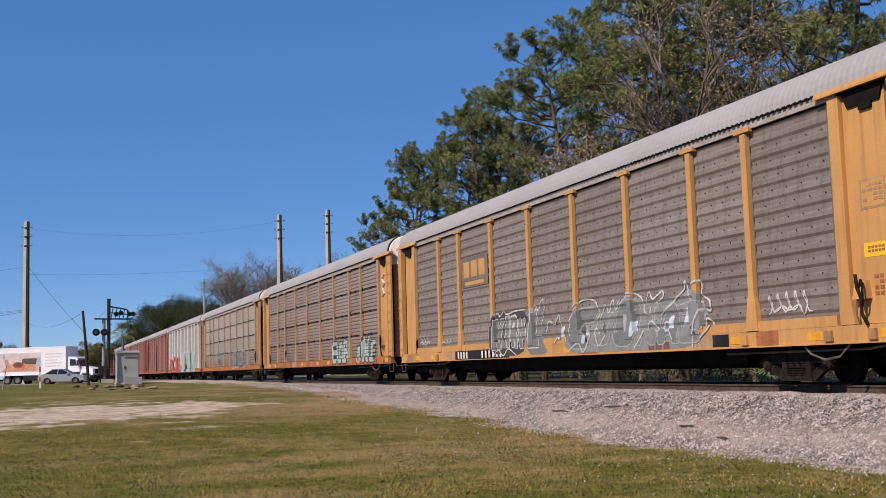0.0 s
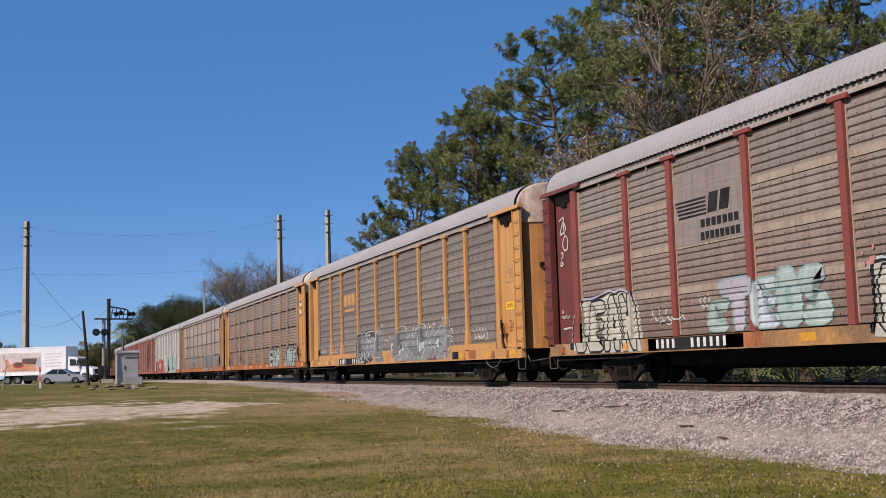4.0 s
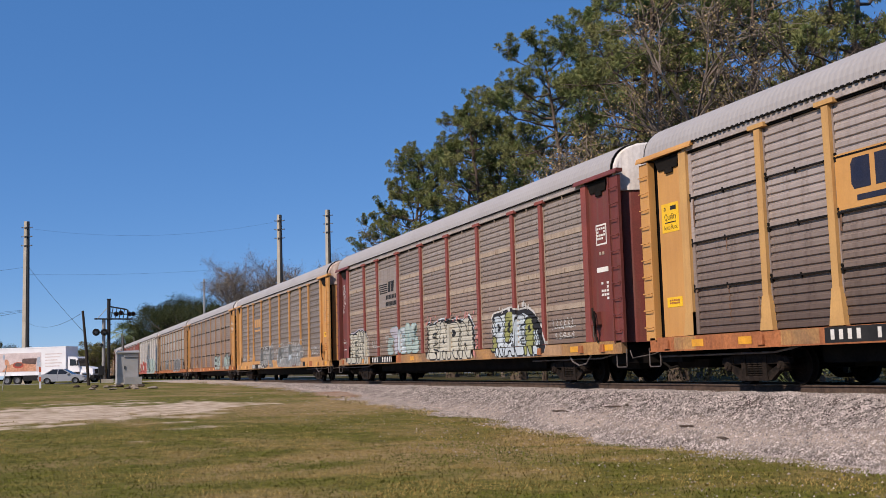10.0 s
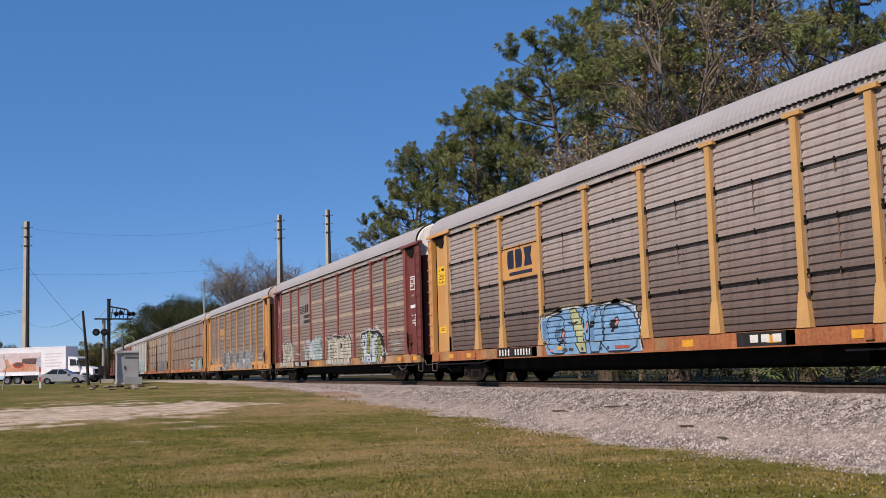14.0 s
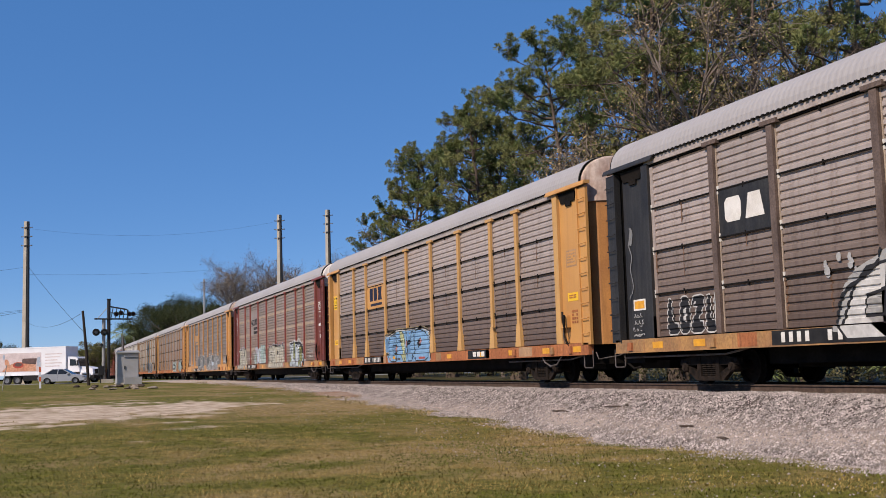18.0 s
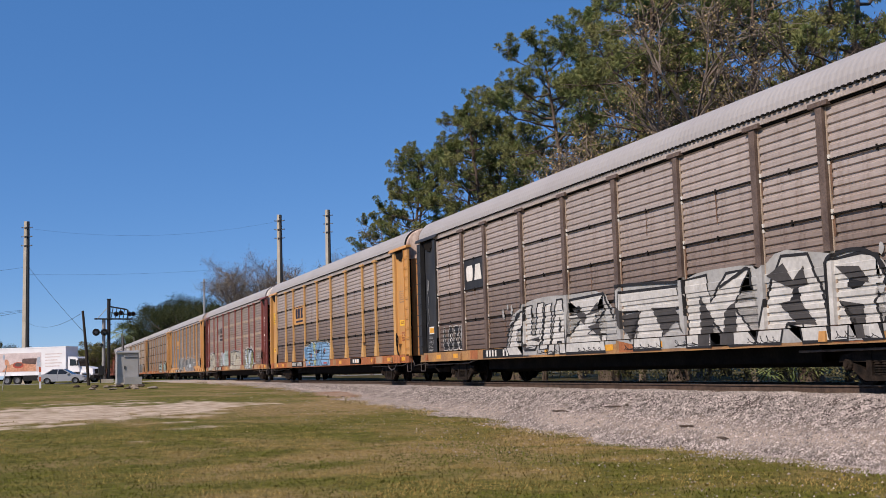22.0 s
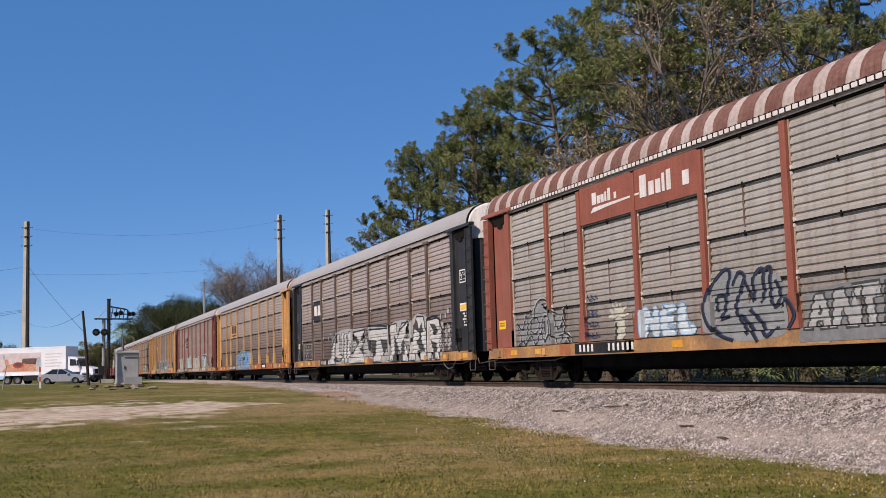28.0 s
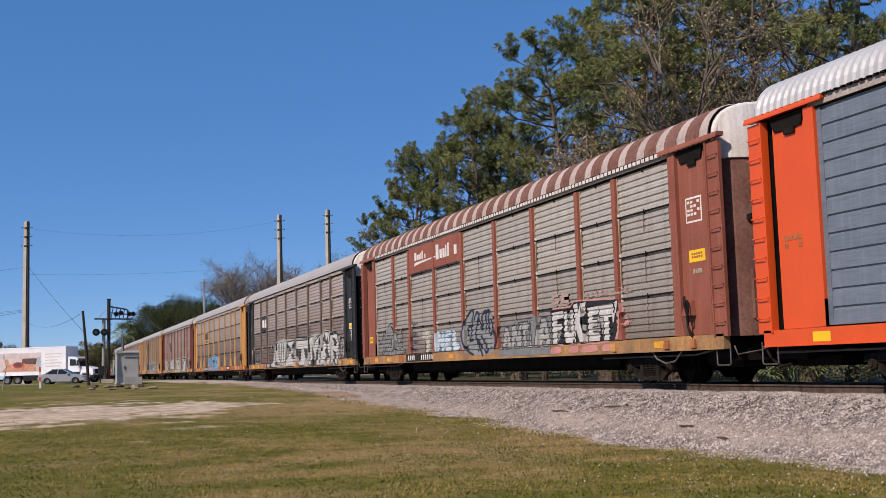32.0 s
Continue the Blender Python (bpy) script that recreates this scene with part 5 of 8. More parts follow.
for pts in ([(0.9, 1.1), (1.0, 1.7), (1.6, 2.12), (2.4, 2.1), (2.7, 1.75), (2.5, 1.6)], [(2.7, 1.55), (3.0, 1.95), (3.15, 1.75), (3.4, 2.05), (3.5, 1.8), (3.7, 2.0)], [(3.7, 1.9), (4.2, 2.16), (4.8, 2.0), (4.9, 1.7), (5.1, 1.6), (5.2, 1.75)],
            [(5.0, 1.85), (5.1, 2.12), (5.3, 1.95), (5.5, 2.02), (5.7, 2.1), (5.75, 1.95), (5.4, 1.85)], [(5.6, 1.55), (6.2, 1.85), (6.6, 2.05), (6.7, 2.25), (6.85, 1.8)], [(7.0, 2.15), (7.3, 2.2), (7.35, 1.9), (7.6, 1.75), (7.6, 1.55), (7.35, 1.6), (7.1, 1.3), (7.0, 0.8)],
            [(1.0, 0.85), (1.6, 1.05), (1.9, 0.82), (2.5, 1.4), (2.7, 0.95), (3.1, 1.2)], [(4.5, 0.85), (4.9, 1.15), (5.2, 1.45), (5.6, 1.2), (5.9, 1.4), (6.2, 1.0)], [(7.3, 1.0), (7.7, 1.25), (7.5, 1.4), (7.4, 1.2)]):
    line(car_a, pts, 0.024, G["white"], 0.018)
for x, z in ((0.5, 1.35), (1.9, 1.2), (4.4, 1.3), (6.0, 1.35), (6.7, 1.5)):
    blot(car_a, [(x - 0.12, z - 0.2), (x + 0.1, z - 0.15), (x + 0.2, z + 0.2), (x - 0.02, z + 0.15)], G["ice"], 0.015)

tag(car_a, (9.55, 10.85, 1.30, 1.80), G["white"], 5, 0.019, 5, "thin white graffiti tag")
tag(car_a, (-11.5, -10.45, 1.35, 1.75), G["white"], 6, 0.022, 3, "thin white graffiti tag")
tag(car_a, (-9.0, -8.1, 1.3, 1.6), G["white"], 7, 0.014, 3, "thin white graffiti tag")
plate(car_a, "worn_patch", 7.75, 8.32, 0.78, 1.03, -FACE, M["ink"])
marks(car_a, "lettering", pose(5.6, -FACE - 0.006, 0.88), 3, 0.25, 0.17, M["roof_brown"], 1.3)
common_marks(car_a, seed=1)
data_plate(car_a, 12.62, 3.25, 0.62, 0.52, M["yellow_old"], M["yellow"], 4, 1)
notice(car_a, 12.62, 2.30)
marks(car_a, "lettering", pose(12.7, -1.445, 1.85), 3, 0.09, 0.06, M["rust_sill"], 1.4, 4, 2)

# the maroon car with pale battens
car_n = autorack("maroon autorack with brown corrugated sheets, pale battens and large graffiti", 0.0, M["maroon"], M["red_post"], P["umber"], M["tan_sill"],
                 flare=0, seam="pale")
plate(car_n, "emblem_board", -7.0, -4.42, 3.0, 4.55, BACK, P["umber"][2], "weathered flat board")
for i in range(5):
    part("emblem", Shape().slab([(-6.95 + 0.03 * i, 3.92 - 0.085 * i), (-5.75, 3.92 - 0.085 * i), (-5.77, 3.965 - 0.085 * i), (-6.94 + 0.03 * i, 3.965 - 0.085 * i)], BACK - 0.010, BACK - 0.006).mesh("emblem", M["ink"]), car_n)
for i in range(2):
    part("emblem", Shape().slab([(-5.72 + 0.42 * i, 3.60), (-5.38 + 0.42 * i, 3.60), (-5.28 + 0.42 * i, 4.02), (-5.62 + 0.42 * i, 4.02)], BACK - 0.010, BACK - 0.006).mesh("emblem", M["ink"]), car_n)
marks(car_n, "lettering", pose(-5.3, BACK - 0.008, 3.40), 7, 0.15, 0.17, M["ink"], 1.35)
marks(car_n, "lettering", pose(-5.3, BACK - 0.008, 3.13), 8, 0.14, 0.17, M["ink"], 1.3)
plate(car_n, "number_board", -8.3, -4.6, 0.765, 1.04, -FACE, M["ink"], depth=0.003)
marks(car_n, "number", pose(-7.55, -FACE - 0.005, 0.91), 4, 0.16, 0.20, M["white"], 1.4)
marks(car_n, "number", pose(-5.85, -FACE - 0.005, 0.91), 6, 0.16, 0.20, M["white"], 1.5)
halo = [(-12.35, 0.80), (-12.3, 1.6), (-11.9, 2.2), (-10.9, 2.18), (-10.2, 2.34), (-9.95, 2.24), (-9.65, 2.33), (-8.88, 2.14), (-8.66, 1.1), (-8.55, 0.78)]
blot(car_n, halo, G["lilac"], 0.002, "pale lilac halo of a cream graffiti piece")
blot(car_n, [(x * 0.985 - 0.155, z - 0.06) for x, z in halo], G["black"], 0.005, "black ground of a cream graffiti piece")
blot(car_n, [(x * 0.93 - 0.62, z - 0.10) for x, z in halo], G["cream"], 0.008, "cream fill of a graffiti piece")
for ch, low, high, z0, z1 in (("L", (-12.0, -11.38), (-11.88, -11.30), 0.80, 2.14), ("E", (-11.36, -10.42), (-11.26, -10.40), 0.80, 2.10), ("A", (-10.42, -9.55), (-10.36, -9.75), 0.80, 2.18), ("N", (-9.48, -8.74), (-9.72, -9.0), 0.80, 2.18)):
    fat(car_n, ch, low, high, z0, z1, G["cream"], G["black"], 0.026, 0.012, "cream graffiti letter outlined in black")
tag(car_n, (-8.3, -6.8, 1.35, 1.85), G["white"], 12, 0.02, 5, "thin white graffiti tag")
for ch, low, high, z0, z1, fill in (("C", (-6.0, -5.2), (-5.85, -5.1), 1.10, 1.75, "mint"), ("T", (-5.3, -4.3), (-5.5, -4.2), 1.10, 2.18, "lilac"), ("E", (-4.3, -3.5), (-4.3, -3.45), 1.10, 2.1, "ice"), ("O", (-3.55, -2.75), (-3.6, -2.9), 1.10, 2.24, "mint"), ("S", (-2.8, -1.9), (-2.95, -2.1), 1.10, 2.2, "mint")):
    fat(car_n, ch, low, high, z0, z1, G[fill], G["teal"], 0.016, 0.006, "pale mint graffiti letter")
tag(car_n, (-6.25, -5.75, 1.55, 2.0), G["white"], 64, 0.016, 3, "thin white graffiti tag")
halo = [(-1.0, 0.80), (-0.85, 1.3), (-1.0, 2.1), (-0.6, 2.14), (-0.3, 2.0), (0.2, 2.16), (0.8, 2.2), (1.25, 2.06), (2.1, 2.16), (2.6, 2.0), (3.2, 2.24), (3.66, 1.95), (3.62, 1.1), (3.8, 0.80)]
blot(car_n, [(x * 1.01, z + 0.05) for x, z in halo], G["ice"], 0.002, "pale halo of a cream graffiti piece")
blot(car_n, halo, G["black"], 0.005, "black ground of a cream graffiti piece")
blot(car_n, [(1.35 + (x - 1.35) * 0.965, z - 0.06) for x, z in halo], G["cream"], 0.008, "cream fill of a graffiti piece")
for ch, low, high, z0, z1, tilt in (("E", (-0.7, 0.25), (-0.86, 0.24), 0.80, 2.06, 0.0), ("A", (0.22, 1.22), (0.3, 1.18), 0.80, 2.10, 0.0), ("R", (1.28, 2.45), (1.26, 2.4), 0.80, 2.05, 0.0), ("N", (2.45, 3.6), (2.5, 3.55), 0.80, 2.04, 0.0)):
    fat(car_n, ch, low, high, z0, z1, G["cream"], G["black"], 0.024, 0.012, "cream graffiti letter outlined in black", 1, tilt)
splash(car_n, 30, (-1.3, 4.0, 2.08, 2.35), G["pink"], 91, (0.02, 0.06))
splash(car_n, 14, (3.75, 4.1, 0.9, 1.9), G["pink"], 92, (0.03, 0.08))
halo = [(5.75, 0.80), (5.2, 1.35), (5.3, 2.1), (6.1, 2.16), (6.8, 2.24), (7.15, 2.12), (8.0, 2.16), (8.5, 1.96), (8.5, 1.72), (8.95, 1.5), (9.25, 1.05), (9.1, 0.80)]
blot(car_n, [(x + (0.05 if x > 7 else -0.05), z + 0.05) for x, z in halo], G["white"], 0.002, "white halo of a graffiti piece")
blot(car_n, halo, G["black"], 0.005, "black ground of a graffiti piece")
blot(car_n, [(7.1 + (x - 7.1) * (0.97 if x < 7 else 0.78), z - 0.13) for x, z in halo], G["ice"], 0.008, "pale blue fill of a graffiti piece")
for ch, low, high, z0, z1, fill in (("I", (5.3, 5.75), (5.22, 5.5), 0.95, 1.45, "olive"), ("R", (5.7, 6.3), (5.4, 6.1), 0.80, 2.06, "ice"), ("O", (6.15, 6.75), (6.35, 7.05), 1.2, 2.14, "olive"), ("A", (6.3, 7.2), (6.55, 7.0), 0.80, 1.5, "ice"), ("E", (7.15, 7.85), (7.15, 7.75), 0.80, 2.02, "ice"), ("R", (7.8, 8.45), (7.75, 8.3), 0.80, 1.9, "olive"), ("L", (8.4, 8.95), (8.5, 8.75), 0.80, 1.55, "ice")):
    fat(car_n, ch, low, high, z0, z1, G[fill], G["black"], 0.024, 0.012, "olive and pale blue graffiti letter outlined in black")
splash(car_n, 10, (5.5, 8.6, 2.16, 2.3), G["white"], 90, (0.03, 0.07))
tag(car_n, (9.55, 10.95, 1.45, 1.85), G["white"], 16, 0.016, 6, "thin white graffiti tag")
tag(car_n, (9.7, 11.0, 1.2, 1.40), G["white"], 17, 0.014, 5)
marks(car_n, "lettering", pose(8.9, -FACE - 0.006, 0.9), 2, 0.1, 0.15, M["ink"], 1.3)
common_marks(car_n, seed=2)
data_plate(car_n, 12.6, 3.72, 0.55, 0.52, M["white"], M["maroon"], 4, 3)
plate(car_n, "stencil", 12.3, 12.9, 2.78, 2.90, -1.44, M["white"])
marks(car_n, "lettering", pose(12.7, -1.445, 2.5), 3, 0.10, 0.06, M["white"], 1.4, 5, 4)
marks(car_n, "lettering", pose(12.6, -1.445, 3.25), 2, 0.1, 0.08, M["batten"], 1.6)
for pts in ([(-12.85, 4.35), (-12.55, 4.42), (-12.8, 4.0), (-12.45, 4.1), (-12.6, 4.3), (-12.5, 3.9)], [(-12.5, 3.95), (-12.36, 3.8), (-12.4, 3.58), (-12.58, 3.55), (-12.66, 3.75), (-12.5, 3.95)],
            [(-12.8, 3.5), (-12.66, 3.45), (-12.78, 3.3), (-12.68, 3.18), (-12.82, 3.15), (-12.76, 3.32), (-12.66, 3.36)], [(-12.88, 1.75), (-12.8, 1.95), (-12.75, 1.7), (-12.62, 1.85), (-12.55, 1.68), (-12.42, 1.8)]):
    line(car_n, pts, 0.026, G["white"], 0.006, "white scrawled tag")
blot(car_n, [(-12.8, 1.42), (-12.35, 1.45), (-12.35, 1.50), (-12.8, 1.47)], G["white"], 0.004, "", 0)

holes = Shape()
for bay in range(9):
    a, b = EDGES[bay] + 0.2, EDGES[bay + 1] - 0.2
    n = max(2, round((b - a) / 0.36))
    for r in range(4):
        for q in range(1, RIBS):
            for i in range(n):
                x, z = a + (b - a) * (i + 0.5) / n, 1.08 + r * ROW_STEP + (q + 0.15) * ROW_H / RIBS
                holes.box(x - 0.007, x + 0.007, -1.454, -1.444, z - 0.011, z + 0.011)
part("rivets", holes.mesh("rivets", M["hole"]), car_n, label="rows of dark rivet heads")["kind"] = "stuff"

# the yellow car with the emblem board
car_c = autorack("yellow autorack with grey corrugated sheets and a pale blue graffiti piece", 28.45, M["yellow"], M["post_yellow"], P["grey"], M["rust_sill"], flare=1, end_mat=M["ochre_dark"], cap_mat=M["cap_pink"])
plate(car_c, "emblem_board", -7.02, -4.40, 3.06, 4.05, BACK, M["yellow"], "yellow emblem board")
for outline in ([(-6.56, 3.38), (-6.15, 3.38), (-6.15, 3.92), (-6.56, 3.92), (-6.62, 3.82), (-6.62, 3.48)],
                [(-6.02, 3.38), (-5.62, 3.38), (-5.54, 3.50), (-5.54, 3.80), (-5.62, 3.92), (-6.02, 3.92)],
                [(-5.40, 3.38), (-4.84, 3.38), (-4.94, 3.65), (-4.84, 3.92), (-5.40, 3.92), (-5.32, 3.65)]):
    part("emblem", Shape().slab(outline, BACK - 0.012, BACK - 0.006).mesh("emblem", M["navy"]), car_c, label="dark blue emblem shape")
plate(car_c, "emblem_bar", -6.5, -4.85, 3.17, 3.27, BACK - 0.006, M["navy"])
plate(car_c, "number_board", -7.5, -4.6, 0.765, 1.04, -FACE, M["ink"], depth=0.003)
marks(car_c, "number", pose(-6.95, -FACE - 0.005, 0.91), 4, 0.16, 0.18, M["white"], 1.4)
marks(car_c, "number", pose(-5.6, -FACE - 0.005, 0.91), 6, 0.14, 0.18, M["white"], 1.45)
plate(car_c, "number_board", 5.0, 6.85, 0.765, 1.04, -FACE, M["ink"], depth=0.003)
marks(car_c, "lettering", pose(5.95, -FACE - 0.005, 0.91), 3, 0.26, 0.15, M["white"], 1.4)
piece = [(-3.9, 0.79), (-4.15, 1.3), (-4.22, 1.82), (-3.6, 1.88), (-3.1, 1.92), (-2.95, 2.0), (-2.7, 2.0), (-2.1, 2.0), (-1.6, 1.95), (-1.17, 1.98), (-0.8, 1.96), (-0.3, 2.0), (-0.18, 1.90), (0.26, 1.98), (0.85, 1.84), (1.08, 1.35), (1.26, 0.79)]
blot(car_c, [(x + (0.10 if x > -1 else -0.10), z + 0.09) for x, z in piece], G["haze"], 0.001, "faint yellow haze round a blue graffiti piece")
blot(car_c, [(x + (0.07 if x > -1 else -0.07), z + 0.05) for x, z in piece], G["black"], 0.004, "black outline of a blue graffiti piece", 0)
blot(car_c, [(x + (0.02 if x > -1 else -0.02), z + 0.01) for x, z in piece], G["white"], 0.007, "white rim of a blue graffiti piece", 0)
blot(car_c, [(x - (0.03 if x > -1 else -0.03), z - 0.03) for x, z in piece], G["blue"], 0.010, "pale blue fill of a graffiti piece", 0)
for ch, low, high, z0, z1, fill, tilt in (("C", (-3.82, -2.7), (-4.12, -2.95), 0.80, 1.84, "blue", 0.0), ("A", (-2.0, -1.24), (-2.0, -1.22), 1.10, 1.93, "blue", 0.0), ("I", (-1.4, -0.72), (-1.15, -0.80), 0.80, 1.92, "blue", 0.0), ("D", (-0.68, 1.18), (-0.74, 0.98), 0.80, 1.98, "blue", 0.10), ("I", (-2.0, -1.42), (-2.7, -2.08), 0.80, 1.98, "sage", 0.0)):
    fat(car_c, ch, low, high, z0, z1, G[fill], G["black"], 0.020, 0.014 if fill == "blue" else 0.020, "pale blue graffiti letter outlined in black" if fill == "blue" else "sage green graffiti letter outlined in black", 1, tilt)
line(car_c, [(-2.64, 1.62), (-2.3, 1.58), (-2.08, 1.62)], 0.018, G["black"], 0.032)
for x, z, w, h, k in ((-3.0, 1.28, 0.12, 0.2, "pink"), (-1.38, 1.45, 0.08, 0.17, "pink"), (-0.02, 1.5, 0.13, 0.16, "pink"), (-3.85, 1.66, 0.06, 0.07, "navy"), (-1.72, 1.66, 0.06, 0.07, "navy")):
    blot(car_c, [(x - w, z - h), (x + w * 0.4, z - h * 0.8), (x + w, z + h), (x - w * 0.8, z + h * 0.7)], G["black"] if k == "pink" else G[k], 0.024)
    blot(car_c, [(x - w * 0.6, z - h * 0.5), (x + w * 0.4, z - h * 0.5), (x + w * 0.8, z + h * 0.7), (x - w * 0.5, z + h * 0.5)], G["pink" if k == "pink" else "blue"], 0.027)
for x, w, k in ((-3.6, 0.08, "pink"), (-2.75, 0.13, "char"), (-2.4, 0.12, "char"), (-1.75, 0.06, "navy"), (-0.75, 0.06, "navy"), (-0.35, 0.05, "navy"), (0.35, 0.35, "red")):
    blot(car_c, [(x - w, 0.86), (x + w, 0.86), (x + w, 0.93), (x - w, 0.94)], G[k], 0.024, "", 0)
blot(car_c, [(-3.25, 0.91), (-2.95, 0.89), (-2.9, 1.0), (-3.2, 1.01)], M["reflector"], 0.025)
rust_streaks(car_c, M["drip"], 203, 0.35)
common_marks(car_c, seed=3)
board = plate(car_c, "sign", -12.92, -12.22, 3.38, 4.03, -1.44, M["signyellow"], "yellow sign with dark lettering")
plate(board, "lettering", -12.55, -12.32, 3.87, 3.96, -1.446, M["ink"], depth=0.003)
for body, x0, x1, z0, z1 in (("a", -12.83, -12.73, 3.87, 3.95), ("Quality", -12.82, -12.32, 3.66, 3.80), ("Auto Rack", -12.86, -12.28, 3.44, 3.54)):
    vs, fs = lettering(body)
    hx, hz = max(v[0] for v in vs), max(v[1] for v in vs)
    s = Shape()
    s.v, s.f = [(x0 + (x1 - x0) * v[0] / hx, -1.4475, z0 + (z1 - z0) * v[1] / hz) for v in vs], fs
    part("lettering", s.mesh("lettering", M["ink"], fix=False), board)
plate(board, "rule", -12.8, -12.35, 3.585, 3.61, -1.446, M["ink"], depth=0.003)
notice(car_c, -12.55, 1.82, 0.62, 0.22)
data_plate(car_c, 12.6, 3.3, 0.60, 0.45, M["yellow_old"], M["yellow"], 4, 5)
notice(car_c, 12.62, 2.28, 0.6, 0.22)
marks(car_c, "lettering", pose(12.7, -1.445, 1.9), 3, 0.09, 0.06, M["rust_sill"], 1.4, 4, 6)

# the black-ended car with the long white graffiti
car_d = autorack("autorack with black ends, brown corrugated sheets and long white graffiti", 57.0, M["black"], M["post_dark"], P["grey"], M["tan_sill"], flare=0, hook=M["white"])
plate(car_d, "emblem_board", -9.02, -7.26, 3.04, 4.03, BACK, M["black"], "black emblem board")
for outline in ([(-8.72, 3.30), (-8.30, 3.30), (-8.24, 3.42), (-8.24, 3.68), (-8.30, 3.80), (-8.72, 3.80), (-8.80, 3.72), (-8.80, 3.38)],
                [(-8.10, 3.30), (-7.48, 3.30), (-7.60, 3.80), (-7.98, 3.80)]):
    part("emblem", Shape().slab(outline, BACK - 0.012, BACK - 0.006).mesh("emblem", M["white"]), car_d, label="white emblem shape")
plate(car_d, "number_board", -7.4, -3.9, 0.765, 1.04, -FACE, M["ink"], depth=0.003)
marks(car_d, "number", pose(-6.7, -FACE - 0.005, 0.91), 4, 0.18, 0.19, M["white"], 1.3)
marks(car_d, "number", pose(-5.05, -FACE - 0.005, 0.91), 6, 0.18, 0.19, M["white"], 1.5)
blot(car_d, [(-5.7, 0.80), (-5.5, 1.6), (-5.2, 1.95), (-4.2, 2.3), (-3.5, 2.38), (-2.4, 2.40), (-1.5, 2.34), (0.6, 2.34), (1.2, 1.7), (1.3, 0.80)], G["silver"], 0.002, "silver ground of a long graffiti piece")
blot(car_d, [(1.1, 0.80), (1.2, 2.2), (1.6, 2.36), (4.2, 2.24), (5.0, 2.40), (6.8, 2.38), (7.0, 2.2), (7.7, 2.58), (8.8, 2.40), (9.4, 2.32), (10.0, 2.38), (10.6, 2.02), (10.5, 1.5), (10.7, 0.80)], G["silver"], 0.002, "silver ground of a long graffiti piece")
for ch, low, high, z0, z1, tilt in (("C", (-5.6, -4.3), (-5.0, -4.1), 0.80, 1.95, -0.2), ("U", (-4.35, -3.2), (-4.15, -2.85), 0.95, 2.24, 0.0), ("I", (-3.15, -2.6), (-2.8, -2.35), 0.95, 2.2, 0.0), ("A", (-2.6, -1.45), (-2.3, -1.5), 0.80, 2.26, 0.0),
                                    ("Z", (-1.45, 0.75), (-1.3, 0.65), 0.80, 2.24, 0.0), ("T", (1.2, 4.3), (1.5, 4.1), 0.80, 2.24, 0.08), ("K", (4.45, 7.0), (4.35, 6.75), 0.80, 2.30, 0.0), ("A", (6.9, 9.1), (7.2, 9.05), 0.80, 2.46, 0.08), ("R", (9.1, 10.45), (9.1, 10.5), 0.80, 2.28, 0.0)):
    fat(car_d, ch, low, high, z0, z1, G["white"], G["black"], 0.034, 0.009, "white graffiti letter outlined in black", 0, tilt)
for pts in ([(-1.1, 1.95), (-0.5, 1.5), (-0.35, 1.75), (0.35, 2.05), (0.3, 1.8), (-0.2, 1.75)], [(-0.3, 1.45), (0.3, 1.55), (0.5, 1.0), (0.2, 1.25)], [(1.3, 1.9), (1.7, 1.65), (2.4, 1.7), (1.9, 1.2), (2.0, 1.0), (1.4, 1.4)], [(2.9, 1.75), (3.9, 1.7), (4.35, 1.1), (3.9, 1.4), (3.4, 1.1)],
            [(4.9, 1.9), (5.4, 1.35), (5.3, 0.82), (4.9, 0.82)], [(5.8, 1.5), (6.2, 1.7), (6.2, 0.82), (5.7, 0.82)], [(7.3, 2.1), (7.8, 2.3), (8.1, 1.95), (8.4, 2.2), (8.5, 1.85), (8.0, 1.8)], [(7.6, 1.55), (8.2, 1.6), (8.7, 1.1), (8.1, 1.15)], [(9.3, 2.1), (9.9, 2.05), (10.1, 1.75), (9.6, 1.85)], [(9.3, 1.5), (9.9, 1.4), (10.0, 0.82), (9.8, 0.82), (9.7, 1.2)], [(-3.9, 1.25), (-3.3, 1.15), (-3.1, 1.9), (-3.3, 1.3)], [(-4.3, 1.2), (-4.0, 1.02), (-3.3, 1.05), (-4.2, 0.95)]):
    blot(car_d, pts, G["char"], 0.017, "dark shade of a white graffiti letter", 0)
for pts in ([(1.25, 1.2), (1.25, 2.25), (1.5, 2.36), (2.8, 2.32), (4.1, 2.24)], [(-5.6, 1.1), (-5.4, 1.6), (-4.9, 1.85), (-4.5, 2.05), (-4.3, 2.3)], [(0.6, 2.28), (0.85, 1.95), (1.1, 1.6)], [(9.1, 1.0), (9.05, 1.7), (9.15, 2.25), (9.9, 2.34), (10.45, 2.05), (10.55, 1.6), (10.4, 1.0)], [(5.7, 2.0), (6.3, 2.2), (6.7, 2.3), (6.8, 1.9)]):
    line(car_d, pts, 0.036, G["black"], 0.022)
splash(car_d, 16, (10.3, 11.4, 1.2, 2.5), G["silver"], 94, (0.05, 0.12))
splash(car_d, 8, (-5.9, -4.9, 1.95, 2.3), G["silver"], 95, (0.04, 0.08))
blot(car_d, [(9.55, 0.79), (10.1, 0.79), (10.1, 1.02), (9.55, 1.02)], G["silver"], 0.012, "", 0)
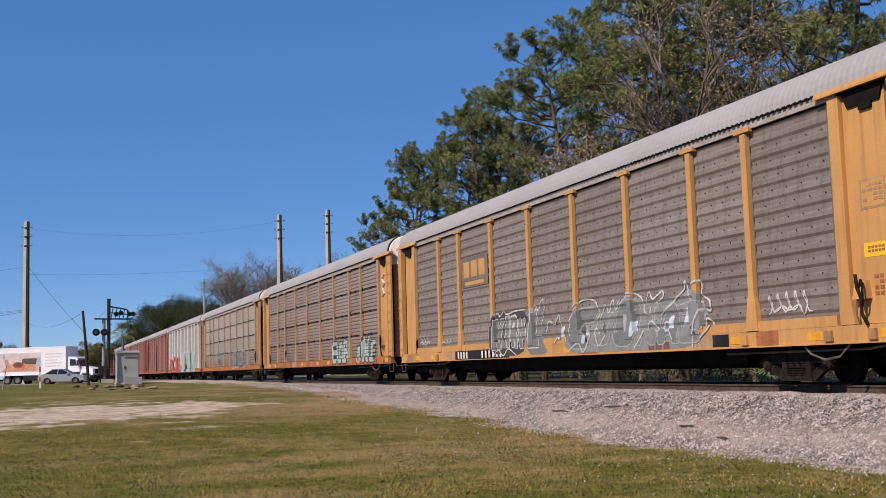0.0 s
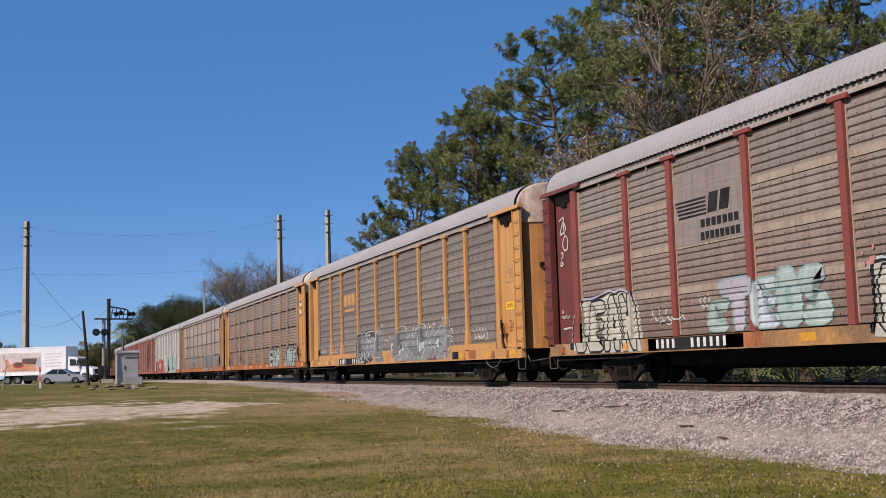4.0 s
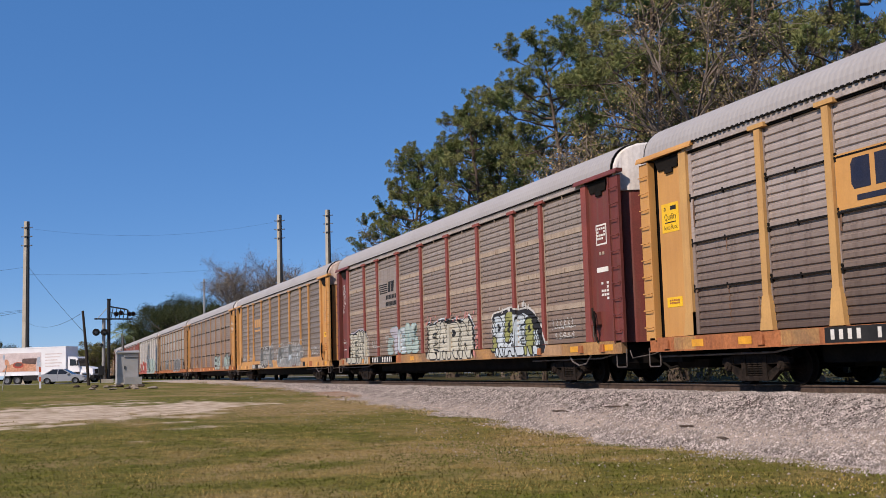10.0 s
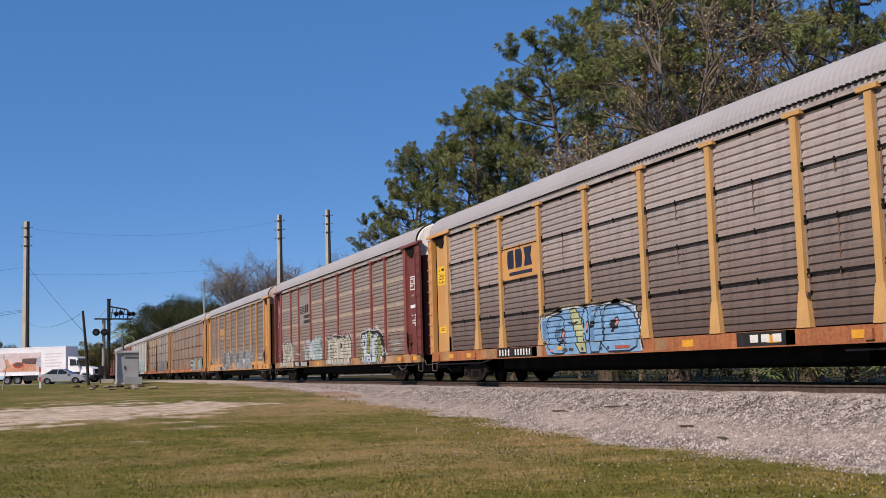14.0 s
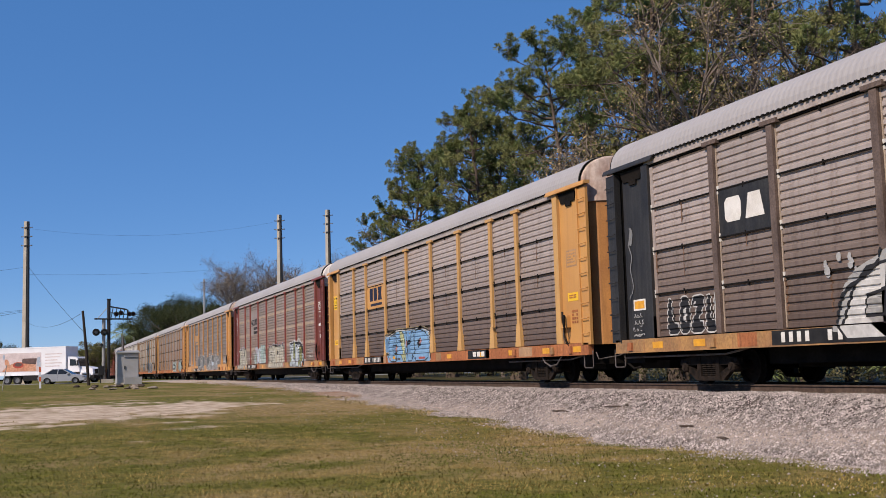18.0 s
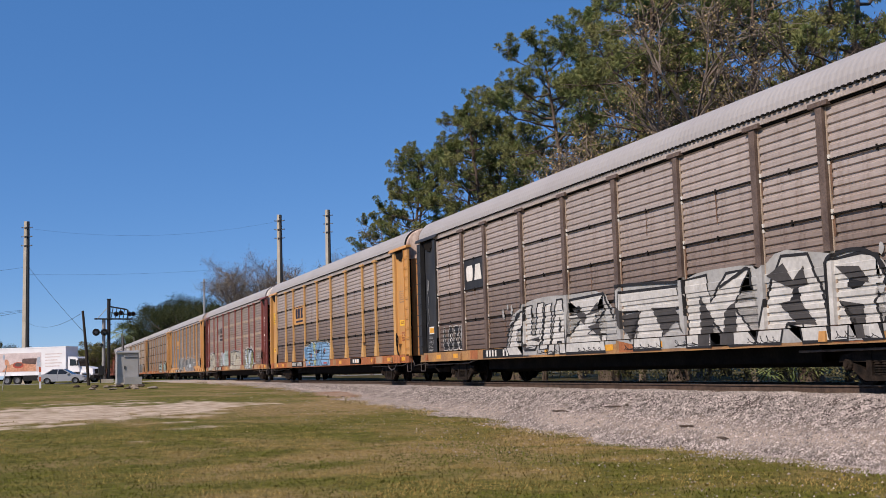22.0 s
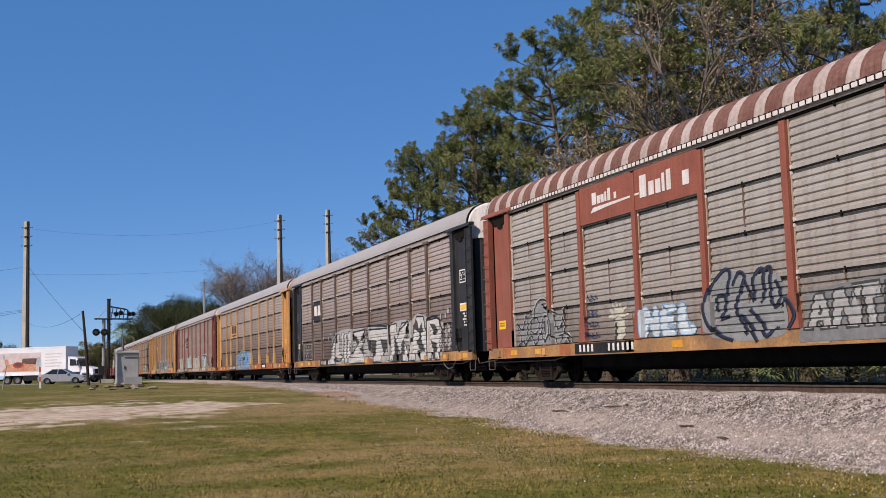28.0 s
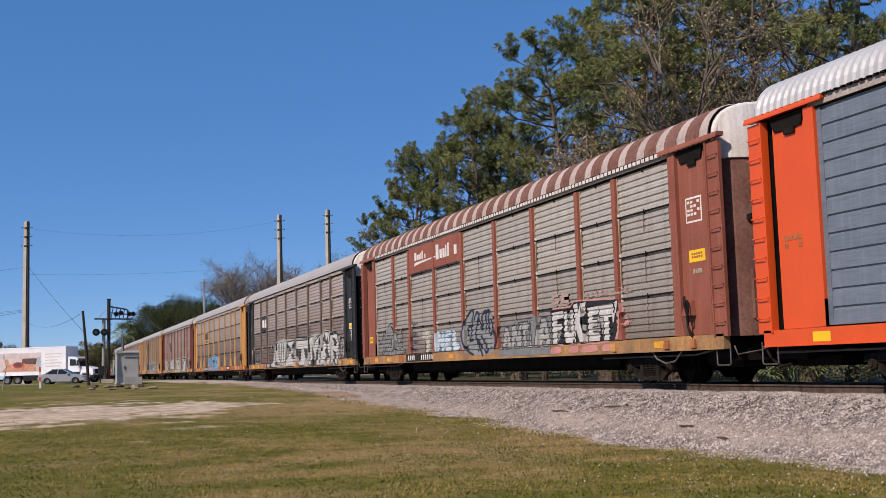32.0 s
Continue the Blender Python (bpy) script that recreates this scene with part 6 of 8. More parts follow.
for ch, low, high in (("L", (-11.25, -10.75), (-11.2, -10.85)), ("O", (-10.75, -10.3), (-10.7, -10.3)), ("Z", (-10.28, -9.8), (-10.22, -9.72)), ("U", (-9.75, -9.25), (-9.65, -9.2))):
    fat(car_d, ch, low, high, 1.10, 1.92, G["black"], G["white"], 0.016, 0.008, "black graffiti letter with a white rim")
rust_streaks(car_d, M["drip"], 204, 0.45)
for i, (a, b) in enumerate(((-3.4, -1.9), (-0.8, 0.6), (1.6, 3.4), (3.9, 5.6), (6.6, 7.6), (9.2, 10.3))):
    tag(car_d, (a, b, 0.81, 0.98), G["black"], 140 + i, 0.009, 5, "small black tag on the sill")
common_marks(car_d, seed=4)
data_plate(car_d, 12.64, 3.53, 0.55, 0.44, M["white"], M["black"], 4, 7)
p = plate(car_d, "notice", 12.33, 12.97, 2.37, 2.63, -1.44, M["white"])
plate(p, "notice_face", 12.38, 12.92, 2.42, 2.58, -1.446, M["signyellow"], "yellow notice", 0.003)
marks(car_d, "lettering", pose(12.8, -1.445, 2.28), 4, 0.085, 0.06, M["white"], 1.35, 5, 8)
p = plate(car_d, "notice", -12.75, -12.2, 1.72, 1.98, -1.44, M["white"])
plate(p, "notice_face", -12.70, -12.25, 1.76, 1.94, -1.446, M["reflector"], "orange notice", 0.003)
for i, (x0, x1, z0, z1) in enumerate(((-12.8, -12.3, 1.12, 1.35), (-12.75, -12.25, 1.32, 1.62), (-12.7, -12.35, 1.5, 1.7))):
    tag(car_d, (x0, x1, z0, z1), G["silver"], 150 + i, 0.012, 3, "thin white scrawl on the black end")
line(car_d, [(-12.86, 2.0), (-12.7, 2.3), (-12.8, 2.7), (-12.72, 3.0), (-12.84, 3.3), (-12.7, 3.55), (-12.78, 3.7)], 0.02, G["grey"], 0.004, "faded grey scrawl on the black end")
blot(car_d, [(-12.85, 3.3), (-12.7, 3.25), (-12.62, 3.6), (-12.75, 3.72)], G["grey"], 0.002, "faded grey spray patch")

# the faded red car with the striped roof
# its end doors take a darker brown than the sides
car_e = autorack("faded red autorack with tan corrugated sheets and a striped roof", 85.55, M["sp_red"], M["sp_red"], P["tan"], M["tan_sill"], roof=M["roof_pink"], flare=1, cap=0, hook=M["cap"], roof_shape=STRIPED_ROOF, end_mat=M["roof_brown"])
half = roof_line()
full = half + [(-y, z) for y, z in reversed(half[:-1])]
rib = 2 * 13.42 / round(2 * 13.42 / 0.178)
rng = random.Random(52)
for i in range(30):
    rows_ = []
    for k in range(3):
        for q, d in ((0.0, 0.0), (0.2, 0.02), (0.5, 0.02), (0.7, 0.0), (0.98, 0.0)):
            x = -13.25 + (i * 5 + k + q) * rib
            ragged = rng.uniform(-0.02, 0.02) if (k, q) in ((0, 0.0), (2, 0.98)) else 0.0
            rows_.append([(x + ragged * math.sin(j * 1.7 + i), y * (1.004 + d / 1.6), 5.19 + (z - 5.19) * (1.012 + d / 0.9)) for j, (y, z) in enumerate(full)])
    part("roof_stripe", Shape().grid(rows_).mesh("roof_stripe", M["roof_brown"]), car_e, label="brown painted roof ribs")
part("eave_trim", Shape().box(-13.3, 13.3, -1.56, -1.50, 5.10, 5.185).mesh("eave_trim", M["cap"]), car_e, label="white eave strip")
ticks = Shape()
for i in range(132):
    ticks.box(-13.2 + i * 0.2, -13.2 + i * 0.2 + 0.035, -1.566, -1.50, 5.095, 5.19)
part("eave_trim", ticks.mesh("eave_trim", M["seam"]), car_e, label="dark gaps between the eave plates")["kind"] = "stuff"
plate(car_e, "emblem_board", -7.05, -4.36, 4.06, 5.02, BACK - 0.03, M["sp_red"], "red emblem board", 0.01)
plate(car_e, "emblem_board", -4.20, -1.52, 4.06, 5.02, BACK - 0.03, M["sp_red"], "red emblem board", 0.01)
y = BACK - 0.042
for i, (x, w, h) in enumerate(((-6.35, 0.22, 0.30), (-6.08, 0.16, 0.2), (-5.88, 0.16, 0.2), (-5.68, 0.10, 0.24), (-5.52, 0.14, 0.3), (-5.2, 0.12, 0.16))):
    plate(car_e, "emblem", x, x + w, 4.50, 4.50 + h, y, M["cap"])
part("emblem", Shape().slab([(-6.45, 4.30), (-5.6, 4.36), (-4.0, 4.42), (-4.0, 4.46), (-6.3, 4.43)], y - 0.006, y).mesh("emblem", M["cap"]), car_e)
for i, (x, w, h) in enumerate(((-3.95, 0.30, 0.52), (-3.55, 0.24, 0.32), (-3.24, 0.22, 0.32), (-2.96, 0.12, 0.42), (-2.76, 0.18, 0.46), (-2.1, 0.26, 0.32))):
    plate(car_e, "emblem", x, x + w, 4.32, 4.32 + h, y, M["cap"])
plate(car_e, "number_board", -7.6, -4.5, 0.765, 1.04, -FACE, M["ink"], depth=0.003)
marks(car_e, "number", pose(-6.95, -FACE - 0.005, 0.91), 4, 0.17, 0.18, M["white"], 1.3)
marks(car_e, "number", pose(-5.15, -FACE - 0.005, 0.91), 6, 0.16, 0.18, M["white"], 1.45)
blot(car_e, [(-11.5, 1.07), (-11.2, 1.75), (-10.6, 1.85), (-9.9, 2.3), (-9.3, 1.95), (-8.5, 1.85), (-8.6, 1.35), (-7.9, 1.07)], G["mist"], 0.002, "thin grey ground of a wild graffiti piece")
for pts in ([(-11.4, 1.1), (-11.2, 1.3), (-11.5, 1.75), (-11.1, 1.55), (-10.8, 1.95), (-10.75, 1.5), (-10.9, 1.1)], [(-10.6, 1.2), (-10.5, 1.75), (-10.1, 1.85), (-9.95, 1.6), (-10.2, 1.4), (-10.5, 1.5)], [(-10.3, 1.7), (-10.1, 2.2), (-9.7, 2.34), (-9.3, 2.2), (-9.15, 1.7), (-9.1, 1.2)],
            [(-9.8, 1.4), (-9.7, 1.8), (-9.4, 1.85), (-9.35, 1.5), (-9.6, 1.35)], [(-9.0, 1.3), (-9.0, 1.9), (-8.8, 1.5), (-8.5, 1.6), (-8.3, 2.0), (-8.35, 1.4), (-8.7, 1.3)], [(-10.9, 1.08), (-10.5, 1.35), (-10.2, 1.1), (-9.9, 1.4), (-9.5, 1.1), (-9.1, 1.35), (-8.8, 1.08)],
            [(-8.6, 1.1), (-8.4, 1.35), (-8.0, 1.25), (-7.85, 1.08)], [(-11.4, 1.1), (-11.1, 1.22), (-10.9, 1.08)], [(-8.3, 1.1), (-8.2, 1.22), (-8.05, 1.12)]):
    line(car_e, pts, 0.060, G["silver"], 0.008)
    line(car_e, [(x + 0.03, z - 0.01) for x, z in pts], 0.026, G["black"], 0.014, "black line of a wild graffiti piece")
for i, z in enumerate((1.15, 1.42, 1.68, 2.12)):
    tag(car_e, (-7.0, -6.35, z, z + 0.24), G["navy"], 42 + i, 0.014, 3, "thin dark blue graffiti tag")
blot(car_e, [(-5.6, 1.08), (-5.55, 1.55), (-5.3, 1.65), (-5.0, 1.5), (-5.05, 1.08)], G["cream"], 0.006, "pale graffiti figure like a palm")
for k in range(7):
    a = math.radians(10 + 27 * k)
    blot(car_e, [(-5.35, 1.6), (-5.35 + 0.30 * math.cos(a + 0.25), 1.62 + 0.28 * math.sin(a + 0.25)), (-5.35 + 0.56 * math.cos(a), 1.60 + 0.44 * math.sin(a)), (-5.35 + 0.30 * math.cos(a - 0.25), 1.62 + 0.24 * math.sin(a - 0.25))], G["cream"], 0.009 + 0.0015 * k, "pale sprayed leaf")
blot(car_e, [(-5.55, 1.08), (-5.5, 1.5), (-5.38, 1.5), (-5.42, 1.08)], G["char"], 0.022)
for ch, low, high in (("N", (-4.2, -3.4), (-4.2, -3.45)), ("E", (-3.4, -2.7), (-3.4, -2.7)), ("L", (-2.65, -1.95), (-2.65, -1.9))):
    fat(car_e, ch, low, high, 1.08, 1.80, G["ice"], G["blue"], 0.016, 0.006, "pale grey-blue graffiti letter")
blot(car_e, [(-1.5, 1.0), (-1.6, 1.6), (-1.3, 2.1), (-0.7, 2.35), (0.2, 2.15), (1.0, 2.2), (1.35, 1.4), (1.3, 0.95), (0.0, 0.85)], G["mist"], 0.002, "grey ground of a black-lined graffiti piece")
for pts in ([(-0.75, 1.8), (-0.6, 2.25), (-0.8, 2.34), (-1.25, 2.05), (-1.5, 1.6), (-1.3, 1.2), (-0.9, 1.0), (-0.5, 0.9)], [(-1.1, 1.5), (-1.1, 1.8), (-0.8, 1.8), (-0.85, 1.5), (-1.0, 1.35), (-0.7, 1.4)], [(-0.5, 2.0), (-0.3, 2.25), (-0.1, 2.1), (-0.45, 1.6), (-0.3, 1.3), (0.0, 1.0)],
            [(-0.1, 2.1), (0.15, 1.65), (0.2, 2.1), (0.5, 2.25), (0.5, 1.8), (0.4, 1.6)], [(0.5, 2.2), (0.75, 2.25), (0.7, 1.7), (0.85, 1.5), (1.0, 1.7), (0.9, 2.0)], [(0.0, 1.5), (0.4, 1.2), (0.6, 0.95), (0.9, 1.1)], [(-0.3, 1.4), (0.1, 1.1), (0.3, 0.85)], [(1.0, 1.5), (1.3, 1.6), (1.5, 1.3), (1.3, 1.05)]):
    line(car_e, pts, 0.046, G["black"], 0.010, "black line of a graffiti piece")
    line(car_e, [(x + 0.05, z + 0.02) for x, z in pts], 0.018, G["navy"], 0.016)
blot(car_e, [(1.6, 0.80), (1.75, 1.7), (3.4, 1.86), (4.2, 1.9), (5.3, 1.86), (5.3, 0.80)], G["grey"], 0.0045, "grey shade of a graffiti piece", 0)
for ch, low, high, z1 in (("A", (1.75, 2.45), (1.85, 2.4), 1.66), ("N", (2.42, 3.2), (2.5, 3.25), 1.72), ("T", (3.2, 3.75), (3.0, 3.7), 1.78), ("I", (3.75, 4.15), (3.8, 4.1), 1.78), ("A", (4.3, 5.2), (4.4, 5.1), 1.82)):
    fat(car_e, ch, low, high, 1.02, z1, G["silver"], G["char"], 0.026, 0.009, "grey graffiti letter outlined in black", 0)
blot(car_e, [(5.2, 1.0), (5.15, 2.05), (6.5, 2.04), (6.7, 2.18), (9.26, 2.08), (9.28, 1.4), (9.1, 1.0)], G["pink"], 0.002, "pink haze round white block letters")
for x, w in ((5.6, 0.4), (6.7, 0.3), (7.6, 0.5), (8.5, 0.25)):
    blot(car_e, [(x - w, 0.80), (x + w, 0.82), (x + w * 0.8, 1.0), (x - w * 0.7, 0.97)], G["pink"], 0.003, "pink sprayed patch on the sill")
splash(car_e, 16, (9.1, 9.7, 1.3, 1.8), G["pink"], 96, (0.02, 0.06))
blot(car_e, [(5.25, 1.06), (5.22, 2.0), (6.5, 2.0), (6.72, 2.14), (9.22, 2.04), (9.2, 1.4), (9.0, 1.06), (7.0, 1.06), (6.2, 1.06)], G["black"], 0.006, "black ground of white block letters", 0)
for ch, low, high, z0, z1 in (("F", (5.31, 6.05), (5.30, 6.06), 1.06, 1.96), ("U", (6.03, 6.66), (6.06, 6.64), 1.05, 1.94), ("K", (6.64, 7.46), (6.68, 7.44), 1.04, 2.10), ("E", (7.44, 8.08), (7.44, 8.06), 1.06, 1.97), ("T", (8.04, 8.82), (8.04, 8.84), 1.06, 1.99), ("!", (8.78, 9.08), (8.84, 9.2), 1.2, 2.02)):
    fat(car_e, ch, low, high, z0, z1, G["white"], G["black"], 0.018, 0.011, "white block graffiti letter outlined in black", 0)
for ch, low, high in (("S", (5.3, 5.8), (5.3, 5.8)), ("C", (5.9, 6.4), (5.9, 6.4))):
    fat(car_e, ch, low, high, 2.14, 2.40, G["faint"], None, 0, 0.006, "faint pink graffiti letter", 0)
tag(car_e, (7.4, 9.7, 2.16, 2.42), G["faint"], 49, 0.022, 9, "faint pink graffiti")
rust_streaks(car_e, M["drip"], 205, 0.5)
common_marks(car_e, seed=5)
data_plate(car_e, 12.55, 3.75, 0.62, 0.55, M["white"], M["sp_red"], 4, 9)
notice(car_e, 12.6, 2.75, 0.62, 0.26)
marks(car_e, "lettering", pose(12.6, -1.445, 2.42), 4, 0.07, 0.10, M["batten"], 1.3)
notice(car_e, -12.6, 1.75, 0.5, 0.26)

# the bright orange car that follows
car_f = autorack("bright orange autorack with clean bluish grey corrugated sheets", 114.0, M["orange"], M["orange"], P["blue"], M["orange"], roof=M["roof_new"], flare=1, rows=2, seam="none", header=M["orange"], roof_shape=RIBBED_ROOF, style="grooved")
plate(car_f, "notice", -12.1, -11.62, 0.80, 0.98, -FACE, M["signyellow"], "yellow notice plate")
marks(car_f, "lettering", pose(-12.6, -1.445, 2.75), 4, 0.10, 0.09, M["rust_sill"], 1.35, 2, 3)

# cars ahead, already far down the line
car_b = autorack("weathered yellow autorack with brown sheets and pale green graffiti", -57.55, M["ochre"], M["yellow_old"], P["umber"], M["rust_sill"], flare=1, end_mat=M["ochre"])
for ch, low, high, z1 in (("B", (4.0, 4.9), (4.0, 4.9), 1.9), ("O", (4.9, 5.8), (4.9, 5.8), 1.85), ("B", (5.8, 6.7), (5.8, 6.7), 1.95), ("N", (8.2, 9.1), (8.2, 9.1), 1.6), ("K", (9.2, 10.3), (9.2, 10.4), 2.0), ("E", (10.3, 11.2), (10.4, 11.2), 1.8)):
    fat(car_b, ch, low, high, 0.82, z1, G["mint"], G["char"], 0.03, 0.006, "pale green graffiti letter outlined in black")
s = Shape().tube([(12.3, -1.46, 3.5), (12.6, -1.46, 3.6), (12.4, -1.46, 3.85), (12.65, -1.46, 4.0), (12.35, -1.46, 4.2), (12.6, -1.46, 4.4)], 0.05, 5)
part("graffiti", s.mesh("graffiti", G["white"]), car_b, label="white scrawled tag")
rust_streaks(car_b, M["drip"], 206, 0.4)
common_marks(car_b, seed=6)
car = autorack("yellow autorack with dull grey sheets and a dark graffiti tag", -86.05, M["yellow_old"], M["yellow_old"], P["tan"], M["rust_sill"], flare=1)
paint(car, "graffiti", "BAB", (2.9, 8.2, 0.95, 1.9), G["grey"], G["silver"], 53, 0.08, 0.04, 0.0, 0.2, "dark graffiti letters with a white rim")
paint(car, "graffiti", "S", (-5.6, -3.7, 1.3, 2.1), G["grey"], G["silver"], 54, 0.06, 0.04, 0.0, 0.2)
car = autorack("silver-grey autorack with white posts and green and red graffiti", -114.5, M["batten"], M["white"], P["silver"], M["rust_sill"], flare=0, near=False)
paint(car, "graffiti", "BIB", (-0.5, 9.6, 0.85, 2.3), G["mint"], G["white"], 55, 0.1, 0.03, 0.0, 0.2, "pale green graffiti letters")
paint(car, "graffiti", "DOE", (-11.5, -1.6, 0.8, 2.1), G["red"], G["pink"], 56, 0.05, 0.05, 0.0, 0.2, "red graffiti letters")
for i, (paint_m, sheets, lab) in enumerate(((M["far_red"], P["redsheet"], "orange-red autorack with red sheets, far down the line"),
                                            (M["far_red"], P["redsheet"], "red autorack with pale marks, far down the line"),
                                            (M["yellow_old"], P["tan"], "weathered yellow autorack, far down the line"),
                                            (M["far_red"], P["redsheet"], "orange-red autorack, far down the line"),
                                            (M["far_red"], P["redsheet"], "orange-red autorack, far down the line"),
                                            (M["yellow_old"], P["grey"], "weathered yellow autorack, far down the line"),
                                            (M["yellow_old"], P["brown"], "weathered yellow autorack, far down the line"))):
    autorack(lab, -143.0 - 28.5 * i, paint_m, paint_m, sheets, paint_m, flare=0, near=False)

# ---- the road crossing: truck, car, signal, cabinet, poles ----
W = {
    "van_white": mat("white_truck_paint", (0.80, 0.79, 0.80), (0.72, 0.71, 0.72), 1.0, 0.4, fine_amt=0.04),
    "tyre": mat("tyre_rubber", (0.018, 0.018, 0.018), (0.03, 0.029, 0.028), 5.0, 0.85),
    "rim": mat("steel_rim", (0.22, 0.22, 0.23), (0.16, 0.16, 0.16), 5.0, 0.45, 0.5),
    "chassis": mat("black_chassis", (0.015, 0.015, 0.016), (0.025, 0.024, 0.024), 4.0, 0.7),
    "glass": mat("tinted_glass", (0.012, 0.014, 0.017), (0.02, 0.022, 0.026), 2.0, 0.08, bump=0, fine_amt=0.02),
    "silver": mat("silver_car_paint", (0.40, 0.40, 0.42), (0.36, 0.36, 0.38), 1.0, 0.35, 0.3, bump=0, fine_amt=0.03),
    "grey_box": mat("grey_reefer_unit", (0.30, 0.30, 0.30), (0.24, 0.24, 0.24), 1.5, 0.6),
    "cabinet": mat("aluminium_cabinet", (0.42, 0.41, 0.39), (0.36, 0.35, 0.33), 1.0, 0.5, 0.2, fine_amt=0.05),
    "concrete": mat("pale_concrete", (0.50, 0.45, 0.37), (0.42, 0.37, 0.30), 1.2, 0.85, fine=14, fine_amt=0.12),
    "steel": mat("galvanised_steel", (0.42, 0.40, 0.37), (0.33, 0.31, 0.29), 2.0, 0.5, 0.5),
    "iron": mat("black_signal_paint", (0.016, 0.016, 0.017), (0.028, 0.027, 0.026), 3.0, 0.6),
    "lens": mat("dark_red_lens", (0.05, 0.012, 0.012), (0.03, 0.01, 0.01), 3.0, 0.2, bump=0),
    "creosote": mat("creosoted_pole", (0.03, 0.024, 0.02), (0.05, 0.04, 0.032), 4.0, 0.9, stretch=(6, 6, 0.5)),
    "safety": mat("orange_tape", (0.75, 0.16, 0.06), (0.6, 0.14, 0.06), 4.0, 0.6),
    "wire": mat("dark_wire", (0.02, 0.02, 0.022), (0.03, 0.03, 0.03), 4.0, 0.7),
    "food_a": mat("print_terracotta", (0.48, 0.20, 0.11), (0.55, 0.30, 0.19), 1.2, 0.5, fine=6, fine_amt=0.25),
    "food_b": mat("print_dark_brown", (0.07, 0.045, 0.04), (0.13, 0.08, 0.07), 2.0, 0.5),
    "food_c": mat("print_pink_grey", (0.62, 0.52, 0.50), (0.52, 0.42, 0.40), 1.4, 0.5),
    "food_d": mat("print_red", (0.42, 0.06, 0.04), (0.32, 0.06, 0.04), 2.0, 0.5),
    "food_e": mat("print_blue_grey", (0.30, 0.36, 0.44), (0.40, 0.42, 0.46), 2.0, 0.5),
}


def wheel_parts(parent, x, y, r, w, hub=0.55):
    tyre = part("wheel", Shape().lathe([(y - w / 2, r * 0.6), (y - w / 2, r * 0.92), (y - w * 0.35, r), (y + w * 0.35, r), (y + w / 2, r * 0.92), (y + w / 2, r * 0.6)], "y", 24, (x, 0, r)).mesh("wheel", W["tyre"]), parent, label="black rubber tyre")
    part("rim", Shape().lathe([(y - w * 0.45, r * 0.62), (y - w * 0.25, r * hub), (y - w * 0.2, r * 0.15), (y - w * 0.35, r * 0.12), (y - w * 0.35, 0.0)], "y", 20, (x, 0, r)).mesh("rim", W["rim"]), tyre)


def ellipse(cx, cz, a, b, n=20, tilt=0.0):
    out = []
    for i in range(n):
        t = 2 * math.pi * i / n
        x, z = a * math.cos(t), b * math.sin(t)
        out.append((cx + x * math.cos(tilt) - z * math.sin(tilt), cz + x * math.sin(tilt) + z * math.cos(tilt)))
    return out


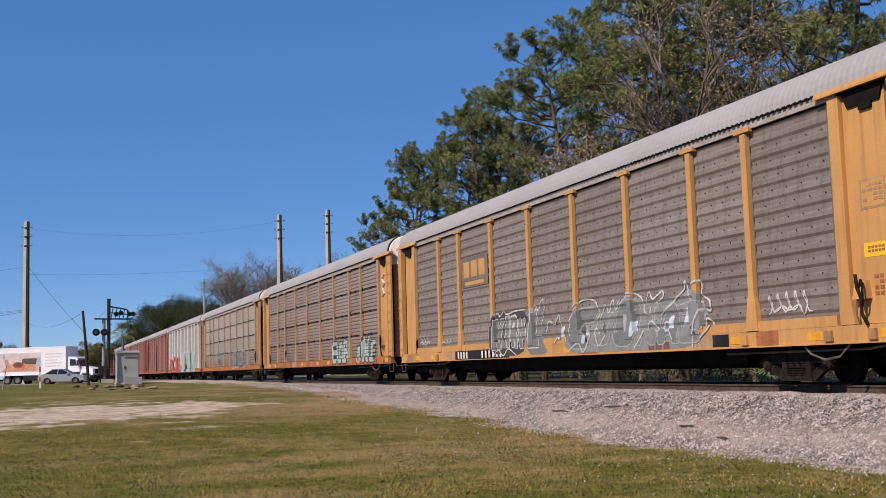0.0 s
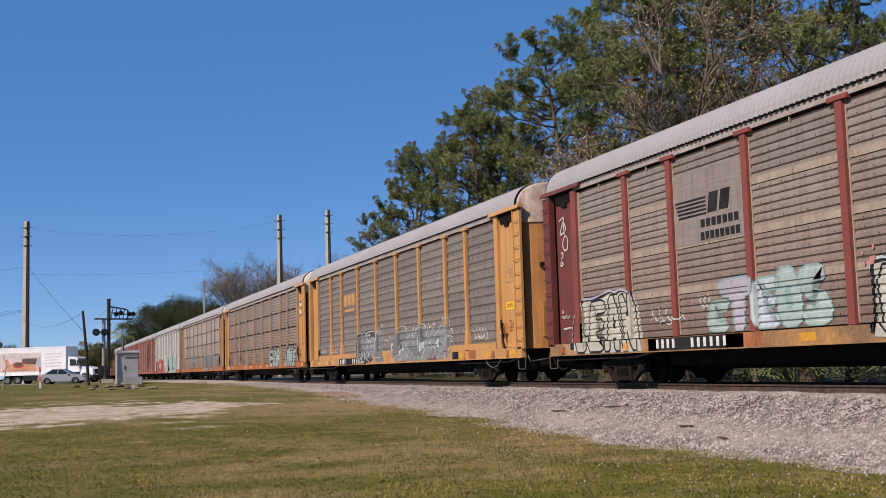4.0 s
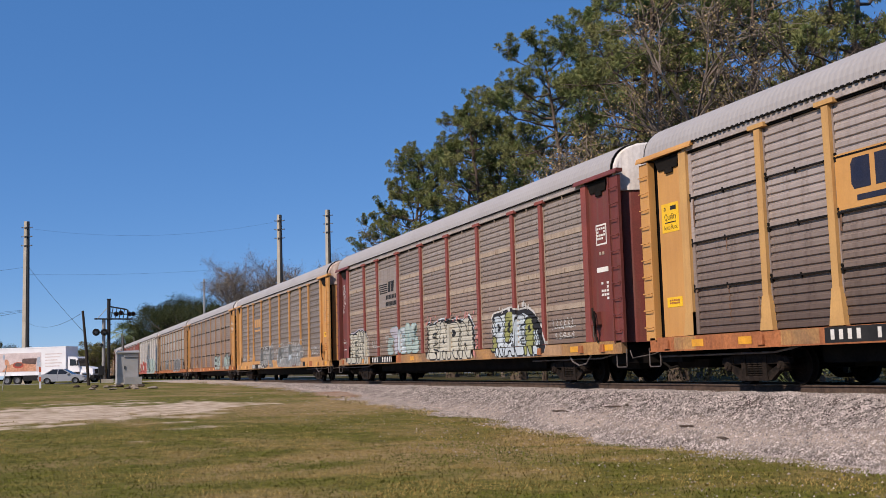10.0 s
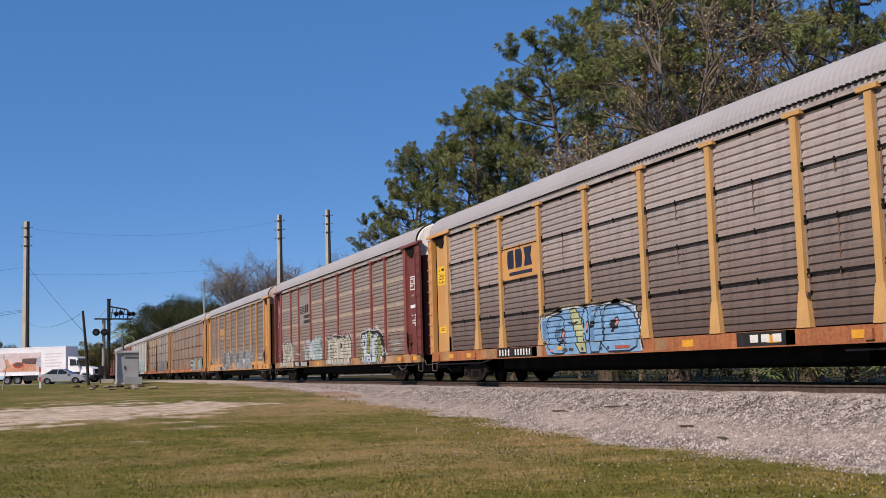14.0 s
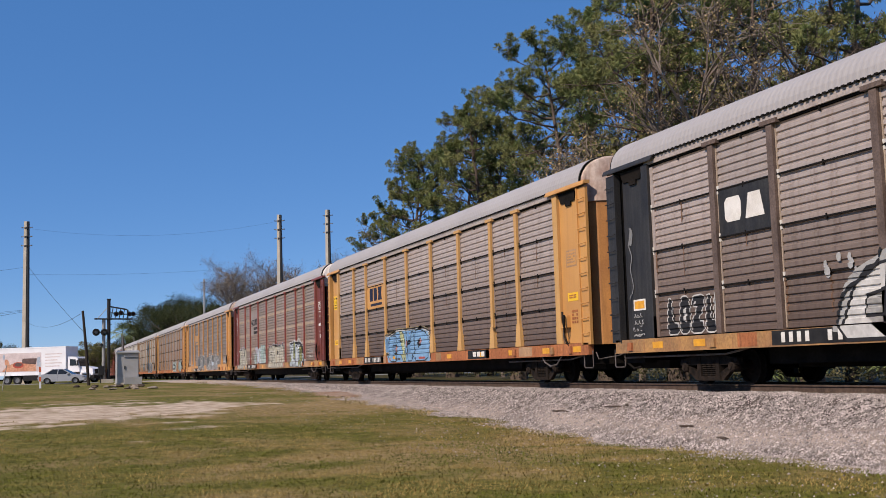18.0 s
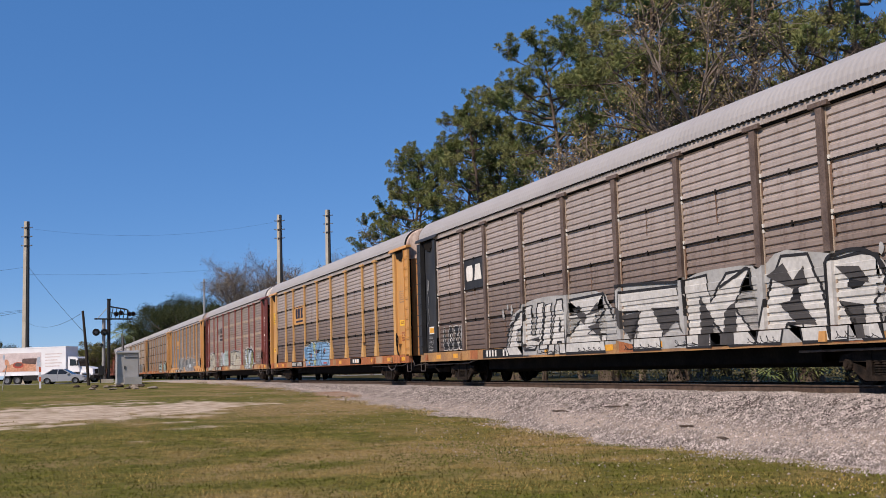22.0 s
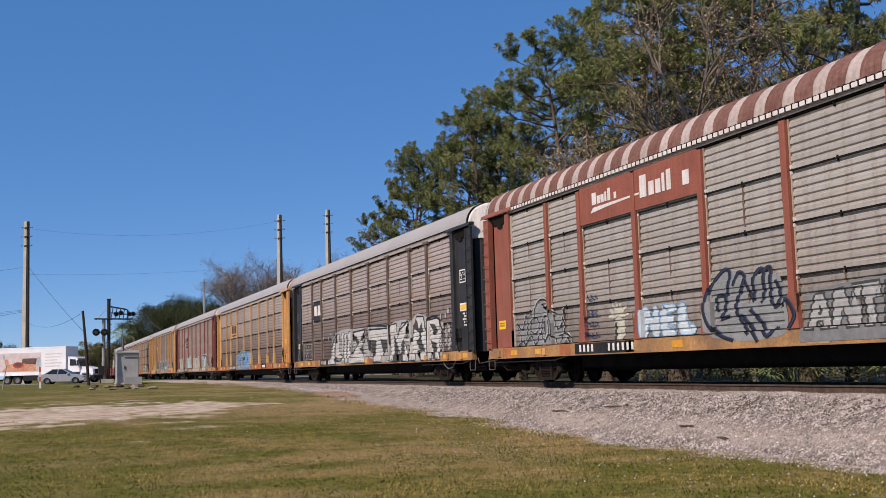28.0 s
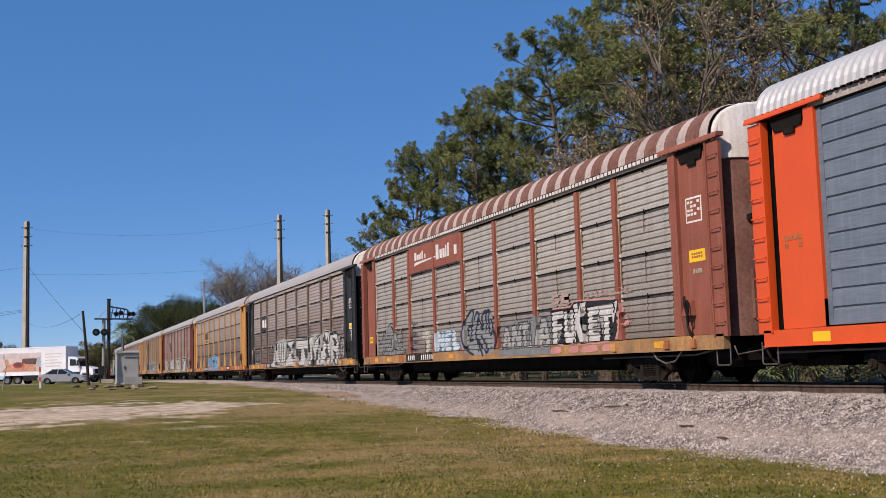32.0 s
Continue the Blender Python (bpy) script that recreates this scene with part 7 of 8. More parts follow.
def box_truck(m):
    """Length along x, the cab to +x, the near side at -y."""
    t = thing("box_truck", "white box truck with food pictures waiting at the crossing", "truck", m)
    part("box_body", Shape().box(-5.4, 2.45, -1.27, 1.27, 1.02, 3.86).box(-5.45, 2.5, -1.29, 1.29, 3.80, 3.92).box(-5.42, 2.47, -1.285, 1.285, 0.96, 1.10).mesh("box_body", W["van_white"]), t, label="white cargo box")
    pic = part("side_picture", Shape().box(-5.2, -0.35, -1.282, -1.272, 1.35, 3.35).mesh("side_picture", W["food_c"]), t, label="printed food picture on the side")
    y = -1.284
    for k, (mt, outline) in enumerate(((W["food_a"], [(-4.9, 1.4), (-0.9, 1.4), (-1.0, 2.1), (-2.0, 2.35), (-3.2, 2.4), (-4.3, 2.0)]), (W["food_d"], ellipse(-3.0, 2.05, 0.62, 0.32)),
                                       (W["food_b"], ellipse(-3.0, 2.12, 0.42, 0.20)), (W["food_b"], [(-2.6, 2.25), (-0.95, 2.1), (-0.85, 2.75), (-2.5, 2.75)]),
                                       (W["food_a"], ellipse(-4.3, 2.3, 0.25, 0.45, tilt=0.4)), (W["food_e"], [(-0.8, 1.9), (-0.45, 1.9), (-0.45, 2.9), (-0.8, 2.8)]), (W["food_e"], ellipse(-4.7, 2.95, 0.12, 0.3)))):
        part("print", Shape().slab(outline, y - 0.004 - 0.002 * k, y).mesh("print", mt), pic)
    for k in range(5):
        part("lettering", Shape().box(0.1, 2.0 - 0.25 * (k % 3), -1.276, -1.27, 3.1 - 0.32 * k, 3.2 - 0.32 * k).mesh("lettering", W["food_c"]), t)
    part("chassis", Shape().box(-5.0, 5.0, -0.5, 0.5, 0.55, 0.98).box(-1.5, 0.6, -1.15, 1.15, 0.45, 0.95).mesh("chassis", W["chassis"]), t, label="black chassis")
    # black panels added to darken the space between the wheels
    for side in (-1, 1):
        part("underside_panel", Shape().box(-2.5, 2.3, side * 1.2 - 0.03, side * 1.2 + 0.03, 0.40, 1.0).mesh("underside_panel", W["chassis"]), t, label="black panel added to darken the truck's underside")
    part("underride_bar", Shape().box(-5.45, -5.3, -1.1, 1.1, 0.45, 0.6).mesh("underride_bar", W["chassis"]), t)
    cab = part("cab", Shape().slab([(2.62, 0.75), (3.15, 0.75), (3.15, 1.2), (3.95, 1.2), (3.95, 1.70), (3.72, 2.62), (3.50, 2.80), (2.62, 2.82)], -1.12, 1.12).mesh("cab", W["van_white"]), t, label="white cab")
    part("side_window", Shape().slab([(2.85, 1.85), (3.62, 1.85), (3.50, 2.5), (2.85, 2.55)], -1.13, -1.115).mesh("side_window", W["glass"]), cab)
    part("windscreen", Shape().slab([(3.97, 1.75), (3.99, 1.75), (3.76, 2.60), (3.74, 2.60)], -1.0, 1.0).mesh("windscreen", W["glass"]), cab)
    part("mirror", Shape().box(3.75, 3.9, -1.38, -1.22, 1.85, 2.4).mesh("mirror", W["chassis"]), cab)
    part("bonnet", Shape().slab([(3.95, 0.8), (5.35, 0.8), (5.45, 1.0), (5.38, 1.45), (5.1, 1.62), (3.95, 1.78)], -1.0, 1.0).mesh("bonnet", W["van_white"]), t)
    part("grille", Shape().box(5.40, 5.47, -0.6, 0.6, 0.95, 1.45).mesh("grille", W["chassis"]), t)
    part("headlight", Shape().lathe([(5.30, 0.0), (5.42, 0.13), (5.3, 0.15)], "x", 12, (0, -0.8, 1.2)).mesh("headlight", W["rim"]), t)
    part("bumper", Shape().box(5.2, 5.6, -1.15, 1.15, 0.45, 0.78).mesh("bumper", W["chassis"]), t)
    part("mudguard", Shape().slab([(3.95, 0.6), (4.0, 1.0), (4.3, 1.2), (4.8, 1.2), (5.1, 1.0), (5.15, 0.6), (5.0, 0.6), (4.75, 1.05), (4.3, 1.05), (4.1, 0.6)], -1.14, -0.98).mesh("mudguard", W["van_white"]), t)
    for x, y in ((-3.2, -1.0), (-3.2, 1.0), (-4.4, -1.0), (-4.4, 1.0), (4.55, -1.0), (4.55, 1.0)):
        wheel_parts(t, x, y, 0.48, 0.28)
    return t


box_truck(pose(-127.0, 0.85, -0.06, 0, 0, 60))


def sedan(m):
    """Length along x, nose to +x, near side at -y."""
    t = thing("sedan", "silver sedan waiting beside the truck", "car", m)
    part("body", Shape().slab([(-2.2, 0.32), (-1.75, 0.30), (-1.65, 0.52), (-1.35, 0.64), (-1.05, 0.52), (-0.95, 0.26), (0.95, 0.26), (1.05, 0.52), (1.35, 0.64), (1.65, 0.52), (1.75, 0.28), (2.2, 0.34), (2.24, 0.58), (2.05, 0.76),
                               (1.0, 0.92), (-1.6, 0.98), (-2.15, 0.94), (-2.26, 0.62)], -0.86, 0.86).mesh("body", W["silver"]), t, label="silver painted body")
    cabin = part("cabin", Shape().box(-1.75, 1.0, -0.84, 0.84, 0.92, 1.42, taper=(-0.95, 0.15, -0.62, 0.62)).mesh("cabin", W["glass"]), t, label="dark tinted windows")
    part("roof_panel", Shape().box(-1.0, 0.2, -0.64, 0.64, 1.405, 1.46, taper=(-0.9, 0.1, -0.55, 0.55)).mesh("roof_panel", W["silver"]), cabin)
    for x0, x1, b in ((-0.35, -0.27, 0.0), (0.25, 0.95, 0.0), (-1.7, -0.95, 0.0)):
        z0, z1 = 0.93, 1.41
        top = x0 + (x1 - x0) * (0.5 if b else 0.5)
        a = x1 if x0 > 0 else x0
        top = {0.95: 0.12, -1.7: -0.93, -0.35: -0.33}[a]
        part("pillar", Shape().tube([(a, -0.85, z0), (top, -0.63, z1)], 0.045, 5).mesh("pillar", W["silver"]), cabin)
    for x in (-1.35, 1.35):
        for y in (-0.78, 0.78):
            wheel_parts(t, x, y, 0.33, 0.2)
    part("tail_light", Shape().box(-2.28, -2.18, -0.84, -0.5, 0.7, 0.9).mesh("tail_light", W["lens"]), t)
    part("headlight", Shape().box(2.0, 2.2, -0.86, -0.5, 0.58, 0.72).mesh("headlight", W["rim"]), t)
    part("door_mirror", Shape().box(0.55, 0.75, -1.0, -0.84, 0.93, 1.06).mesh("door_mirror", W["silver"]), t)
    part("door_seam", Shape().box(-0.32, -0.30, -0.866, -0.85, 0.32, 0.93).mesh("door_seam", W["chassis"]), t)
    return t


sedan(pose(-115.0, 2.0, -0.05, 0, 0, 72))


def crossing_signal(m):
    """A cantilever mast; its arm reaches towards +y."""
    t = thing("crossing_signal", "cantilevered railway crossing signal with flashing lamps", "railway signal", m)
    part("mast", Shape().tube([(0.1, -0.30, 0), (0.1, -0.30, 5.6)], 0.15, 10).mesh("mast", W["steel"]), t, label="galvanised steel mast")
    part("mast", Shape().tube([(0.2, 0.12, 0), (0.2, 0.12, 7.3)], 0.15, 10).box(0.05, 0.35, -0.05, 0.3, 7.3, 7.42).mesh("mast", W["iron"]), t, label="dark mast with a ladder side")
    for i in range(14):
        part("ladder_rung", Shape().box(0.33, 0.37, 0.0, 0.36, 0.5 + i * 0.42, 0.54 + i * 0.42).mesh("ladder_rung", W["iron"]), t)
    arm = part("arm", Shape().tube([(0.2, 0.1, 6.75), (0.2, 1.7, 6.45)], 0.07, 6).tube([(0.2, 1.72, 6.45), (0.2, 1.75, 5.62)], 0.06, 6).tube([(0.2, 0.1, 6.2), (0.2, 1.7, 6.02)], 0.05, 6).tube([(0.2, -1.1, 5.66), (0.2, 2.2, 5.60)], 0.07, 6).box(0.0, 0.4, -1.05, 2.2, 5.62, 5.66).mesh("arm", W["iron"]), t, label="cantilever arm")
    for i in range(5):
        part("brace", Shape().tube([(0.2, 0.3 + i * 0.35, 5.66), (0.2, 0.5 + i * 0.32, 6.68 - i * 0.07)], 0.035, 5).mesh("brace", W["iron"]), arm)
    part("brace", Shape().tube([(0.2, -0.8, 5.7), (0.2, 0.05, 6.7)], 0.03, 5).mesh("brace", W["steel"]), arm)
    for y, z in ((-0.95, 4.47), (-0.25, 4.47), (0.75, 6.05), (1.15, 6.15), (1.85, 6.05), (2.2, 6.05)):
        q = 0.32 if z < 5 else 0.22
        lamp = part("signal_lamp", Shape().lathe([(0.30, 0.0), (0.31, q), (0.34, q), (0.34, 0.0)], "x", 20, (0, y, z)).lathe([(0.34, 0.17), (0.58, 0.18), (0.58, 0.165), (0.34, 0.155)], "x", 16, (0, y, z)).mesh("signal_lamp", W["iron"]), t, label="round black signal backboard with hood")
        part("lens", Shape().lathe([(0.342, 0.0), (0.36, 0.10), (0.342, 0.15)], "x", 16, (0, y, z)).mesh("lens", W["steel"] if z < 5 else W["lens"]), lamp)
    part("lamp_bar", Shape().tube([(0.2, -1.0, 4.47), (0.2, 0.2, 4.47)], 0.05, 6).mesh("lamp_bar", W["iron"]), t)
    part("gate_machine", Shape().box(-0.1, 0.5, -0.75, -0.25, 0.7, 1.5).box(0.0, 0.4, -0.6, -0.4, 0, 0.7).mesh("gate_machine", W["iron"]), t)
    part("bell", Shape().lathe([(3.2, 0.02), (3.25, 0.16), (3.45, 0.16), (3.5, 0.02)], "z", 12, (0.2, -0.5, 0)).mesh("bell", W["iron"]), t)
    part("base_box", Shape().box(-0.4, 0.6, -0.5, 0.5, 0.0, 0.35).mesh("base_box", W["concrete"]), t)
    return t


crossing_signal(pose(-103.0, 5.40, -0.03))


def cabinet(m):
    t = thing("signal_cabinet", "pale aluminium signal cabinet beside the track", "cabinet", m)
    part("body", Shape().box(-1.2, 0.9, -0.78, 0.74, 0.12, 2.26).mesh("body", W["cabinet"]), t)
    part("roof", Shape().box(-1.3, 1.02, -0.84, 0.80, 2.26, 2.36, taper=(-1.3, 1.02, -0.84, 0.80)).box(-1.3, 1.02, -0.84, 0.80, 2.36, 2.46, taper=(-0.9, 0.6, -0.78, 0.74)).mesh("roof", W["cabinet"]), t)
    # a darker grey slatted band below the roof edge
    part("eave_band", Shape().box(0.9, 0.98, -0.30, 0.72, 1.98, 2.22, taper=(0.9, 0.92, -0.30, 0.72)).mesh("eave_band", W["grey_box"]), t)
    for k in range(3):
        part("band_slat", Shape().box(0.9, 0.99, -0.28, 0.70, 1.99 + 0.08 * k, 2.01 + 0.08 * k).mesh("band_slat", W["grey_box"]), t)
    door = part("door", Shape().box(0.90, 0.92, -0.35, 0.70, 0.30, 1.93).mesh("door", W["cabinet"]), t)
    part("handle", Shape().box(0.92, 0.97, -0.28, -0.22, 1.1, 1.35).mesh("handle", W["chassis"]), door)
    part("step_box", Shape().box(0.95, 1.55, -0.32, 0.92, 0.0, 0.52).mesh("step_box", W["cabinet"]), t, label="low metal step box")
    part("plinth", Shape().box(-1.3, 1.0, -0.85, 0.82, -0.2, 0.13).mesh("plinth", W["concrete"]), t)
    part("antenna", Shape().tube([(-0.4, -0.3, 2.4), (-0.4, -0.3, 3.7)], 0.025, 5).mesh("antenna", W["steel"]), t)
    part("antenna", Shape().tube([(-0.4, 0.5, 2.4), (-0.4, 0.5, 3.5)], 0.025, 5).mesh("antenna", W["steel"]), t)
    return t


cabinet(pose(-86.0, 5.95, -0.06))


def utility_pole(label, m, height, r, material, arms=3, square=True):
    t = thing("utility_pole", label, "utility pole", m, "poles along the road")
    if square:
        part("shaft", Shape().box(-r, r, -r, r * 0.35, -0.3, height, taper=(-r * 0.7, r * 0.7, -r * 0.7, r * 0.22)).mesh("shaft", material), t)
        # the shaft's shaded side is built as a black strip
        part("shade_strip", Shape().box(-r * 0.8, r * 0.8, r * 0.35, r, -0.3, height, taper=(-r * 0.5, r * 0.5, r * 0.22, r * 0.7)).mesh("shade_strip", W["iron"]), t, label="black strip standing in for the shaft's shaded side")
    else:
        part("shaft", Shape().tube([(0, 0, -0.3), (0, 0, height)], [r, r * 0.6], 10).mesh("shaft", material), t)
    for k in range(arms):
        z = height - 0.75 - 1.02 * k
        for s in (-1, 1):
            ins = part("insulator", Shape().lathe([(0.15 + 0.09 * i + d, q) for i in range(6) for d, q in ((0.0, 0.035), (0.02, 0.085), (0.05, 0.035))], "y", 8).mesh("insulator", W["grey_box"]), t, pose(0, 0, z, 6, 0, 0 if s > 0 else 180))
        part("bracket", Shape().box(r * 0.5, r * 0.75, -r * 0.5, r * 0.5, z - 0.16, z + 0.08).mesh("bracket", W["iron"]), t)
    return t


utility_pole("tall square concrete utility pole with side insulators", pose(-133.0, -1.75, 0, 0, 0, -24), 18.2, 0.34, W["concrete"])
utility_pole("tall square concrete utility pole behind the train", pose(-128.0, 26.0, 0, 0, 0, -34), 18.8, 0.32, W["concrete"])
utility_pole("tall square concrete utility pole with side insulators behind the train", pose(-132.0, 32.8, 0, 0, 0, -36), 20.1, 0.34, W["concrete"])
utility_pole("slender grey pole far behind the train", pose(-220.0, 29.7, 0), 19.0, 0.30, W["steel"], 1, False)


def wire(a, b, sag, r=0.022):
    a, b = Vector(a), Vector(b)
    pts = [a.lerp(b, i / 12) - Vector((0, 0, sag * 4 * (i / 12) * (1 - i / 12))) for i in range(13)]
    thing("overhead_wire", "thin dark sagging overhead wire", "wire", None, "overhead wires", Shape().tube(pts, r * 0.65, 4).mesh("overhead_wire", W["wire"]))


wire((-133, -1.9, 13.0), (-133, -30, 13.4), 1.2)
wire((-133, -1.9, 8.2), (-120, -30, 8.0), 0.8)
wire((-133, -1.9, 8.0), (-125, -30, 5.5), 0.7, 0.03)
wire((-133, -1.9, 8.1), (-125, -30, 7.0), 0.7)
wire((-133, -1.5, 13.0), (-84, 2.84, 3.7), 0.15)
wire((-133, -1.9, 7.0), (-84, 2.75, 5.2), 0.9, 0.018)
wire((-133, -1.5, 12.2), (-128, 25.7, 12.9), 0.4, 0.015)
wire((-133, -1.5, 17.4), (-128, 25.7, 18.0), 1.2, 0.012)


def small_post(label, m, height, stripes, lean):
    t = thing("marker_post", label, "marker post", m @ pose(0, 0, 0, lean, 0, 0), "marker posts by the road")
    part("shaft", Shape().box(-0.04, 0.04, -0.06, 0.06, -0.1, height).mesh("shaft", W["van_white"]), t)
    for z in stripes:
        part("band", Shape().box(-0.045, 0.045, -0.065, 0.065, z, z + 0.3).mesh("band", W["safety"]), t, label="orange band")


small_post("white marker post with orange bands", pose(-75, -0.10, -0.15), 1.7, (0.5, 1.1), 1)
t = thing("stake", "thin leaning grey stake", "stake", pose(-74, -2.30, -0.15, -9, 0, 0))
part("shaft", Shape().tube([(0, 0, -0.1), (0, 0, 1.6)], 0.025, 6).mesh("shaft", W["steel"]), t)
t = thing("leaning_pole", "dark creosoted timber pole leaning beside the crossing", "pole", pose(-84, 3.15, -0.1, 4.6, 0, 0))
part("shaft", Shape().tube([(0, 0, -0.2), (0, 0.02, 2.6), (0, 0, 5.4)], [0.11, 0.10, 0.085], 10).mesh("shaft", W["creosote"]), t)


def rubble(name, label, category, x, y, sx, sy, sz, material, seed, turn=0):
    rng = random.Random(seed)
    pts = []
    for i in range(18):
        a, h = rng.uniform(0, 6.28), rng.uniform(-1, 1)
        q = math.sqrt(max(0.05, 1 - h * h))
        pts.append((sx * q * math.cos(a) * rng.uniform(0.75, 1), sy * q * math.sin(a) * rng.uniform(0.75, 1), sz * h))
    bm = bmesh.new()
    for q in pts:
        bm.verts.new(q)
    hull = bmesh.ops.convex_hull(bm, input=bm.verts)
    bmesh.ops.delete(bm, geom=[g for g in hull["geom_interior"] if isinstance(g, bmesh.types.BMVert)], context="VERTS")
    me = bpy.data.meshes.new(name)
    bm.to_mesh(me)
    bm.free()
    me.materials.append(material)
    z = max(ground_height(x, y), bed_height(x, y))
    thing(name, label, category, pose(x, y, z + sz * 0.4, 0, 0, turn), "rubble by the track", me)


PALE = mat("broken_concrete", (0.30, 0.25, 0.20), (0.16, 0.13, 0.10), 4.0, 0.95, fine_amt=0.4)
DARKWOOD = mat("rotten_timber", (0.05, 0.038, 0.03), (0.085, 0.062, 0.048), 5.0, 0.95, stretch=(0.3, 3, 3))
rng = random.Random(77)
for i in range(12):
    rubble("concrete_chunk", "pale broken concrete chunk lying in the grass", "rubble", -66 + rng.uniform(-5, 4), 3.4 + rng.uniform(-0.8, 2.4), rng.uniform(0.2, 0.5), rng.uniform(0.15, 0.35), rng.uniform(0.06, 0.14), PALE, i, rng.uniform(0, 90))
for i in range(4):
    rubble("dirt_clod", "dark clod of earth on the lawn", "rubble", -72 + rng.uniform(-3, 3), 2.0 + 1.2 * i, 0.4, 0.3, 0.12, DARKWOOD, 40 + i)
for x, y, a, l in ((-24.1, 11.55, 4, 0.75), (-22.0, 11.9, 20, 0.5), (-18.2, 11.3, 12, 0.34), (-16.6, 11.0, -10, 0.4), (-43.5, 10.7, 3, 1.6), (-21.7, 12.0, -18, 0.3), (-41.0, 10.6, 2, 1.2)):
    rubble("timber_scrap", "dark rotten piece of timber on the stones", "timber", x, y, l * 0.8, 0.05, 0.03, DARKWOOD, int(x * 7) + 500, a)


def soil_bank():
    """A low bank of red-brown soil at the ballast's foot."""
    rows = []
    for i in range(41):
        x = -47.5 + 9.0 * i / 40
        w = math.sin(math.pi * i / 40)
        rows.append([(x, 10.9 + (j - 6) * 0.13 * (0.4 + w) + 0.25 * bumpy(x, 0, 0.5, 81), max(ground_height(x, 10.5), bed_height(x, 10.9 + (j - 6) * 0.13)) - 0.05 + 0.10 * w * math.sin(math.pi * j / 12) + 0.04 * bumpy(x, j * 0.13, 2.5, 83)) for j in range(13)])
    soil = mat("red_brown_soil", (0.25, 0.15, 0.10), (0.32, 0.24, 0.18), 1.5, 0.95, bump=0.6, bump_dist=0.04, fine=18, fine_amt=0.3)
    tagged(new("soil_bank", Shape().grid(rows).mesh("soil_bank", soil, smooth=True)), "low bank of red-brown soil beside the ballast", "soil", kind="structure")


soil_bank()

# ---- trees and undergrowth ----
BARK = mat("pine_bark", (0.085, 0.062, 0.05), (0.14, 0.11, 0.09), 4.0, 0.95, stretch=(3, 3, 0.6), bump=0.5, bump_dist=0.03)
TWIG = mat("grey_twigs", (0.19, 0.155, 0.13), (0.13, 0.105, 0.088), 1.0, 0.9, bump=0)
NEEDLE = mat("pine_needles", (0.112, 0.150, 0.052), (0.235, 0.230, 0.090), 0.35, 0.7, vary=0.2, island=True, bump=0, fine=1.5, fine_amt=0.25)
LITTER = mat("fallen_leaves", (0.42, 0.32, 0.20), (0.28, 0.19, 0.11), 3.0, 0.8, vary=0.3, island=True, bump=0)
LEAF_TAN = mat("dry_leaves", (0.33, 0.235, 0.13), (0.24, 0.195, 0.09), 0.4, 0.8, vary=0.4, island=True, bump=0, fine=2, fine_amt=0.2)
LEAF_OLIVE = mat("olive_leaves", (0.085, 0.092, 0.028), (0.14, 0.122, 0.045), 0.4, 0.75, vary=0.4, island=True, bump=0, fine=2, fine_amt=0.2)
LEAF_DARK = mat("oak_leaves", (0.032, 0.043, 0.018), (0.06, 0.066, 0.025), 0.3, 0.75, vary=0.4, island=True, bump=0, fine=2, fine_amt=0.2)
TWIGGY = mat("grey_brown_twig_ends", (0.22, 0.18, 0.145), (0.15, 0.13, 0.095), 0.4, 0.9, vary=0.35, island=True, bump=0, fine=2, fine_amt=0.2)
LEAF_GREEN = mat("hedge_leaves", (0.038, 0.046, 0.016), (0.115, 0.098, 0.048), 0.6, 0.7, vary=0.45, island=True, bump=0, fine=3, fine_amt=0.2)
PALM_LEAF = mat("palm_leaf", (0.13, 0.18, 0.06), (0.20, 0.23, 0.09), 1.0, 0.55, bump=0)


class Leaves:
    """Gathers small free triangles and quads."""

    def __init__(self):
        self.v, self.f, self.t = [], [], []

    def tuft(self, rng, p, size, count, up=0.35, width=0.10):
        """Needles spraying from a twig's end."""
        self.t += [(p.x, p.y, p.z, size, up, width)] * count

    def leaf(self, rng, p, size):
        d = Vector((rng.gauss(0, 1), rng.gauss(0, 1), rng.gauss(0, 1))).normalized()
        s = d.orthogonal().normalized()
        s.rotate(Matrix.Rotation(rng.uniform(0, 6.28), 3, d))
        b = d.cross(s)
        e = size * rng.uniform(0.6, 1.3)
        k = len(self.v)
        self.v += [tuple(p - s * e * 0.5), tuple(p + b * e * 0.3), tuple(p + s * e * 0.6), tuple(p - b * e * 0.3)]
        self.f.append((k, k + 1, k + 2, k + 3))

    def mesh(self, name, material):
        if self.t:
            g = np.random.default_rng(len(self.t))
            t = np.array(self.t)
            d = g.normal(size=(len(t), 3))
            d[:, 2] += t[:, 4]
            d /= np.linalg.norm(d, axis=1)[:, None]
            s = np.cross(d, g.normal(size=d.shape))
            s /= np.linalg.norm(s, axis=1)[:, None]
            e = (t[:, 3] * g.uniform(0.7, 1.15, len(t)))[:, None]
            w = (t[:, 3] * t[:, 5] * g.uniform(0.7, 1.3, len(t)))[:, None]
            p, k = t[:, :3], len(self.v)
            quads = np.stack([p + d * e * 0.12 - s * w * 0.3, p + d * e * 0.7 - s * w, p + d * e, p + d * e * 0.7 + s * w], 1).reshape(-1, 3)
            self.v += quads.tolist()
            self.f += (np.arange(len(t) * 4).reshape(-1, 4) + k).tolist()
            self.t = []
        me = bpy.data.meshes.new(name)
        me.from_pydata(self.v, [], self.f)
        me.materials.append(material)
        return me


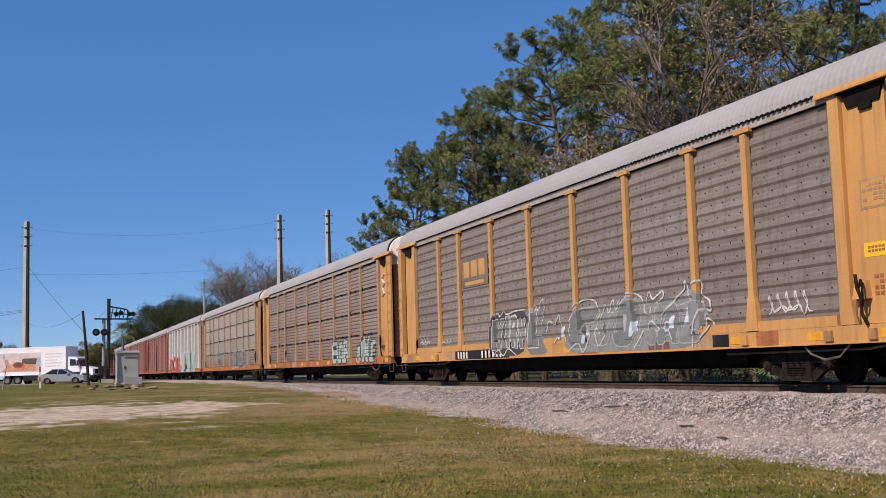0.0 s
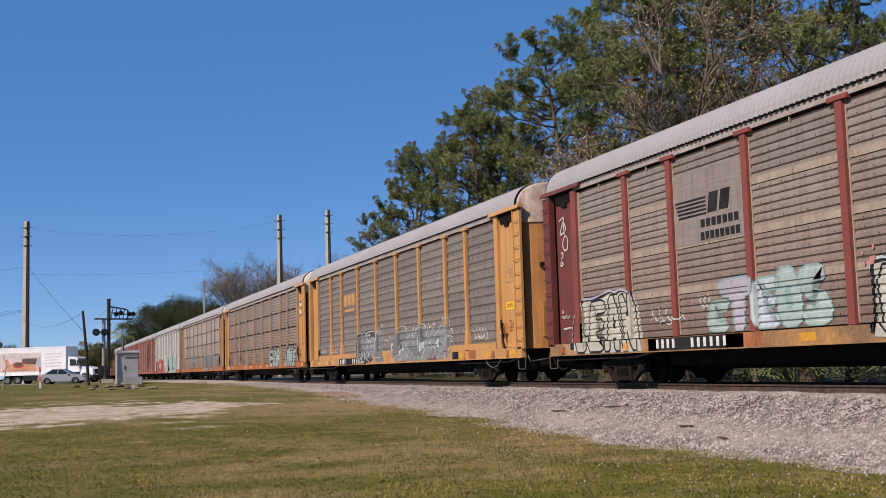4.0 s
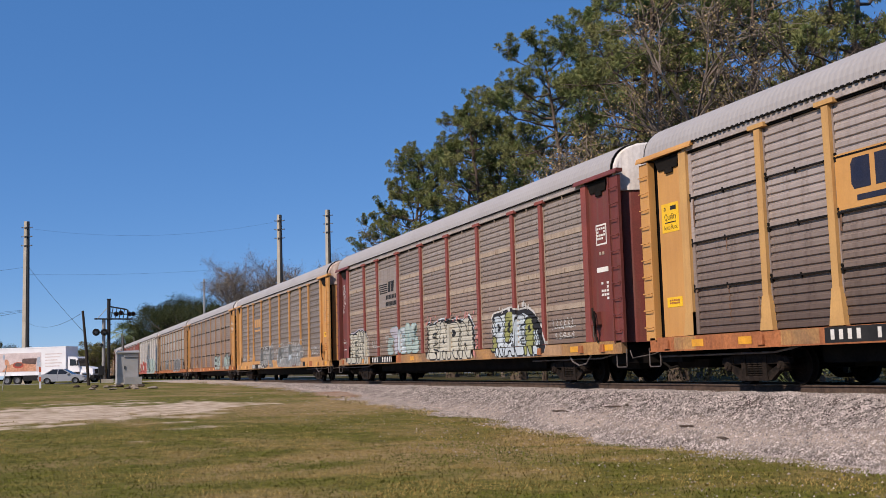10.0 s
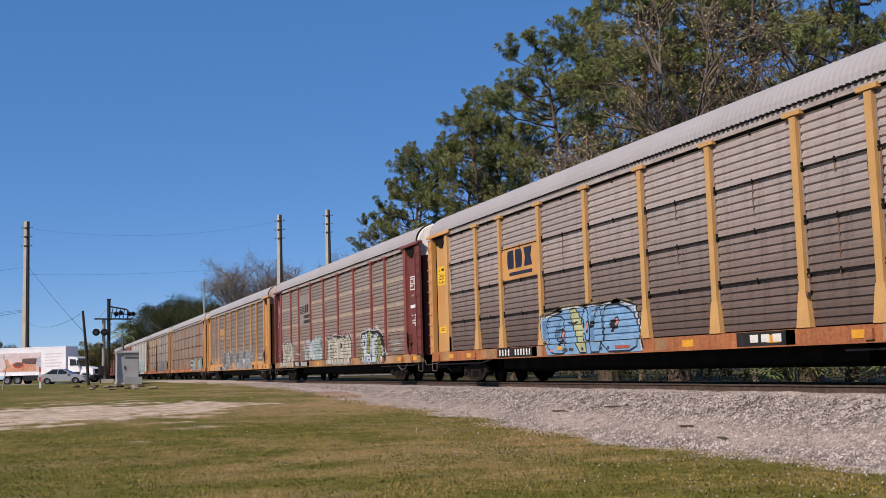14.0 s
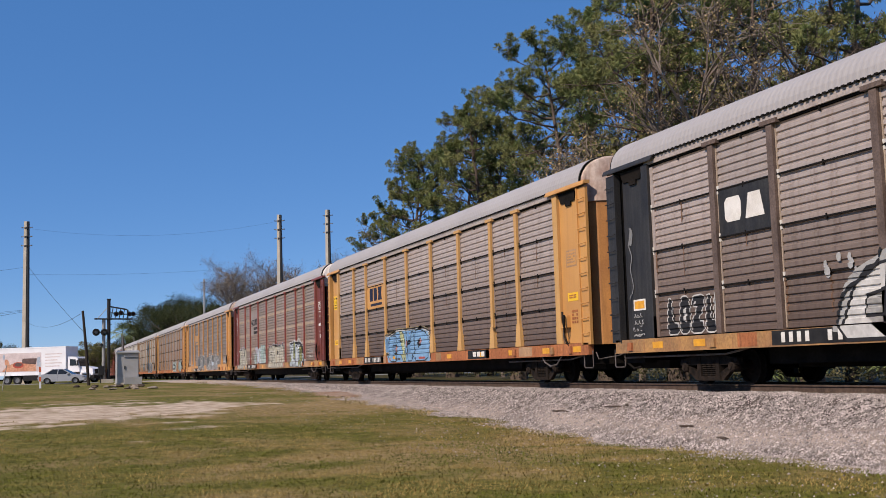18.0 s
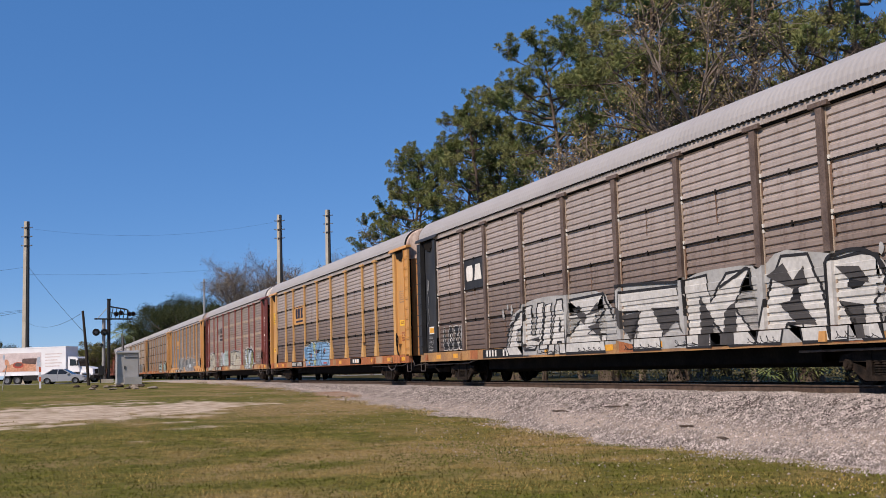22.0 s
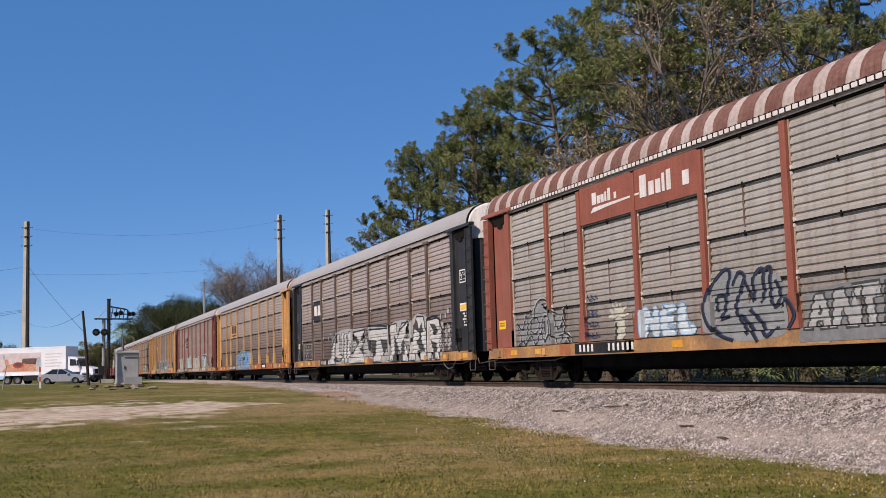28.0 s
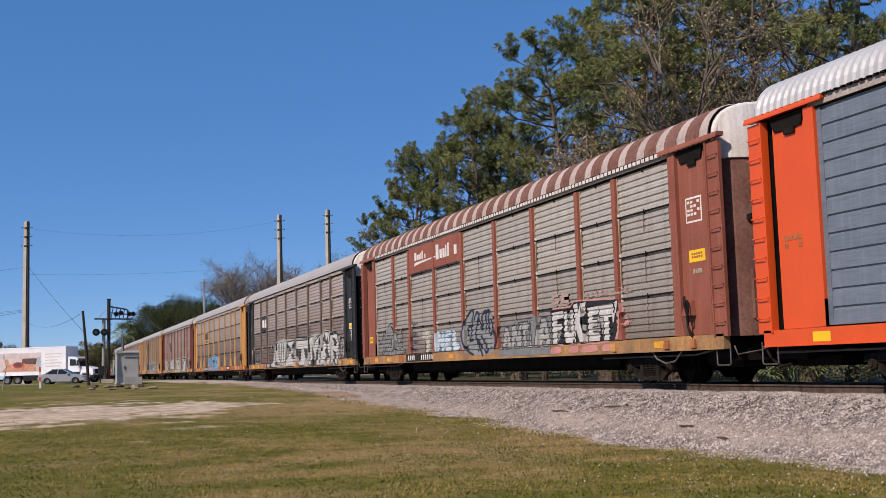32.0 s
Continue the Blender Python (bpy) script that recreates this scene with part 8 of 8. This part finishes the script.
def bend(rng, a, d, length, n, wander, lift):
    """A crooked line from a, heading d."""
    pts, p, d = [a.copy()], a.copy(), d.normalized()
    for _ in range(n):
        d = (d + Vector((rng.gauss(0, wander), rng.gauss(0, wander), rng.gauss(0, wander) + lift))).normalized()
        p = p + d * (length / n)
        pts.append(p.copy())
    return pts


def pine_meshes(seed, height, base=0.38, spread=5.0, limbs=30, dense=1.0):
    rng = random.Random(seed)
    wood, needles = Shape(), Leaves()
    trunk = [Vector((0.0, 0.0, -0.3))]
    n = 10
    drift = Vector((rng.uniform(-0.05, 0.05), rng.uniform(-0.05, 0.05), 0))
    for i in range(1, n + 1):
        trunk.append(Vector((trunk[-1].x, trunk[-1].y, height * i / n)) + drift * height / n * 2 + Vector((rng.gauss(0, 0.12), rng.gauss(0, 0.12), 0)))
    wood.tube(trunk, [0.26 * (1 - 0.85 * i / n) + 0.02 for i in range(n + 1)], 9)
    for i in range(limbs):
        f = base + (1 - base) * ((i + rng.random()) / limbs)
        k = min(n - 1, int(f * n))
        p = trunk[k].lerp(trunk[k + 1], f * n - k)
        a = i * 2.4 + rng.uniform(-0.6, 0.6)
        g = (f - base) / (1 - base)
        reach = spread * (0.35 + 1.1 * math.sin(math.pi * (0.18 + 0.72 * g))) * rng.uniform(0.45, 1.1) * 0.75
        d = Vector((math.cos(a), math.sin(a), rng.uniform(-0.05, 0.45) + 0.25 * (g > 0.85)))
        limb = bend(rng, p, d, reach, 6, 0.20, 0.05)
        r = 0.025 + 0.012 * reach
        wood.tube(limb, [r * (1 - 0.8 * j / 6) for j in range(7)], 5, False)
        bare = rng.random() < 0.10
        for j in range(2, 7):
            for _ in range(3 if j < 5 else 6):
                q = limb[j].lerp(limb[j - 1], rng.random() * 0.7)
                dd = (limb[j] - limb[j - 1]).normalized() * 0.6 + Vector((rng.gauss(0, 0.8), rng.gauss(0, 0.8), rng.gauss(0.35, 0.35)))
                sub = bend(rng, q, dd, rng.uniform(0.5, 1.35) * (0.8 if j < 4 else 1.0), 3, 0.22, 0.16)
                wood.tube(sub, [0.020, 0.016, 0.012, 0.008], 3, False)
                if bare or j < 3 or (j < 4 and rng.random() < 0.5):
                    continue
                needles.tuft(rng, sub[3], rng.uniform(0.25, 0.36), round(84 * dense), 0.5, 0.06)
                if rng.random() < 0.5:
                    needles.tuft(rng, sub[2], rng.uniform(0.20, 0.30), round(56 * dense), 0.45, 0.06)
    return wood.mesh("trunk", BARK, smooth=True, fix=False), needles.mesh("crown", NEEDLE)


def bare_meshes(seed, height, leaves=0, leaf_mat=None, leaf_size=0.14, spread=0.42):
    """A broadleaf tree in winter: limbs and fine twigs, with what leaves it has kept."""
    rng = random.Random(seed)
    wood, foliage = Shape(), Leaves()
    ends = []

    def grow(p, d, length, r, depth):
        pts = bend(rng, p, d, length, 4, 0.14, 0.05)
        wood.tube(pts, [r * (1 - 0.45 * j / 4) for j in range(5)], 7 if depth == 0 else (4 if depth < 3 else 3), False)
        if depth == 4:
            ends.append(pts)
            return
        kids = 5 if depth == 0 else rng.choice((3, 4, 4))
        for i in range(kids):
            q = pts[rng.choice((2, 3, 4))] if i else pts[4]
            a = rng.uniform(0, 6.28)
            out = Vector((math.cos(a), math.sin(a), rng.uniform(0.1, 0.7)))
            grow(q, (pts[-1] - pts[-2]).normalized() * (0.75 if depth else 0.9) + out * spread * 1.6, length * rng.uniform(0.55, 0.78), max(0.008, r * 0.55), depth + 1)

    grow(Vector((0, 0, -0.2)), Vector((rng.uniform(-0.1, 0.1), rng.uniform(-0.1, 0.1), 1)), height * 0.34, height * 0.012 + 0.03, 0)
    for pts in ends:
        for _ in range(3):
            q = rng.choice(pts[1:])
            tw = bend(rng, q, Vector((rng.gauss(0, 1), rng.gauss(0, 1), rng.gauss(0.2, 0.7))), rng.uniform(0.4, 0.9), 2, 0.2, 0.05)
            wood.tube(tw, [0.012, 0.009, 0.006], 3, False)
            for _ in range(leaves):
                foliage.leaf(rng, rng.choice(tw) + Vector((rng.gauss(0, 0.16), rng.gauss(0, 0.16), rng.gauss(0, 0.16))), leaf_size)
    return wood.mesh("trunk", BARK if leaf_mat is LEAF_OLIVE else TWIG, fix=False), (foliage.mesh("crown", leaf_mat) if leaves else None)


def oak_meshes(seed, height, width, leaf_mat, count=5200, leaf=0.42):
    """A dense evergreen crown: uneven clumps of leaves on limbs."""
    rng = random.Random(seed)
    wood, foliage = Shape(), Leaves()
    wood.tube([(0, 0, -0.3), (0.1, 0.1, height * 0.25), (0.0, 0.2, height * 0.45)], [0.45, 0.36, 0.25], 8)
    clumps = []
    for i in range(26):
        a, h = rng.uniform(0, 6.28), rng.random()
        q = width * math.sqrt(rng.random()) * (0.55 + 0.45 * math.sin(math.pi * (0.15 + 0.8 * h)))
        c = Vector((q * math.cos(a), q * math.sin(a), height * (0.30 + 0.62 * h * (1 - 0.25 * (q / width) ** 2))))
        clumps.append((c, rng.uniform(0.10, 0.2) * height * 0.75))
        wood.tube(bend(rng, Vector((0, 0.1, height * 0.35)), c - Vector((0, 0, height * 0.35)), (c - Vector((0, 0, height * 0.35))).length, 4, 0.1, 0.02), [0.14, 0.11, 0.08, 0.05, 0.03], 4, False)
    for _ in range(count):
        c, r = rng.choice(clumps)
        d = Vector((rng.gauss(0, 1), rng.gauss(0, 1), rng.gauss(0, 0.75))).normalized()
        foliage.leaf(rng, c + d * r * rng.uniform(0.55, 1.08), leaf)
    return wood.mesh("trunk", BARK, fix=False), foliage.mesh("crown", leaf_mat)


def plant(name, label, category, meshes, x, y, turn, size, group):
    """size: the height that the plant grows to."""
    t = thing(name, label, category, pose(x, y, ground_height(x, y), 0, 0, turn), group)
    k = size / max(v.co.z for v in meshes[0].vertices) if not meshes[1] else size / max(v.co.z for v in meshes[1].vertices)
    t.scale = (k, k, k)
    part("trunk", meshes[0], t)
    if meshes[1]:
        part("crown", meshes[1], t)


PINES = [pine_meshes(s, 20.0, b, w, l, d) for s, b, w, l, d in ((1, 0.50, 4.2, 28, 1.0), (2, 0.54, 4.7, 28, 1.0), (3, 0.47, 4.0, 30, 1.0))]
for i, (x, y, h) in enumerate([(-80.3, 27, 18.4), (-77.3, 29, 20.2), (-68.8, 28, 18.7), (-70.5, 31, 20.6), (-55.4, 28, 20.0), (-64.5, 33, 23.7), (-54.2, 30, 23.4), (-44.5, 27, 21.4), (-49.2, 33, 24.2), (-39.0, 29, 20.2), (-34.6, 28.7, 20.1), (-38.5, 34, 14.9), (-31.6, 30, 13.7), (-93.7, 29, 14.6), (-82.6, 27.6, 17.7)]):
    plant("pine_tree", "tall rough-barked pine with clumped dark green needles", "tree", PINES[i % 3], x, y, 40 * i + 15, h, "pines behind the track")
BARE = [bare_meshes(11, 13.0), bare_meshes(12, 13.0, 4, LEAF_TAN, 0.075), bare_meshes(13, 13.0, 6, LEAF_OLIVE, 0.12), bare_meshes(14, 13.0, 8, LEAF_TAN, 0.075), bare_meshes(15, 13.0, 10, TWIGGY, 0.085)]
for i, (x, y, h, k) in enumerate(((-57.2, 25, 9.5, 1), (-51.5, 26, 10.5, 3), (-43.7, 25, 10.5, 1), (-38.8, 25, 10.0, 3), (-33.8, 24, 9.0, 0), (-33.4, 26.5, 10.0, 2),
                                  (-28.5, 27, 10.5, 1), (-49.6, 23, 8.5, 2), (-62.0, 26, 9.5, 0), (-47.0, 30, 14.0, 3), (-36.0, 31, 12.5, 3), (-66, 26, 10, 2), (-43.2, 26.5, 18.0, 3), (-38.6, 27, 16.0, 1))):
    label = ("bare grey winter tree", "winter tree with a few dry tan leaves", "broadleaf tree with thin olive leaves", "winter tree with dry tan leaves")[k] + " behind the track"
    plant("winter_tree", label, "tree", BARE[k], x, y, 67 * i, h, "winter trees behind the track")
BUSHY = [oak_meshes(21, 10.0, 3.6, LEAF_OLIVE, 9000, 0.2), oak_meshes(22, 10.0, 4.6, LEAF_DARK, 24000, 0.14)]
for i, (x, y, h) in enumerate(((-68.1, 25, 9.8), (-72.2, 24, 8.6), (-44.8, 24, 10.8), (-37.3, 23, 9.6), (-30.9, 24, 8.8), (-77.5, 25, 9.5), (-55.0, 24, 10.0))):
    plant("broadleaf_tree", "rounded olive-green broadleaf tree with an uneven crown", "tree", BUSHY[0], x, y, 80 * i, h, "broadleaf trees behind the track")
# farther down the line: bare trees and dark oaks
for i, (x, y, h, k) in enumerate(((-96, 30, 13.4, 3), (-110.7, 32, 14.6, 3), (-127.4, 35, 15.6, 3), (-141.2, 33, 17.5, 3), (-150.0, 32, 16.5, 3), (-171.7, 31.5, 19.2, 3), (-184.0, 36, 21.0, 3),
                                  (-160, 34, 18.5, 3), (-104, 30, 12.0, 2), (-118, 31, 12.5, 2))):
    label = ("bare grey winter tree", "winter tree with a few dry tan leaves", "broadleaf tree with thin olive leaves", "grey twiggy winter tree")[k] + " far down the line"
    plant("winter_tree", label, "tree", BARE[4 if k == 3 else k], x, y, 50 * i, h, "winter trees far down the line")
for i, (x, y, h) in enumerate(((-246, 35, 18.0), (-275, 34, 19.5), (-305, 35, 22.5), (-340, 35, 23.5), (-376, 36, 24.4), (-420, 38, 23.0), (-500, 42, 22.5), (-262, 40, 18.0), (-225, 36, 16.0))):
    plant("oak_tree", "dark evergreen oak with a broad clumped crown", "tree", BUSHY[1], x, y, 70 * i, h, "oaks far down the line")
for i in (0, 1, 2, 3, 7, 8):
    plant("oak_tree", "dark evergreen oak across the road", "tree", BUSHY[1], -330 - 9 * (i % 3), -26 + 6.5 * i, 40 * i, 10.5 + 1.2 * (i % 3), "oaks across the road")
for i in range(5):
    plant("broadleaf_tree", "olive-green tree beyond the crossing", "tree", BUSHY[0], -215 - 8 * i, 8.5 + 1.6 * (i % 3), 60 * i, 7.2, "trees beyond the crossing")


def fan_frond(n, length):
    """A palm fan: a stalk with narrow blades spread at its end."""
    s = Shape()
    s.tube([(0, 0, 0), (length * 0.3, 0, length * 0.22), (length * 0.55, 0, length * 0.28)], 0.016, 4)
    c = Vector((length * 0.55, 0, length * 0.28))
    for i in range(n):
        a = math.radians(-105 + 210 * i / (n - 1))
        d = Vector((math.cos(a), math.sin(a), 0.15 - 0.25 * abs(math.sin(a)))) * length * 0.6
        w = Vector((-math.sin(a), math.cos(a), 0)) * length * 0.022
        s.poly([c, c + d * 0.5 - w, c + d - Vector((0, 0, length * 0.12)), c + d * 0.5 + w])
    return s.mesh("frond", PALM_LEAF, fix=False)


FROND = fan_frond(17, 1.5)
rng = random.Random(9)
for x, y, n in ((-23.6, 22.7, 9), (-21.5, 23.0, 8), (-26.0, 23.3, 8), (-19.2, 22.7, 8), (-30.5, 23.0, 7)):
    t = thing("palmetto", "green fan-leaved palmetto behind the rails", "palm", pose(x, y, ground_height(x, y)), "palmettos behind the track")
    for i in range(n):
        part("frond", FROND, t, pose(0, 0, 0.1, 0, -rng.uniform(0, 50), 360 * i / n + rng.uniform(-20, 20)))
t = thing("palm_tree", "fan palm with a grey trunk beyond the signal", "palm", pose(-150, 9.75, 0))
part("trunk", Shape().tube([(0, 0, -0.2), (0.05, 0.1, 3), (0, 0, 5.8)], [0.22, 0.18, 0.17], 9).mesh("trunk", TWIG), t)
BIG_FROND = in_material(FROND, PALM_LEAF)
for i in range(20):
    fr = part("frond", BIG_FROND, t, pose(0, 0, 5.8, 0, -rng.uniform(-40, 70), i * 137.5))
    fr.scale = (1.2, 1.2, 1.2)


def undergrowth():
    """Bushes and weeds in a strip behind the track."""
    rng = random.Random(31)
    lv = Leaves()
    for _ in range(68000):
        x = -8 - 110 * rng.random() ** 1.6
        y = 21.6 + 5.5 * rng.random()
        top = 0.55 + 0.9 * max(0.0, bumpy(x, y, 0.45, 61) + 0.5) + 0.22 * (y - 21.6)
        z = ground_height(x, y) + top * rng.random() ** 0.6 + 0.25
        lv.leaf(rng, Vector((x, y, z)), 0.062 + 0.0010 * -x)
    return tagged(new("undergrowth", lv.mesh("undergrowth", LEAF_GREEN)), "low green bushes and weeds behind the track", "bushes", kind="stuff")


undergrowth()


def weeds():
    """Thin dry weeds along the foot of the ballast."""
    rng = random.Random(32)
    lv = Leaves()
    for _ in range(1500):
        x = -16 - 60 * rng.random()
        y = 9.9 + 0.8 * bumpy(x, 0, 0.4, 71) + rng.gauss(0, 0.25)
        if bumpy(x, y, 0.6, 73) < 0.05:
            continue
        lv.tuft(rng, Vector((x, y, ground_height(x, y) + 0.02)), 0.14, 3, 1.5, 0.06)
    return tagged(new("dry_weeds", lv.mesh("dry_weeds", LEAF_TAN)), "thin dry weeds at the foot of the ballast", "weeds", kind="stuff")


weeds()


def leaf_litter():
    """Fallen leaves scattered over the lawn."""
    rng = random.Random(33)
    v, f = [], []
    for _ in range(650):
        x, y = -8.5 - 22 * rng.random() ** 1.4, rng.uniform(-3, 9.5)
        z = ground_height(x, y) + rng.uniform(0.02, 0.035)
        a, s = rng.uniform(0, 6.28), rng.uniform(0.008, 0.018)
        c, d, k = math.cos(a) * s, math.sin(a) * s, len(v)
        v += [(x - c, y - d, z), (x + d * 0.6, y - c * 0.6, z + 0.008), (x + c, y + d, z + 0.004), (x - d * 0.6, y + c * 0.6, z + 0.012)]
        f.append((k, k + 1, k + 2, k + 3))
    me = bpy.data.meshes.new("leaf_litter")
    me.from_pydata(v, [], f)
    me.materials.append(LITTER)
    return tagged(new("leaf_litter", me), "pale dry leaves fallen on the lawn", "leaves", kind="stuff")


leaf_litter()

# ---- what moves: the train rolls away, slowing a little ----
def rolled(t):
    """How far the train has gone at t seconds."""
    return 3.750 * t - 0.00558 * (t - 16.0) ** 2


def motions():
    times = [2.0 * i for i in range(17)]
    for car, x in CARS:
        walk(car, [(t, pose(x - rolled(t), RAIL_Y, 0)) for t in times])
    # wheels turn with the way that the train has gone
    steps_ = 240
    turns = [(SECONDS * i / steps_, rolled(SECONDS * i / steps_) / 0.376) for i in range(steps_ + 1)]
    for ws in WHEELSETS:
        q = ws.matrix_basis.translation.x
        walk(ws, [(t, pose(q, 0, 0.378, 0, -math.degrees(a), 0)) for t, a in turns])


motions()
